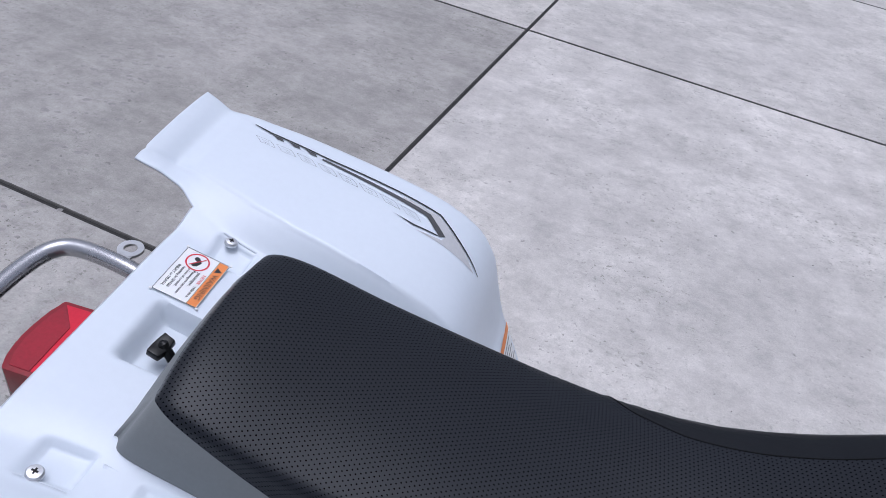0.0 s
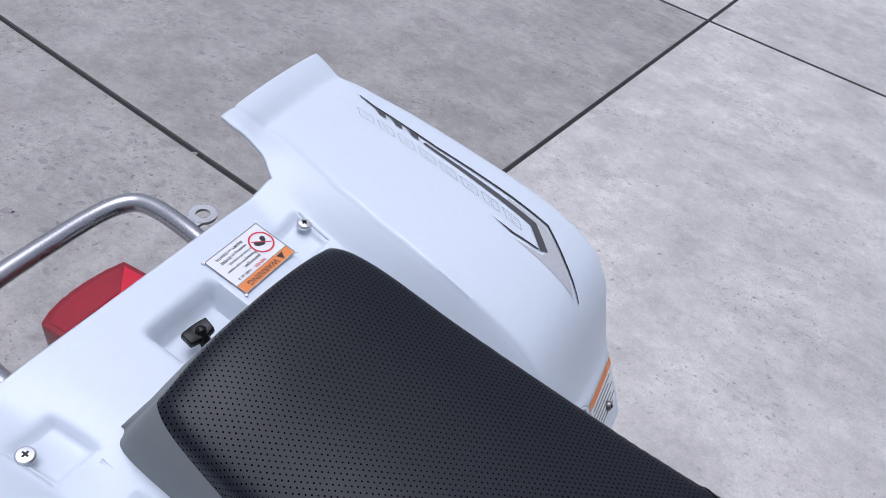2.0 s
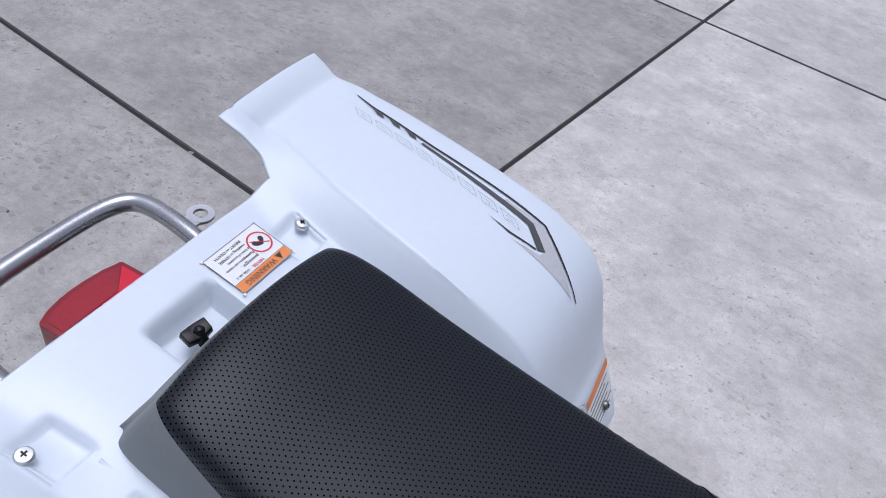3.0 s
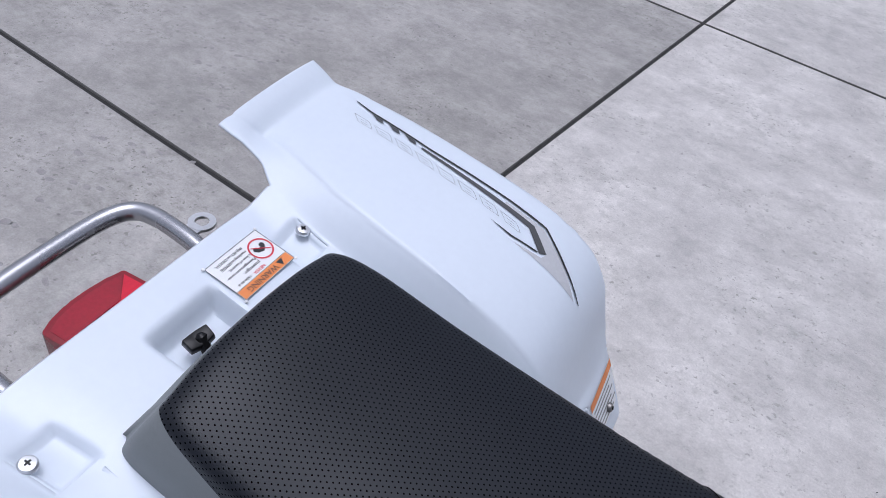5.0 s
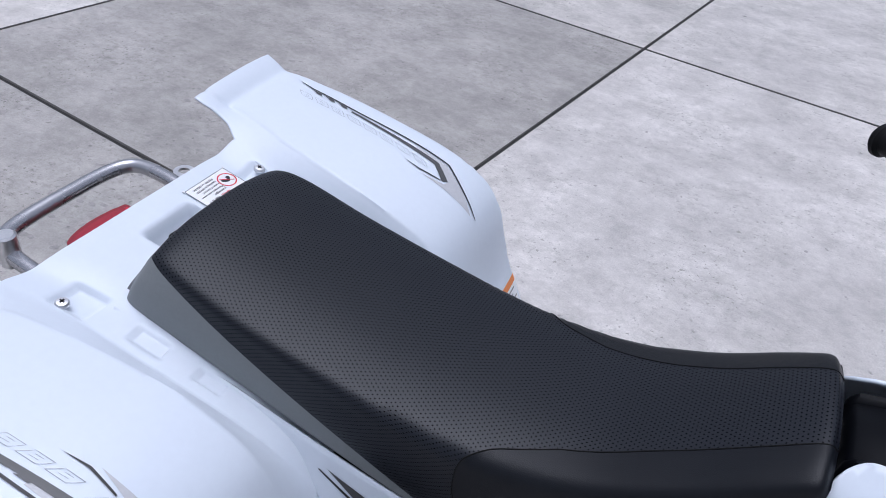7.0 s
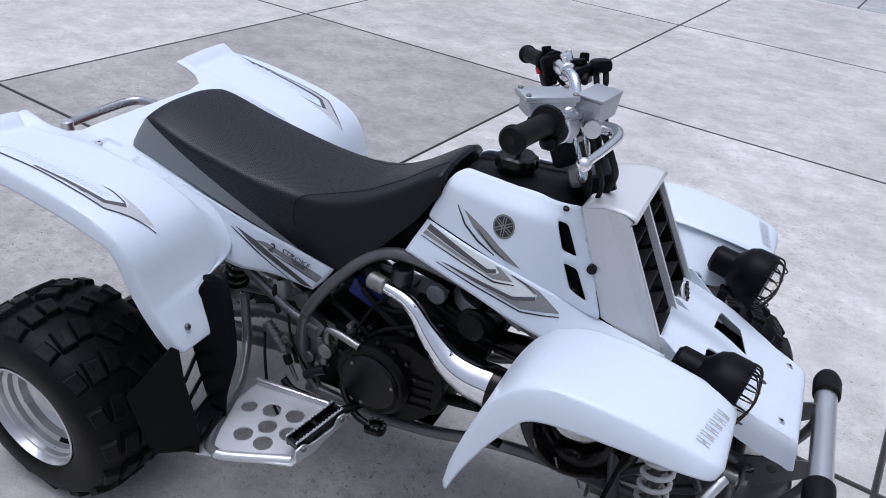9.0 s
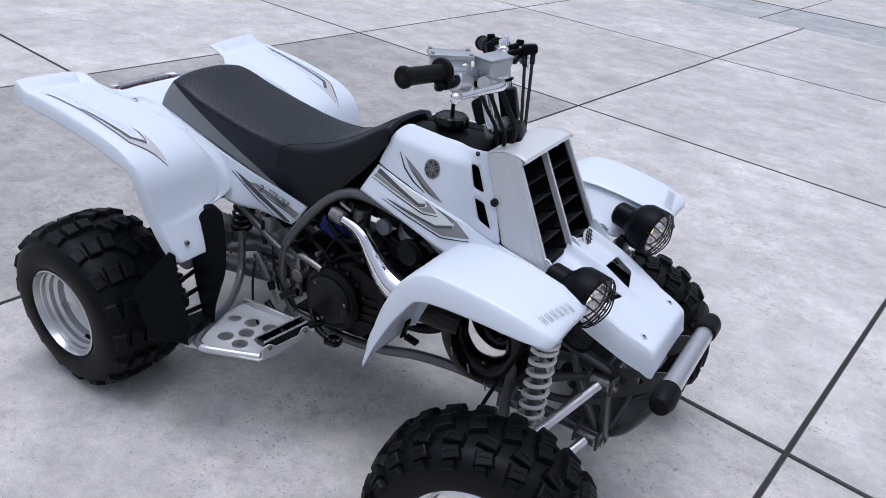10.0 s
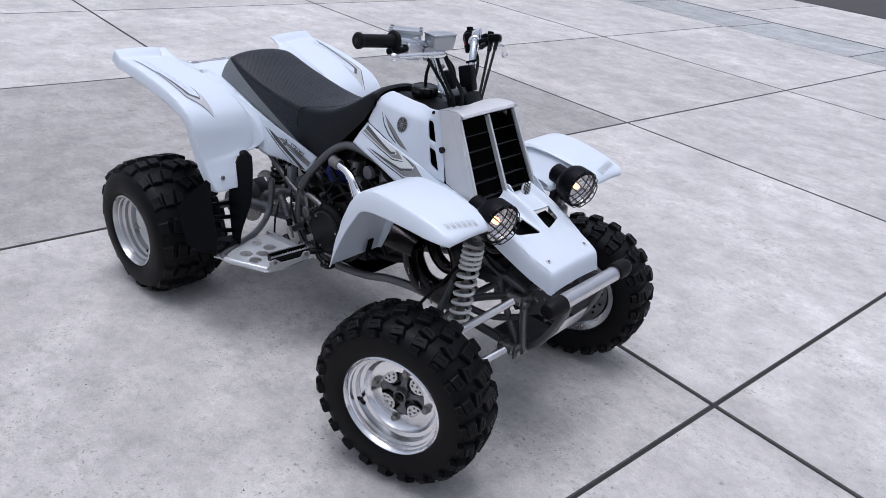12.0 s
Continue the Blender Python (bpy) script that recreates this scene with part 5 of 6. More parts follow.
# ---- foot rests, guards and nerf bars ----
for s in (-1, 1):
    nerf = group("foot_guard", quad, label="silver drilled heel plate with black mud shield")

    def Y(p):
        return Vector((p[0], p[1] * -s, p[2]))

    bm = B()
    plan = [(0.412, -0.466), (0.600, -0.392), (0.618, -0.330), (0.612, -0.200), (0.385, -0.235), (0.378, -0.33), (0.400, -0.42)]
    holes = [(0.460, -0.372, 0.021), (0.512, -0.372, 0.021), (0.490, -0.328, 0.021), (0.542, -0.322, 0.021), (0.468, -0.284, 0.021), (0.522, -0.272, 0.021), (0.418, -0.30, 0.018)]
    plate(bm, [(x, y * -s) for x, y in plan], 0.004, pose(0, 0, 0.284), [(x, y * -s, r) for x, y, r in holes])
    part("heel_plate", bm, BAR_GREY, nerf, "silver heel plate with round holes", smooth=0)
    pipe("nerf_bar", [Y((0.272, -0.130, 0.435)), Y((0.279, -0.136, 0.412)), Y((0.302, -0.164, 0.330)), Y((0.352, -0.250, 0.294)), Y((0.385, -0.345, 0.285)), Y((0.404, -0.400, 0.284)), Y((0.424, -0.436, 0.284)), Y((0.450, -0.443, 0.284))], 0.0115, NERF, "grey nerf bar tube", nerf)
    pipe("edge_bar", [Y((0.444, -0.444, 0.284)), Y((0.470, -0.437, 0.284)), Y((0.52, -0.413, 0.284)), Y((0.590, -0.378, 0.284))], 0.0105, BAR_GREY, "", nerf)
    box("inner_rail", (0.24, 0.012, 0.022), pose(0.50, s * 0.215, 0.290, 0, 0, s * -7), ALU_SATIN, "", nerf)
    # peg with its saw teeth
    a, b = Y((0.585, -0.368, 0.318)), Y((0.614, -0.238, 0.328))
    m = axes(a, b, a + Vector((1, 0, 0)))
    L = (b - a).length
    z = 1 if (m.to_3x3() @ Vector((0, 0, 1))).z > 0 else -1
    bm, combs = B(), []
    for w in (-0.015, 0.015):
        block(bm, (L, 0.005, 0.024), m @ pose(L / 2, w, 0))
        combs.append(B())
        block(combs[-1], (L, 0.0042, 0.003), m @ pose(L / 2, w, z * 0.0125))
        for k in range(15):
            block(combs[-1], (0.0058, 0.0046, 0.0058), m @ pose((k + 0.5) * L / 15, w, z * 0.0135, 0, 45, 0))
    for k in (0.03, 0.5, 0.97):
        block(bm, (0.008, 0.030, 0.016), m @ pose(L * k, 0, 0))
    block(bm, (L * 0.94, 0.026, 0.003), m @ pose(L / 2, 0, -z * 0.009))
    peg = part("foot_peg", bm, SATIN, nerf, "black serrated foot peg", smooth=0)
    for comb in combs:
        part("peg_teeth", comb, ALU_SATIN, peg, "worn bright teeth", smooth=0)
    # the stay along the peg: a plate with two eared bolts
    side = 0.024 if (m.to_3x3() @ Vector((0, 1, 0))).x > 0 else -0.024
    bm = B()
    plate(bm, rounded([(-0.012, -0.030), (-0.012, 0.006), (0.010, 0.010), (0.030, -0.008), (L * 0.72, -0.010), (L * 0.82, 0.010), (L * 0.98, 0.006), (L * 0.98, -0.018), (0.030, -0.032)], 0.006), 0.004, m @ pose(0, side, 0, 90 * z))
    stay = part("peg_stay_plate", bm, BAR_GREY, nerf, "silver plate along the foot peg", smooth=0)
    for k in (0.06, 0.87):
        p = m @ Vector((L * k, side, 0))
        drum("stay_bolt", p, p + m.to_3x3() @ Vector((0, 0.007 if side > 0 else -0.007, 0)), 0.0065, STEEL, "", nerf, 12, 0.001)
    pipe("peg_stay", [Y((0.615, -0.235, 0.318)), Y((0.635, -0.205, 0.318)), Y((0.655, -0.175, 0.325))], 0.010, SATIN, "", nerf)
    # black mud shield: an outer blade, an inner blade and rungs between
    o, ux, uy = Y((0.352, -0.524, 0.320)), Y((0.425, -0.455, 0.290)), Y((0.377, -0.459, 0.538))
    m = axes(o, ux, uy)
    inv = m.inverted()
    pts = [inv @ Y(p) for p in ((0.352, -0.524, 0.322), (0.300, -0.513, 0.445), (0.376, -0.460, 0.545), (0.386, -0.450, 0.535), (0.392, -0.452, 0.47), (0.416, -0.450, 0.34), (0.420, -0.462, 0.288))]
    if s < 0:
        bm = B()
        plate(bm, [(p.x, p.y) for p in pts], 0.004, m)
        part("mud_shield", bm, BLACK, nerf, "black plastic mud shield", smooth=0)
    if s < 0:
        bm = B()
        strip = [(0.295, 0.356, 0.275, 0.580), (0.278, 0.374, 0.285, 0.53), (0.278, 0.400, 0.311, 0.44), (0.308, 0.400, 0.332, 0.385), (0.340, 0.396, 0.348, 0.335), (0.366, 0.404, 0.361, 0.296)]
        loft(bm, [[(x0, s * y, z), ((x0 + x1) / 2, s * y, z + (0.012 if z > 0.57 else 0.0)), (x1, s * (y - 0.002), z)] for x0, x1, y, z in strip], 16, 9)
        shell(part("inner_shield", bm, BLACK, nerf, "", smooth=50), 0.004, 0)
    if s < 0:
        for k in range(4):
            a, b = Vector((0.392 + 0.008 * k, -0.450, 0.462 - 0.043 * k)), Vector((0.300 + 0.026 * k, -0.325 - 0.013 * k, 0.402 - 0.039 * k))
            bm = B()
            block(bm, ((b - a).length, 0.015, 0.006), axes(a, b, a + Vector((0.2, 0, 1))) @ pose((b - a).length / 2, 0, 0), 0.002, 1)
            part("rung", bm, BLACK, nerf, smooth=0)
        bm = B()
        plate(bm, rounded([(0.352, -0.520), (0.418, -0.470), (0.395, -0.345), (0.350, -0.33), (0.335, -0.42)], 0.01), 0.006, pose(0, 0, 0.302))
        part("shield_foot", bm, BLACK, nerf, smooth=0)

pedal = group("brake_pedal", quad)
pipe("pedal_arm", [(0.58, -0.175, 0.345), (0.61, -0.200, 0.325), (0.645, -0.214, 0.304), (0.676, -0.217, 0.297)], 0.008, SATIN, "", pedal)
bm = B()
plate(bm, rounded([(-0.024, -0.010), (-0.018, -0.020), (0.018, -0.020), (0.026, -0.008), (0.022, 0.014), (0.006, 0.020), (-0.020, 0.016)], 0.007), 0.010, pose(0.697, -0.217, 0.297, 0, -6, 0), [(0.002, -0.001, 0.008)])
part("pedal_pad", bm, SATIN, pedal, "black brake pedal pad", smooth=0)
for k in range(9):
    a = radians(20 + 40 * k)
    box("pad_tooth", (0.0045, 0.0045, 0.005), pose(0.698 + 0.019 * math.cos(a), -0.217 + 0.0145 * math.sin(a), 0.309, 0, 0, 45), STEEL, "", pedal, 0)
pipe("pedal_heel", [(0.545, -0.19, 0.372), (0.52, -0.20, 0.362), (0.505, -0.21, 0.350)], 0.011, SATIN, "", pedal)

# ---- bumper ----
bumper = group("front_bumper", quad)
drum("bumper_tube", (1.533, -0.150, 0.530), (1.533, 0.150, 0.524), 0.0215, ALU_SATIN, "brushed silver bumper tube", bumper, 32)
for s in (-1, 1):
    bm = B()
    m = pose(1.533, s * 0.132, 0.527, 0, 0, 0 if s > 0 else 180)
    solid_lathe(bm, [(0.0225, 0), (0.0265, 0.004), (0.0275, 0.045), (0.024, 0.060), (0.020, 0.070), (0.018, 0.071)], 32, m)
    part("end_cap", bm, GRIP, bumper, "black rubber bumper end cap", smooth=30)
    bm = B()
    plate(bm, rounded([(1.375, 0.445), (1.40, 0.490), (1.515, 0.535), (1.540, 0.515), (1.450, 0.435), (1.395, 0.400)], 0.008), 0.004, pose(0, s * 0.088, 0, 90), [(1.425, 0.468, 0.011), (1.460, 0.485, 0.009)])
    part("bumper_plate", bm, FRAME, bumper, "grey drilled bumper plate", smooth=0)
    pipe("lower_tube", [(1.530, s * 0.085, 0.515), (1.515, s * 0.085, 0.45), (1.46, s * 0.085, 0.34), (1.41, s * 0.085, 0.295)], 0.010, FRAME, "", bumper)
bm = B()
loft(bm, [[(1.512, -0.060, 0.430), (1.512, 0.060, 0.430)], [(1.490, -0.065, 0.375), (1.490, 0.065, 0.375)], [(1.445, -0.07, 0.318), (1.445, 0.07, 0.318)], [(1.41, -0.07, 0.297), (1.41, 0.07, 0.297)]], 14, 4)
shell(part("skid_guard", bm, ALU_SATIN, bumper, "scuffed aluminium skid guard", smooth=60), 0.003, 0)

# ---- head lamps ----
GLASS = bpy.data.materials.new("clear_glass")
GLASS.use_nodes = True
gn, gl = GLASS.node_tree.nodes, GLASS.node_tree.links
clear, gloss, both = gn.new("ShaderNodeBsdfTransparent"), gn.new("ShaderNodeBsdfGlossy"), gn.new("ShaderNodeMixShader")
gloss.inputs["Roughness"].default_value, both.inputs[0].default_value = 0.05, 0.08
gl.new(clear.outputs[0], both.inputs[1]), gl.new(gloss.outputs[0], both.inputs[2]), gl.new(both.outputs[0], gn["Material Output"].inputs["Surface"])
# weak warm emission that gives the bulb its glint
GLOW = bpy.data.materials.new("warm_emission")
GLOW.use_nodes = True
ge = GLOW.node_tree.nodes["Principled BSDF"]
ge.inputs["Base Color"].default_value = (1.0, 0.6, 0.35, 1)
ge.inputs["Emission Color"].default_value, ge.inputs["Emission Strength"].default_value = (1.0, 0.50, 0.22, 1), 3.0
for s in (-1, 1):
    y = -0.208 if s < 0 else 0.170
    m = look((1.356, y, 0.708 if s < 0 else 0.714), (2.181, y - 0.14, 0.612)) @ pose(0, 0, 0, 90)
    lamp = group("head_lamp", quad, m, "round black head lamp with wire stone guard")
    # local Y runs backward into the housing
    bm = B()
    lathe(bm, [(0.049, -0.002), (0.0565, 0.0), (0.0585, 0.010), (0.0575, 0.040), (0.050, 0.055), (0.036, 0.066), (0.030, 0.072), (0.029, 0.108), (0.022, 0.115), (0.0001, 0.116)], 40)
    part("housing", bm, BLACK, lamp, "black plastic lamp housing", smooth=30)
    bm = B()
    lathe(bm, [(0.0495, 0.000), (0.046, 0.010), (0.034, 0.026), (0.016, 0.036), (0.0001, 0.038)], 36)
    part("reflector", bm, LENS, lamp, "bright lamp reflector", smooth=60)
    bm = B()
    lathe(bm, [(0.050, -0.003), (0.045, -0.010), (0.030, -0.017), (0.015, -0.0205), (0.0001, -0.0215)], 36)
    g = part("lens", bm, GLASS, lamp, "clear domed lens", smooth=80)
    g.visible_shadow = False
    bm = B()
    solid_lathe(bm, [(0.0001, 0.010), (0.008, 0.014), (0.010, 0.022), (0.008, 0.034)], 14)
    part("bulb", bm, GLOW, lamp, "bulb with warm emission")
    for k in range(5):
        for turn in (40, 130):
            q = (-2 + k) * 0.0190
            e = math.sqrt(max(0.0, 0.0575**2 - q * q))
            mm = pose(0, 0, 0, 0, turn, 0)
            bm = B()
            tube(bm, [mm @ Vector((q, 0.006, -e)), mm @ Vector((q, -0.010, -e * 0.95)), mm @ Vector((q, -0.020, -e * 0.5)), mm @ Vector((q, -0.024, 0)), mm @ Vector((q, -0.020, e * 0.5)), mm @ Vector((q, -0.010, e * 0.95)), mm @ Vector((q, 0.006, e))], 0.0016, 6, 22)
            part("guard_wire", bm, SATIN, lamp)
    box("lamp_stalk", (0.02, 0.03, 0.05), m.inverted() @ pose(1.285, y - s * 0.025, 0.665), BLACK, "", lamp, 0.004)
bm = B()
m = Matrix.Translation(grille(0.975, 0.084, 0.000)) @ Vector((0.888, 0, 0.460)).to_track_quat("Y", "Z").to_matrix().to_4x4()
solid_lathe(bm, [(0.022, -0.004), (0.022, 0.0), (0.012, 0.003), (0.0001, 0.004)], 24, m)
insert = part("mesh_insert", bm, PAPER, shroud, "small pale round insert behind wire mesh")
bm = B()
for k in range(5):
    for turn in (45, -45):
        q = (-2 + k) * 0.0095
        e = math.sqrt(max(1e-6, 0.023**2 - q * q))
        mm = m @ pose(0, 0.005, 0, 0, turn, 0)
        rod(bm, mm @ Vector((q, 0, -e)), mm @ Vector((q, 0, e)), 0.0014, 6)
part("mesh", bm, SATIN, insert)

# ---- handlebar ----
EYV = Vector((-0.317, 0.939, -0.134)).normalized()
EZV = Vector((-0.407, 0, 0.914))
EZV = (EZV - EYV * EZV.dot(EYV)).normalized()
EXV = EYV.cross(EZV)
BAR = Matrix.Translation((0.847, -0.0185, 1.0565)) @ Matrix((EXV, EYV, EZV)).transposed().to_4x4()
bars = group("handlebar", quad, BAR, "silver handlebar with black grips, turned to one side")
BAR_TUBE = surface("satin_handlebar", (0.60, 0.64, 0.67), 0.24, metal=0.85, var=0.05, bump=0.03)
half = [(0.0, 0.391, 0.0), (0.048, 0.290, -0.014), (0.078, 0.215, -0.030), (0.092, 0.172, -0.042), (0.090, 0.146, -0.075), (0.083, 0.126, -0.115), (0.075, 0.098, -0.160), (0.070, 0.055, -0.176)]
pipe("bar", [(x, -y, z) for x, y, z in half] + [(0.070, 0, -0.177)] + half[::-1], 0.0112, BAR_TUBE, "silver bent handlebar tube", bars, 16)
for s in (-1, 1):
    a, b = Vector((0.0, s * 0.393, 0.0)), Vector((0.048, s * 0.280, -0.015))
    m = Matrix.Translation(a) @ (b - a).to_track_quat("Y", "Z").to_matrix().to_4x4()
    bm = B()
    prof = [(0.007, -0.001), (0.017, -0.001), (0.0205, 0.003), (0.0205, 0.009), (0.0165, 0.013)]
    for k in range(9):
        prof += [(0.0162, 0.016 + 0.010 * k), (0.0168, 0.020 + 0.010 * k)]
    prof += [(0.0168, 0.110), (0.026, 0.113), (0.028, 0.117), (0.026, 0.123), (0.0165, 0.126)]
    solid_lathe(bm, prof, 28, m)
    part("grip", bm, GRIP, bars, "black rubber grip", smooth=35)
    bm = B()
    solid_lathe(bm, [(0.0065, -0.0005), (0.0065, -0.0015), (0.0001, -0.0015)], 16, m)
    part("grip_end", bm, SATIN, bars)
BAR_SILVER = surface("bead_blasted_aluminium", (0.42, 0.44, 0.46), 0.42, metal=0.6, var=0.08, bump=0.05)
# throttle housing on the right
LEVEL = BAR.inverted()
box("throttle_lid", (0.090, 0.050, 0.010), LEVEL @ pose(0.953, -0.197, 1.115, 0, 0, 42), BAR_SILVER, "cast silver master cylinder lid", bars, 0.003)
box("throttle_housing", (0.078, 0.042, 0.024), LEVEL @ pose(0.955, -0.198, 1.099, 0, 0, 42), BAR_SILVER, "cast silver throttle housing", bars, 0.004)
box("housing_neck", (0.030, 0.034, 0.050), LEVEL @ pose(0.972, -0.190, 1.068, 0, 0, 42), BAR_SILVER, "", bars, 0.005)
box("housing_rib", (0.010, 0.046, 0.052), LEVEL @ pose(0.986, -0.178, 1.072, 0, 0, 42), BAR_SILVER, "", bars, 0.003)
box("clamp_half", (0.034, 0.030, 0.040), LEVEL @ pose(0.990, -0.150, 1.060, 0, 8, 20), ALU_SATIN, "", bars, 0.007)
for dx, dz in ((-0.010, 0.012), (0.010, -0.010)):
    p = LEVEL @ Vector((0.996 + dx, -0.168, 1.062 + dz))
    drum("clamp_bolt", p, p + LEVEL.to_3x3() @ Vector((0.006, -0.012, 0)), 0.0055, STEEL, "", bars, 8, 0.001)
drum("throttle_clamp", (0.070, -0.205, -0.045), (0.055, -0.255, -0.035), 0.021, ALU_SATIN, "", bars)
drum("throttle_body", (0.074, -0.212, -0.012), (0.074, -0.212, -0.052), 0.013, ALU_SATIN, "", bars, 20)
for dx, dy in ((-0.02, -0.035), (0.02, -0.035), (-0.02, 0.035), (0.02, 0.035)):
    p = LEVEL @ pose(0.953, -0.197, 1.119, 0, 0, 42) @ Vector((dy * 1.1, dx * 0.9, 0))
    drum("lid_screw", p, p + LEVEL.to_3x3() @ Vector((0, 0, 0.004)), 0.0045, STEEL, "", bars, 10, 0.001)
pipe("thumb_lever", [(0.066, -0.250, -0.036), (0.060, -0.276, -0.040), (0.048, -0.296, -0.040)], 0.008, BLACK, "black thumb throttle lever", bars)
box("thumb_pad", (0.016, 0.034, 0.016), pose(0.040, -0.310, -0.038, 0, 0, 25), BLACK, "", bars, 0.006)
# brake reservoir and lever
box("brake_reservoir", (0.040, 0.066, 0.036), LEVEL @ pose(1.017, -0.131, 1.093, 0, 0, -9), BAR_SILVER, "silver brake fluid reservoir", bars, 0.003, 1.14)
box("reservoir_lid", (0.048, 0.076, 0.005), LEVEL @ pose(1.017, -0.131, 1.1135, 0, 0, -9), BAR_SILVER, "", bars, 0.002)
pipe("brake_lever", [(0.118, -0.180, -0.066), (0.138, -0.205, -0.070), (0.138, -0.250, -0.070), (0.118, -0.310, -0.065), (0.090, -0.370, -0.060)], 0, ALU, "polished brake lever", bars, 12, [0.011, 0.010, 0.0075, 0.0065, 0.006])
bm = B()
bmesh.ops.create_uvsphere(bm, u_segments=16, v_segments=10, radius=0.0105, matrix=Matrix.Translation((0.084, -0.382, -0.059)))
part("lever_ball", bm, ALU, bars, smooth=180)
pipe("master_cylinder", [(0.112, -0.155, -0.062), (0.105, -0.215, -0.058)], 0.014, ALU_SATIN, "", bars)
# left switches, clutch perch and lever
m = pose(0.052, 0.262, -0.020, 0, 0, 24)
box("switch_housing", (0.044, 0.030, 0.050), m @ pose(0, -0.002, -0.002), BLACK, "black switch housing", bars, 0.010)
for k, (y, r) in enumerate(((0.300, 0.0235), (0.289, 0.0265), (0.278, 0.0240), (0.268, 0.0260))):
    a = Vector((0.0, 0.391, 0.0)).lerp(Vector((0.048, 0.290, -0.014)), (0.391 - y) / 0.101)
    d = Vector((0.048, -0.101, -0.014)).normalized()
    drum("switch_ring", a, a + d * 0.0085, r, BLACK, "", bars, 28, 0.002)
box("kill_switch", (0.010, 0.015, 0.016), pose(0.024, 0.280, -0.026, 0, 0, 24), RED_SWITCH, "red engine stop switch", bars, 0.002)
box("light_switch", (0.020, 0.012, 0.012), pose(0.050, 0.276, 0.014, 0, 12, 24), BLACK, "", bars, 0.003)
box("switch_block", (0.026, 0.036, 0.028), m @ pose(-0.012, 0.004, -0.026), BLACK, "", bars, 0.005)
for dx, dz in ((0.018, -0.036), (-0.012, -0.040)):
    p = m @ Vector((dx, -0.018, dz))
    drum("housing_screw", p, p + m.to_3x3() @ Vector((0, -0.003, 0)), 0.0035, STEEL, "", bars, 8, 0.0005)
drum("perch_clamp", (0.072, 0.240, -0.026), (0.084, 0.202, -0.034), 0.0195, ALU, "polished clamp", bars)
box("clamp_ear", (0.022, 0.026, 0.030), pose(0.085, 0.228, -0.012, 0, 0, 20), ALU, "", bars, 0.006)
box("clutch_perch", (0.044, 0.052, 0.026), pose(0.114, 0.222, -0.042, 0, 0, 12), BLACK, "black clutch perch", bars, 0.008)
box("perch_arm", (0.016, 0.058, 0.016), pose(0.104, 0.236, -0.024, 0, 0, 34), BLACK, "", bars, 0.005)
box("perch_hook", (0.020, 0.012, 0.022), pose(0.122, 0.254, -0.022, 0, 20, 20), BLACK, "", bars, 0.004)
box("perch_cover", (0.040, 0.050, 0.026), pose(0.150, 0.206, -0.038, 0, 12, 10), BLACK, "", bars, 0.009)
pipe("clutch_lever", [(0.125, 0.225, -0.058), (0.142, 0.262, -0.062), (0.135, 0.320, -0.075), (0.115, 0.375, -0.086)], 0, ALU, "polished clutch lever", bars, 12, [0.010, 0.0085, 0.007, 0.006])
bm = B()
bmesh.ops.create_uvsphere(bm, u_segments=16, v_segments=10, radius=0.0105, matrix=Matrix.Translation((0.112, 0.386, -0.088)))
part("lever_ball", bm, ALU, bars, smooth=180)
for p, end in (((0.138, 0.196, -0.046), (1.000, 0.088, 0.895)), ((0.158, 0.200, -0.046), (1.012, 0.084, 0.895))):
    p = Vector(p)
    drum("cable_boot", p, p + (BAR.inverted() @ Vector(end) - p).normalized() * 0.036, 0.0062, GRIP, "", bars, 14)
drum("lever_pivot", (0.122, 0.228, -0.026), (0.122, 0.228, -0.070), 0.0075, STEEL, "", bars, 14)
drum("adjuster", (0.118, 0.196, -0.050), (0.110, 0.172, -0.056), 0.0085, SATIN, "", bars, 14)
drum("clamp_bolt", (0.094, 0.244, 0.004), (0.094, 0.238, -0.030), 0.006, CHROME, "", bars, 8, 0.001)
drum("clamp_bolt", (0.082, 0.214, -0.004), (0.082, 0.208, -0.040), 0.006, CHROME, "", bars, 8, 0.001)
box("cable_strap", (0.034, 0.030, 0.007), pose(0.088, 0.138, -0.092), BLACK, "", bars, 0.002)
# clamp and steering stem
box("bar_clamp", (0.050, 0.110, 0.036), pose(0.070, 0, -0.180), CAST, "cast handlebar clamp", bars, 0.008)
drum("steering_stem", (0.070, 0, -0.18), (0.072, 0, -0.44), 0.022, SATIN, "", bars)
box("relay_box", (0.040, 0.046, 0.076), pose(0.098, 0.045, -0.140, 0, 6, 0), BLACK, "black electrical box on the stem", bars, 0.006)
box("key_housing", (0.045, 0.050, 0.060), pose(0.045, 0.005, -0.135), BLACK, "", bars, 0.010)
box("lamp_bracket", (0.060, 0.120, 0.070), pose(0.095, -0.005, -0.215), BLACK, "", bars, 0.010)
drum("key_lock", (0.040, 0.0, -0.10), (0.036, 0.0, -0.088), 0.014, STEEL, "", bars, 20)


def loc(p):
    return BAR @ Vector(p)


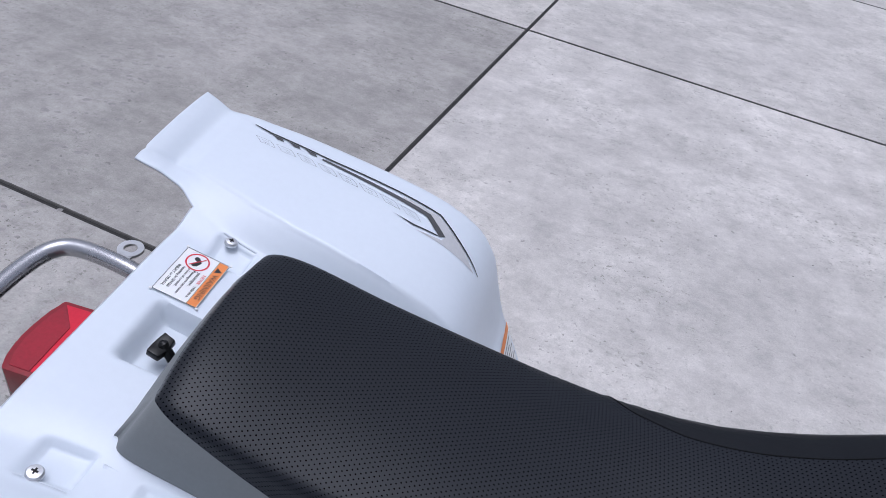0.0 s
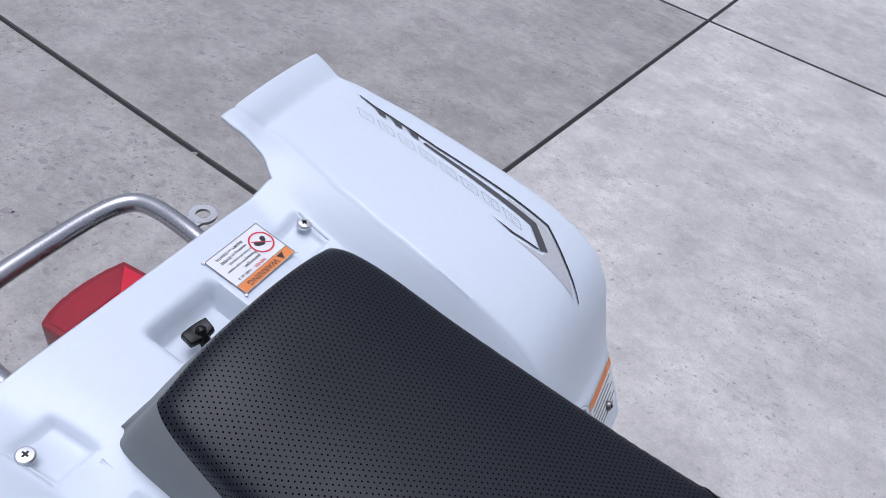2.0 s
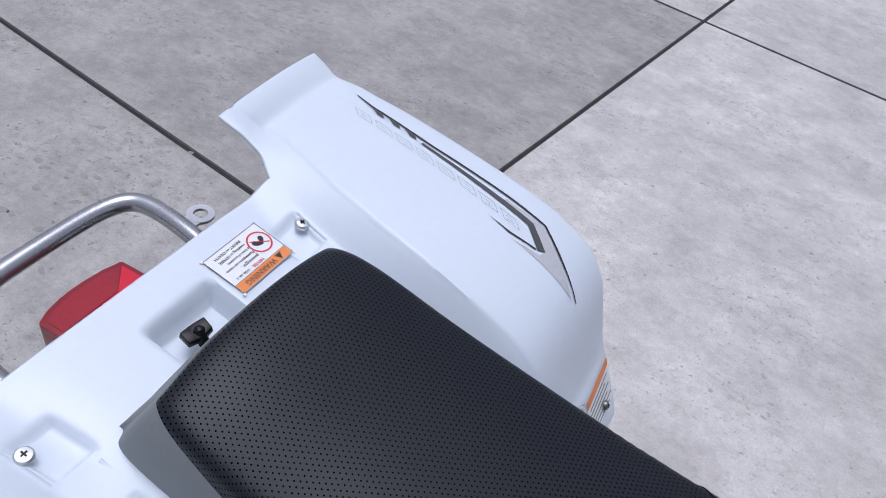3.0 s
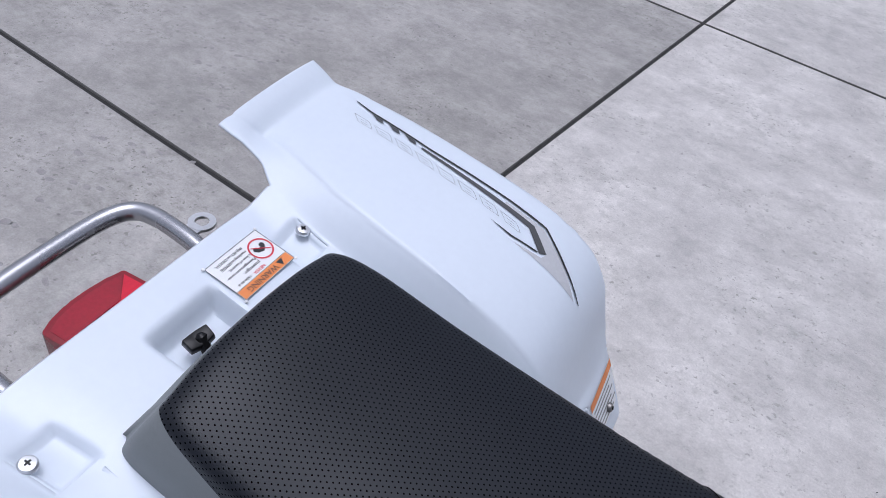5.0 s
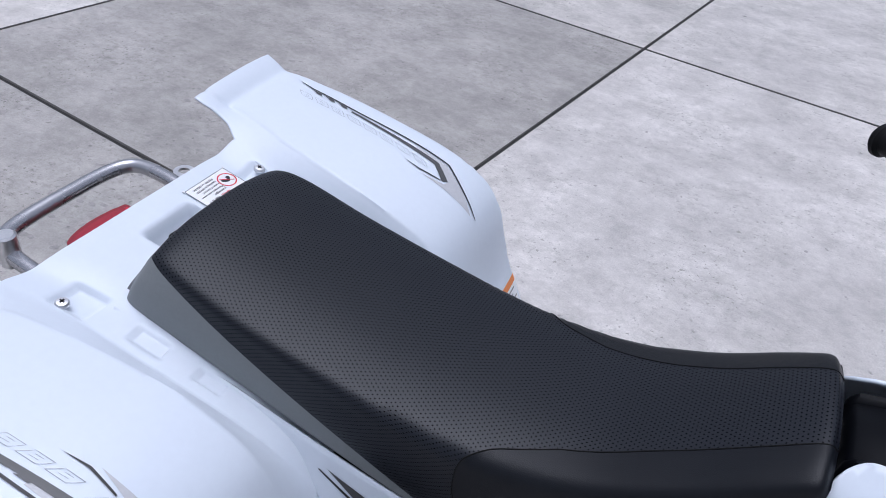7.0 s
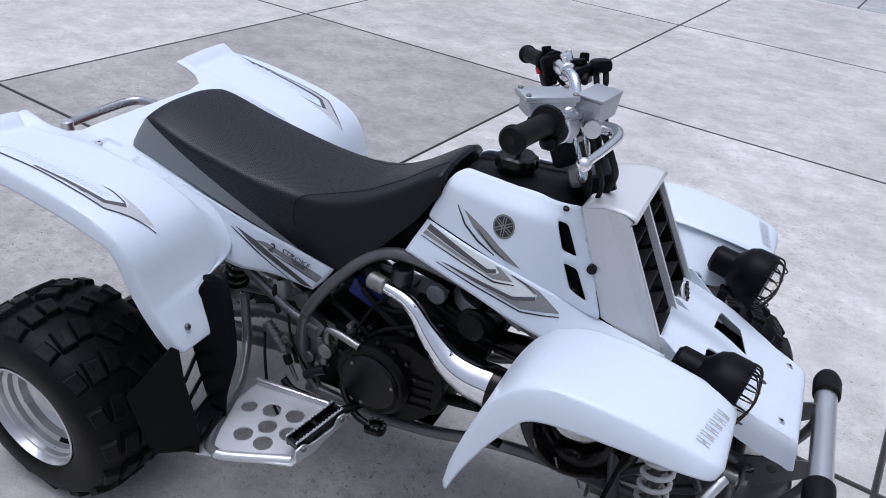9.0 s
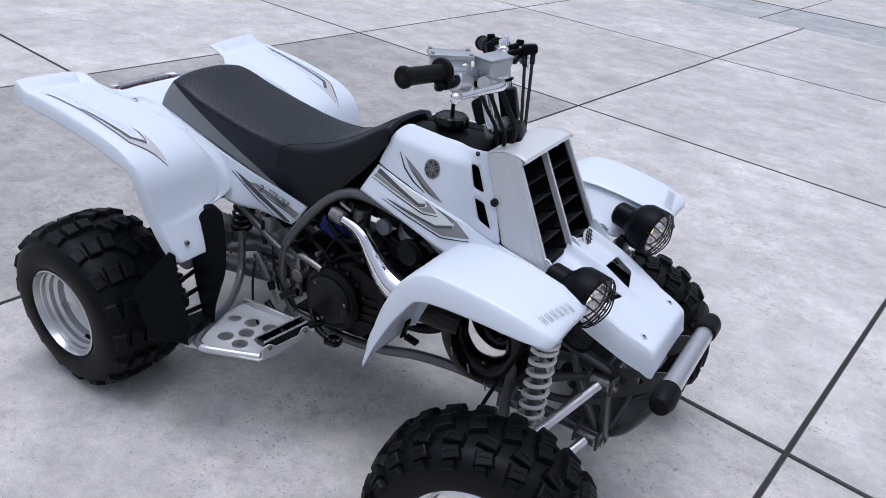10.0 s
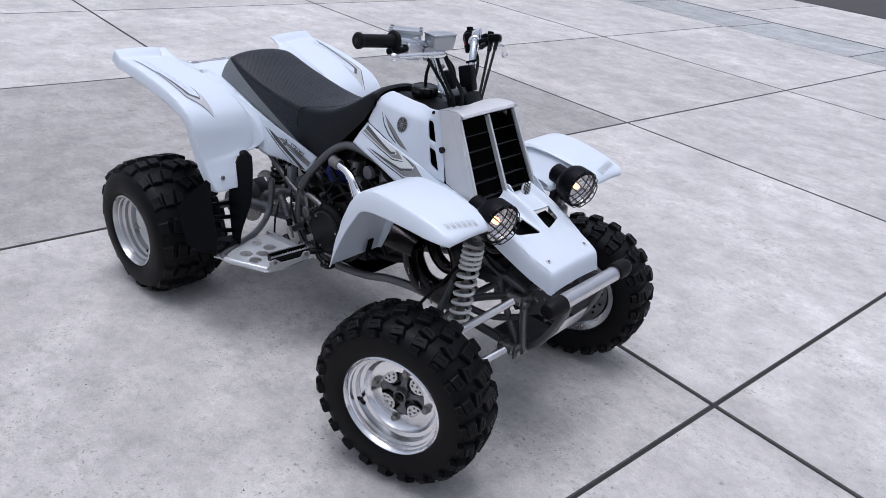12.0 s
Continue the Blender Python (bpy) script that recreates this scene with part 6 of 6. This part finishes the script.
cables = group("control_cables", quad)
for a, mids, end, r in (
    ((0.138, 0.196, -0.046), [], (1.000, 0.088, 0.895), 0.0042),
    ((0.158, 0.200, -0.046), [], (1.012, 0.084, 0.895), 0.0042),
    ((0.060, 0.255, -0.048), [(0.900, 0.190, 0.975), (0.955, 0.110, 0.92)], (1.0, 0.05, 0.86), 0.005),
    ((0.120, -0.150, -0.065), [(1.050, -0.095, 1.000), (1.055, -0.060, 0.950)], (1.030, -0.030, 0.880), 0.0062),
    ((0.085, -0.200, -0.055), [(1.010, -0.120, 1.00), (1.020, -0.080, 0.94)], (1.010, -0.045, 0.86), 0.0045),
    ((0.100, -0.160, -0.070), [(1.035, -0.11, 0.985), (1.04, -0.075, 0.93)], (1.02, -0.05, 0.86), 0.0045),
):
    pipe("cable", [loc(a)] + mids + [end], r, GRIP, "black control cable", cables, 8)

# ---- tail: grab bar, lamp, latch ----
grab = pipe("grab_bar", [(-0.120, 0.114, 0.702), (-0.190, 0.124, 0.713), (-0.250, 0.129, 0.715), (-0.281, 0.120, 0.714), (-0.295, 0.086, 0.713), (-0.298, 0.018, 0.712), (-0.295, -0.070, 0.711), (-0.282, -0.108, 0.711), (-0.252, -0.125, 0.709), (-0.190, -0.133, 0.704), (-0.120, -0.135, 0.694)], 0.0118, surface("grab_bar_grey", (0.42, 0.42, 0.44), 0.27, metal=0.9, var=0.06), "bent grey steel grab bar")
bm = B()
ringpts = [(0.017 * math.cos(2 * math.pi * k / 20), 0.017 * math.sin(2 * math.pi * k / 20)) for k in range(20)]
plate(bm, ringpts, 0.004, pose(-0.204, 0.158, 0.712), [(0.0, 0.0, 0.009)])
block(bm, (0.021, 0.030, 0.004), pose(-0.204, 0.136, 0.7115))
part("flag_lug", bm, ALU_SATIN, grab, "steel lug with a hole", smooth=0)
drum("bar_sleeve", (-0.250, -0.126, 0.690), (-0.250, -0.126, 0.742), 0.0145, ALU_SATIN, "", grab)
RED_FIELD = surface("deep_red_field", (0.30, 0.004, 0.016), 0.14, var=0.2, coat=0.3)
tail = group("tail_lamp", quad)
bm = B()
edge = [(-0.146, -0.062), (-0.146, 0.055), (-0.226, 0.053), (-0.2305, 0.030), (-0.2330, 0.005), (-0.2330, -0.020), (-0.2290, -0.045), (-0.221, -0.063)]
plate(bm, rounded(edge, 0.004, 3), 0.056, pose(0, 0, 0.672))
bmesh.ops.bevel(bm, geom=[e for e in bm.edges if len(e.link_faces) == 2 and e.calc_face_angle() > 1.0], offset=0.002, segments=2, profile=0.6, affect="EDGES")
lens = part("red_lens", bm, RED, tail, "glossy dark red tail lamp lens", smooth=25)
bm = B()
plate(bm, [(-0.150, -0.056), (-0.190, -0.056), (-0.192, 0.016), (-0.219, 0.047), (-0.150, 0.049)], 0.0006, pose(0, 0, 0.7005))
part("reflector", bm, RED_BRIGHT, lens, "bright red reflector field", smooth=0)
bm = B()
plate(bm, [(-0.191, -0.056), (-0.2155, -0.056), (-0.2225, -0.040), (-0.2265, -0.018), (-0.2265, 0.004), (-0.2245, 0.028), (-0.2205, 0.046), (-0.193, 0.016)], 0.0006, pose(0, 0, 0.7005))
part("top_field", bm, RED_FIELD, lens, "deep red ribbed field", smooth=0)
box("lamp_base", (0.05, 0.12, 0.05), pose(-0.150, -0.012, 0.668), BLACK, "", tail, 0.008)
latch = group("seat_latch", quad)
bm = B()
m = axes((-0.060, -0.003, 0.746), (-0.055, 0.021, 0.749), (-0.089, 0.002, 0.753)) @ Matrix.Scale(0.88, 4)
bow = [(-0.018, -0.0105), (-0.004, -0.0125), (0.004, -0.0125), (0.018, -0.0105), (0.019, 0.0090), (0.005, 0.0110), (-0.005, 0.0110), (-0.019, 0.0090)]
lo, hi = [[bm.verts.new(m @ Vector((x * k, y * k, z - 0.0022 * (abs(x) < 0.01) * (z > 0)))) for x, y in bow] for k, z in ((0.94, -0.006), (0.86, 0.006))]
for k in range(8):
    bm.faces.new((lo[k], lo[(k + 1) % 8], hi[(k + 1) % 8], hi[k]))
bm.faces.new(lo)
for a, b, c, d in ((0, 1, 6, 7), (1, 2, 5, 6), (2, 3, 4, 5)):
    bm.faces.new((hi[a], hi[b], hi[c], hi[d]))
bmesh.ops.bevel(bm, geom=bm.edges[:], offset=0.0016, segments=2, profile=0.5, affect="EDGES")
part("latch_knob", bm, SATIN, latch, "black plastic wing knob", smooth=25)
drum("latch_stem", (-0.060, -0.001, 0.752), (-0.045, -0.004, 0.728), 0.006, SATIN, "", latch, 12)


# ---- decals and labels ----
from mathutils.bvhtree import BVHTree

bpy.context.view_layer.update()
DEPS = bpy.context.evaluated_depsgraph_get()


def tree_of(ob):
    return BVHTree.FromObject(ob, DEPS)


def decal(name, outline, tree, along, mat, parent, lift=0.0007, fine=0.012, corner=0.0, reach=0.7):
    """A thin printed shape laid on a surface. along: 'z' seen from above (outline in x, y), or -1 / +1, seen from that side (outline in x, z)."""
    bm = B()
    pts = rounded(outline, corner, 3) if corner else outline
    vs = [bm.verts.new((p[0], p[1], 0)) for p in pts]
    edges = [bm.edges.new((vs[i], vs[(i + 1) % len(vs)])) for i in range(len(vs))]
    bmesh.ops.triangle_fill(bm, edges=edges, use_beauty=True)
    for _ in range(4):
        long = [e for e in bm.edges if e.calc_length() > fine]
        if not long:
            break
        bmesh.ops.subdivide_edges(bm, edges=long, cuts=1)
        bmesh.ops.triangulate(bm, faces=[f for f in bm.faces if len(f.verts) > 3])
    for v in bm.verts:
        if along == "z":
            o, d = Vector((v.co.x, v.co.y, 1.2)), Vector((0, 0, -1))
        elif along == "x":
            o, d = Vector((0.7, v.co.x, v.co.y)), Vector((-1, 0, 0))
        else:
            o, d = Vector((v.co.x, along * reach, v.co.y)), Vector((0, -along, 0))
        p, n, _, _ = tree.ray_cast(o, d)
        if p is None:
            p, n, _, _ = tree.find_nearest(o + d * (0.45 if along == "z" else 0.40 if along == "x" else reach - 0.15))
        if n.dot(d) > 0:
            n = -n
        v.co = p + n * lift
    bmesh.ops.recalc_face_normals(bm, faces=bm.faces[:])
    me = bpy.data.meshes.new(name)
    bm.to_mesh(me)
    bm.free()
    return link(name, me, mat, parent, "", 60)


def stroke(pts, w):
    """A line of width w along a polyline, as an outline."""
    p = [Vector(q) for q in pts]
    left, right = [], []
    for i, q in enumerate(p):
        d = (p[min(i + 1, len(p) - 1)] - p[max(i - 1, 0)]).normalized()
        n = Vector((-d.y, d.x)) * (w / 2 if 0 < i < len(p) - 1 else w / 4)
        left.append(tuple(q + n)), right.append(tuple(q - n))
    return left + right[::-1]


fender_tree = tree_of(rear_body)
for s in (-1, 1):
    def M(pts):
        return [(x, y * s) for x, y in pts]

    decal("fender_decal", M([(0.100, 0.381), (0.157, 0.3805), (0.207, 0.351), (0.231, 0.331), (0.204, 0.329), (0.137, 0.3275), (0.174, 0.337), (0.1775, 0.347), (0.145, 0.373), (0.100, 0.376)]), fender_tree, "z", FADE, rear_body, 0.0006)
    decal("fender_decal", M([(-0.030, 0.3835), (0.146, 0.3735), (0.1775, 0.347), (0.169, 0.340), (0.142, 0.3645), (-0.030, 0.3795)]), fender_tree, "z", DECAL_DARK, rear_body, 0.0010)
    decal("fender_decal", M(stroke([(-0.146, 0.4015), (-0.118, 0.395), (-0.017, 0.3875), (0.100, 0.386), (0.159, 0.384), (0.200, 0.357), (0.237, 0.336)], 0.0032)), fender_tree, "z", INK, rear_body, 0.0014)
    decal("fender_decal", M([(0.098, 0.337), (0.130, 0.3355), (0.167, 0.341), (0.166, 0.3385), (0.130, 0.3325)]), fender_tree, "z", INK, rear_body, 0.0012)
    # outlined slanted shapes where the model script stands
    for k in range(8):
        x0, y0 = -0.133 + 0.0335 * k, 0.3765 - 0.0024 * k
        shape = [(x0, y0), (x0 + 0.024, y0 - 0.0012), (x0 + 0.030, y0 - 0.0060), (x0 + 0.036, y0 - 0.0125), (x0 + 0.013, y0 - 0.0115), (x0 + 0.007, y0 - 0.0055)]
        for i in range(6):
            decal("script_outline", M(stroke([shape[i], shape[(i + 1) % 6]], 0.0008)), fender_tree, "z", DECAL_DARK, rear_body, 0.0009, 0.02)
        decal("script_outline", M(stroke([(x0 + 0.012, y0 - 0.0045), (x0 + 0.023, y0 - 0.0055)], 0.0007)), fender_tree, "z", DECAL_DARK, rear_body, 0.0009, 0.02)
        decal("script_outline", M(stroke([(x0 + 0.016, y0 - 0.0085), (x0 + 0.026, y0 - 0.0092)], 0.0007)), fender_tree, "z", DECAL_DARK, rear_body, 0.0009, 0.02)
    for k in range(3):
        x0 = (-0.116 if s > 0 else 0.030) + 0.027 * k
        y0 = 0.3925 - 0.002 * k if s > 0 else 0.379
        decal("number_bar", M([(x0, y0), (x0 + 0.018, y0 - 0.0008), (x0 + 0.024, y0 - 0.0075), (x0 + 0.012, y0 - 0.0070), (x0 + 0.009, y0 - 0.0040)]), fender_tree, "z", DECAL_DARK, rear_body, 0.0012)
    # flank decals
    decal("flank_decal", [(0.279, 0.637), (0.332, 0.6175), (0.477, 0.5425), (0.453, 0.5405), (0.320, 0.609)], fender_tree, s, DECAL_DARK, rear_body, 0.0008, reach=0.235)
    decal("flank_decal", [(0.330, 0.6175), (0.357, 0.620), (0.503, 0.578), (0.492, 0.561), (0.379, 0.602)], fender_tree, s, DECAL_GREY, rear_body, 0.0010, reach=0.235)
    decal("flank_decal", stroke([(0.268, 0.634), (0.318, 0.606), (0.424, 0.5425)], 0.0036), fender_tree, s, INK, rear_body, 0.0009, reach=0.235)
    decal("flank_decal", stroke([(0.379, 0.597), (0.435, 0.579), (0.490, 0.5595)], 0.0032), fender_tree, s, INK, rear_body, 0.0012, reach=0.235)
    d = Vector((0.131, 0, -0.030)).normalized() * (1 if s < 0 else -1)
    up = Vector((0.04, 0, 1))
    for body, size, at_ in (("2", 0.0360, (0.372, 0.6115)), ("STROKE", 0.0210, (0.434, 0.6030)), ("TWIN", 0.0135, (0.440, 0.5890))):
        p, n, _, _ = fender_tree.ray_cast(Vector((at_[0], s * 0.235, at_[1])), Vector((0, -s, 0)))
        p = p + Vector((0, s * 0.0022, 0))
        text_mesh("lettering", body, size, INK, rear_body, axes(p, p + d, p + up), 0.3, 0.0002)

# tank panel decals
panels = [o for o in quad.children if o.name.startswith("tank_side_panel")]
lowers = [o for o in quad.children if o.name.startswith("lower_side_panel")]
for s, up_p, low_p in zip((-1, 1), panels, lowers):
    tu, tl = tree_of(up_p), tree_of(low_p)
    decal("panel_decal", [(0.797, 0.824), (0.827, 0.797), (0.874, 0.772), (0.911, 0.760), (0.938, 0.757), (0.854, 0.801)], tu, s, DECAL_GREY, up_p, 0.0008)
    decal("panel_decal", stroke([(0.783, 0.827), (0.807, 0.797), (0.841, 0.777), (0.882, 0.764)], 0.0040), tu, s, INK, up_p, 0.0012)
    decal("panel_decal", stroke([(0.836, 0.798), (0.870, 0.778), (0.906, 0.762)], 0.0032), tu, s, INK, up_p, 0.0014)
    decal("panel_decal", [(0.722, 0.751), (0.731, 0.772), (0.760, 0.766), (0.910, 0.747), (0.981, 0.725), (0.938, 0.710), (0.777, 0.718), (0.895, 0.721)], tl, s, DECAL_PALE, low_p, 0.0005)
    decal("panel_decal", [(0.728, 0.759), (0.722, 0.752), (0.894, 0.726), (0.932, 0.732), (0.899, 0.747), (0.889, 0.747), (0.901, 0.739), (0.894, 0.734), (0.879, 0.7305)], tl, s, DECAL_GREY, low_p, 0.0008)
    decal("panel_decal", [(0.733, 0.772), (0.877, 0.738), (0.893, 0.7425), (0.895, 0.736), (0.879, 0.731), (0.729, 0.761)], tl, s, DECAL_DARK, low_p, 0.0011)
    decal("panel_decal", stroke([(0.721, 0.747), (0.895, 0.7215), (0.936, 0.728)], 0.0030), tl, s, INK, low_p, 0.0012)
    decal("panel_decal", [(0.869, 0.705), (0.959, 0.695), (1.033, 0.711), (0.985, 0.732), (0.955, 0.738), (0.983, 0.726), (0.982, 0.717), (0.943, 0.7035)], tl, s, DECAL_GREY, low_p, 0.0008)
    decal("panel_decal", [(0.777, 0.718), (0.795, 0.7185), (0.938, 0.710), (0.981, 0.723), (0.982, 0.717), (0.942, 0.704), (0.864, 0.707)], tl, s, DECAL_DARK, low_p, 0.0011)
    decal("panel_decal", stroke([(0.768, 0.7135), (0.860, 0.701), (0.960, 0.690), (1.034, 0.706)], 0.0030), tl, s, INK, low_p, 0.0013)
    decal("panel_decal", stroke([(0.925, 0.742), (0.955, 0.736), (0.979, 0.727)], 0.0034), tl, s, DECAL_DARK, low_p, 0.0012)
    # round badge with plain radiating bars
    c = Vector((0.887, 0.821))
    disc = [(c.x + 0.0225 * math.cos(2 * math.pi * k / 36), c.y + 0.0225 * math.sin(2 * math.pi * k / 36)) for k in range(36)]
    badge = decal("badge", disc, tu, s, DECAL_GREY, up_p, 0.0012)
    decal("badge_field", [(c.x + (x - c.x) * 0.84, c.y + (z - c.y) * 0.84) for x, z in disc], tu, s, INK, up_p, 0.0016)
    for k in range(3):
        a = radians(30 + 60 * k)
        d = Vector((math.cos(a), math.sin(a)))
        n = Vector((-d.y, d.x)) * 0.0016
        for q in (-1, 1):
            o = c + n * q * 1.5
            decal("badge_bar", [tuple(o + d * 0.0175 + n * 0.6), tuple(o - d * 0.0175 + n * 0.6), tuple(o - d * 0.0175 - n * 0.6), tuple(o + d * 0.0175 - n * 0.6)], tu, s, DECAL_GREY, up_p, 0.0020)
    screw(up_p, (0.992, s * 0.098, 0.886), (0, s * 0.3, 1), 0.006, SATIN)

    if s > 0:
        decal("tank_sticker", [(0.905, 0.0845), (0.955, 0.0875), (0.955, 0.0805), (0.905, 0.0775)], tu, "z", YELLOW, up_p, 0.0009)
        for k in range(6):
            decal("print_bar", [(0.910 + 0.007 * k, 0.0828 + 0.0004 * k), (0.914 + 0.007 * k, 0.0831 + 0.0004 * k), (0.914 + 0.007 * k, 0.0811 + 0.0004 * k), (0.910 + 0.007 * k, 0.0808 + 0.0004 * k)], tu, "z", INK, up_p, 0.0013)

# plain grey marks on the front fenders where the maker's name stands
for s, ff in zip((-1, 1), [o for o in quad.children if o.name.startswith("front_fender")]):
    tf = tree_of(ff)
    for k in range(6):
        y, x = 0.294 + 0.0162 * k, 1.338 - 0.0035 * k
        for o, r0, r1 in ((0.0, -0.011, 0.010), (0.0070, -0.011, 0.010), (0.0035, -0.002, 0.004 if k % 2 else 0.009)):
            decal("name_bar", [(x + r0, s * (y + o)), (x + r1, s * (y + o + 0.0022)), (x + r1, s * (y + o + 0.0050)), (x + r0, s * (y + o + 0.0028))], tf, "z", DECAL_MID, ff, 0.0009)

# warning label on the tail deck
body_tree = fender_tree


def on_deck(x, y):
    p, n, _, _ = body_tree.ray_cast(Vector((x, y, 1.2)), Vector((0, 0, -1)))
    return p + Vector((0, 0, 0.0007))


LM = axes(on_deck(-0.083, 0.104), on_deck(-0.083, 0.064), on_deck(-0.055, 0.102))
label = group("warning_label", quad, LM, "white warning sticker with orange band and small print")


def flat(name, pts, z, mat, corner=0.0):
    bm = B()
    plate(bm, rounded(pts, corner, 3) if corner else pts, 0.0004, pose(0, 0, z))
    return part(name, bm, mat, label, smooth=0)


W2, H2 = 0.0410, 0.0285
flat("sticker", [(-W2, -H2), (W2, -H2), (W2, H2), (-W2, H2)], 0.0010, PAPER, 0.003)
flat("orange_band", [(-W2 + 0.001, H2 - 0.0125), (W2 - 0.001, H2 - 0.0125), (W2 - 0.001, H2 - 0.001), (-W2 + 0.001, H2 - 0.001)], 0.0014, ORANGE)
for a, b in (((-W2, -H2), (W2, -H2)), ((W2, -H2), (W2, H2)), ((W2, H2), (-W2, H2)), ((-W2, H2), (-W2, -H2)), ((-W2, H2 - 0.013), (W2, H2 - 0.013))):
    flat("border", stroke([a, b], 0.0009), 0.0016, INK)
flat("warning_triangle", [(-0.030, H2 - 0.0105), (-0.0205, H2 - 0.0105), (-0.0252, H2 - 0.0025)], 0.0018, INK)
text_mesh("warning_word", "WARNING", 0.0098, INK, label, pose(0.006, H2 - 0.0068, 0.0018), 0, 0.0002)
text_mesh("small_print", "NEVER", 0.0058, RED_INK, label, pose(-0.010, 0.0112, 0.0014), 0, 0.0002, "LEFT")
text_mesh("small_print", "ride as a", 0.0058, INK, label, pose(0.0125, 0.0112, 0.0014), 0, 0.0002, "LEFT")
for k, line in enumerate(("passenger.", "Passengers can cause", "a loss of control,", "resulting in SEVERE", "INJURY or DEATH.")):
    text_mesh("small_print", line, 0.0062 if k == 0 else 0.0051, INK, label, pose(-0.010, 0.0045 - 0.0066 * k, 0.0014), 0, 0.0002, "LEFT")
cx, cy = -0.0245, -0.0065
bm = B()
circ = [[(cx + r * math.cos(2 * math.pi * k / 36), cy + r * math.sin(2 * math.pi * k / 36), 0.0017) for k in range(36)] for r in (0.0148, 0.0128)]
grid(bm, circ, close_v=True)
part("red_ring", bm, RED_INK, label, smooth=0)
flat("red_slash", stroke([(cx - 0.009, cy + 0.007), (cx + 0.009, cy - 0.007)], 0.0022), 0.0019, RED_INK)
for x, y, r in ((-0.005, -0.003, 0.0032), (0.0055, -0.002, 0.0032)):
    flat("pictogram", [(cx + x + r * math.cos(2 * math.pi * k / 14), cy + y + r * math.sin(2 * math.pi * k / 14)) for k in range(14)], 0.0015, INK)
flat("pictogram", [(cx - 0.008, cy - 0.001), (cx - 0.001, cy + 0.005), (cx + 0.007, cy + 0.002), (cx + 0.003, cy - 0.002)], 0.0015, INK)
for x in (-1, 1):
    for y in (-1, 1):
        bm = B()
        solid_lathe(bm, [(0.0021, 0), (0.0021, 0.0006), (0.0014, 0.0014), (0.0001, 0.0016)], 14, pose(x * (W2 + 0.001), y * (H2 + 0.001), 0.0010, 90))
        part("rivet", bm, PAPER, label)

# second sticker on the leg of the far fender
tag = group("fender_sticker", quad, label="white caution sticker with orange band on the fender leg")
decal("sticker", [(0.314, 0.500), (0.408, 0.500), (0.410, 0.556), (0.314, 0.556)], fender_tree, "x", PAPER, tag, 0.0007, 0.014)
decal("orange_band", [(0.314, 0.545), (0.4095, 0.545), (0.410, 0.556), (0.314, 0.556)], fender_tree, "x", ORANGE, tag, 0.0012, 0.014)
for k in range(6):
    z = 0.539 - 0.0068 * k
    decal("print_bar", [(0.320, z - 0.0012), (0.398 - 0.012 * (k % 2), z - 0.0012), (0.398 - 0.012 * (k % 2), z + 0.0012), (0.320, z + 0.0012)], fender_tree, "x", DECAL_GREY, tag, 0.0012, 0.014)

# ---- marks and litter on the driveway ----
def blotch(bm, x, y, r, stretch=1.0, turn=0.0, z=0.0006):
    n = 9
    ph = [random.uniform(0.7, 1.25) for _ in range(n)]
    c, s_ = math.cos(turn), math.sin(turn)
    vs = []
    for k in range(n):
        a = 2 * math.pi * k / n
        u, v = r * stretch * ph[k] * math.cos(a), r * ph[k] * math.sin(a)
        vs.append(bm.verts.new((x + c * u - s_ * v, y + s_ * u + c * v, z)))
    bm.faces.new(vs)


WET = surface("damp_concrete", (0.285, 0.270, 0.262), 0.8, var=0.35, scale=45)
bm = B()
for k in range(16):
    for j in range(7):
        if random.random() < 0.22:
            continue
        u = -0.12 + 0.04 * j + random.uniform(-0.012, 0.012) + (0.02 if k % 2 else 0)
        v = 0.105 * k + random.uniform(-0.015, 0.015)
        x, y = -1.05 - 0.185 * v - u * 0.98, 0.35 + 0.98 * v - 0.185 * u
        q = YARD.inverted() @ Vector((x, y, 0))
        if min(abs(q.x - e) for e in XS) < 0.04 or min(abs(q.y - e) for e in YS) < 0.04:
            continue
        blotch(bm, x, y, random.uniform(0.004, 0.011), 1.7, random.uniform(-0.4, 0.6))
tagged(part("tyre_prints", bm, WET, smooth=0), "damp knobbly tyre prints on the concrete", "tyre prints", kind="stuff")
bm = B()
for x, y, r in ((-0.988, 0.916, 0.008), (-1.25, 1.03, 0.010), (0.353, 4.059, 0.012), (-0.62, 1.6, 0.006), (-0.9, 2.2, 0.008), (0.9, 1.75, 0.006)):
    blotch(bm, x, y, r, 1.3, 0.4, 0.0008)
tagged(part("stains", bm, WET, smooth=0), "small dark stains on the concrete", "stains", kind="stuff")
bm = B()
for _ in range(130):
    x, y = random.uniform(-3.0, 3.2), random.uniform(-1.6, 5.5)
    r = random.uniform(0.001, 0.0026)
    made = bmesh.ops.create_icosphere(bm, subdivisions=1, radius=r, matrix=pose(x, y, r * 0.5, 0, 0, random.uniform(0, 360)))["verts"]
    for v in made:
        v.co.x += random.uniform(-0.5, 0.5) * r
        v.co.z = 0.0004 + max(0.0, v.co.z) * 0.7
tagged(part("grit", bm, JOINT, smooth=0), "dark grit and crumbs scattered over the concrete", "grit", kind="stuff")
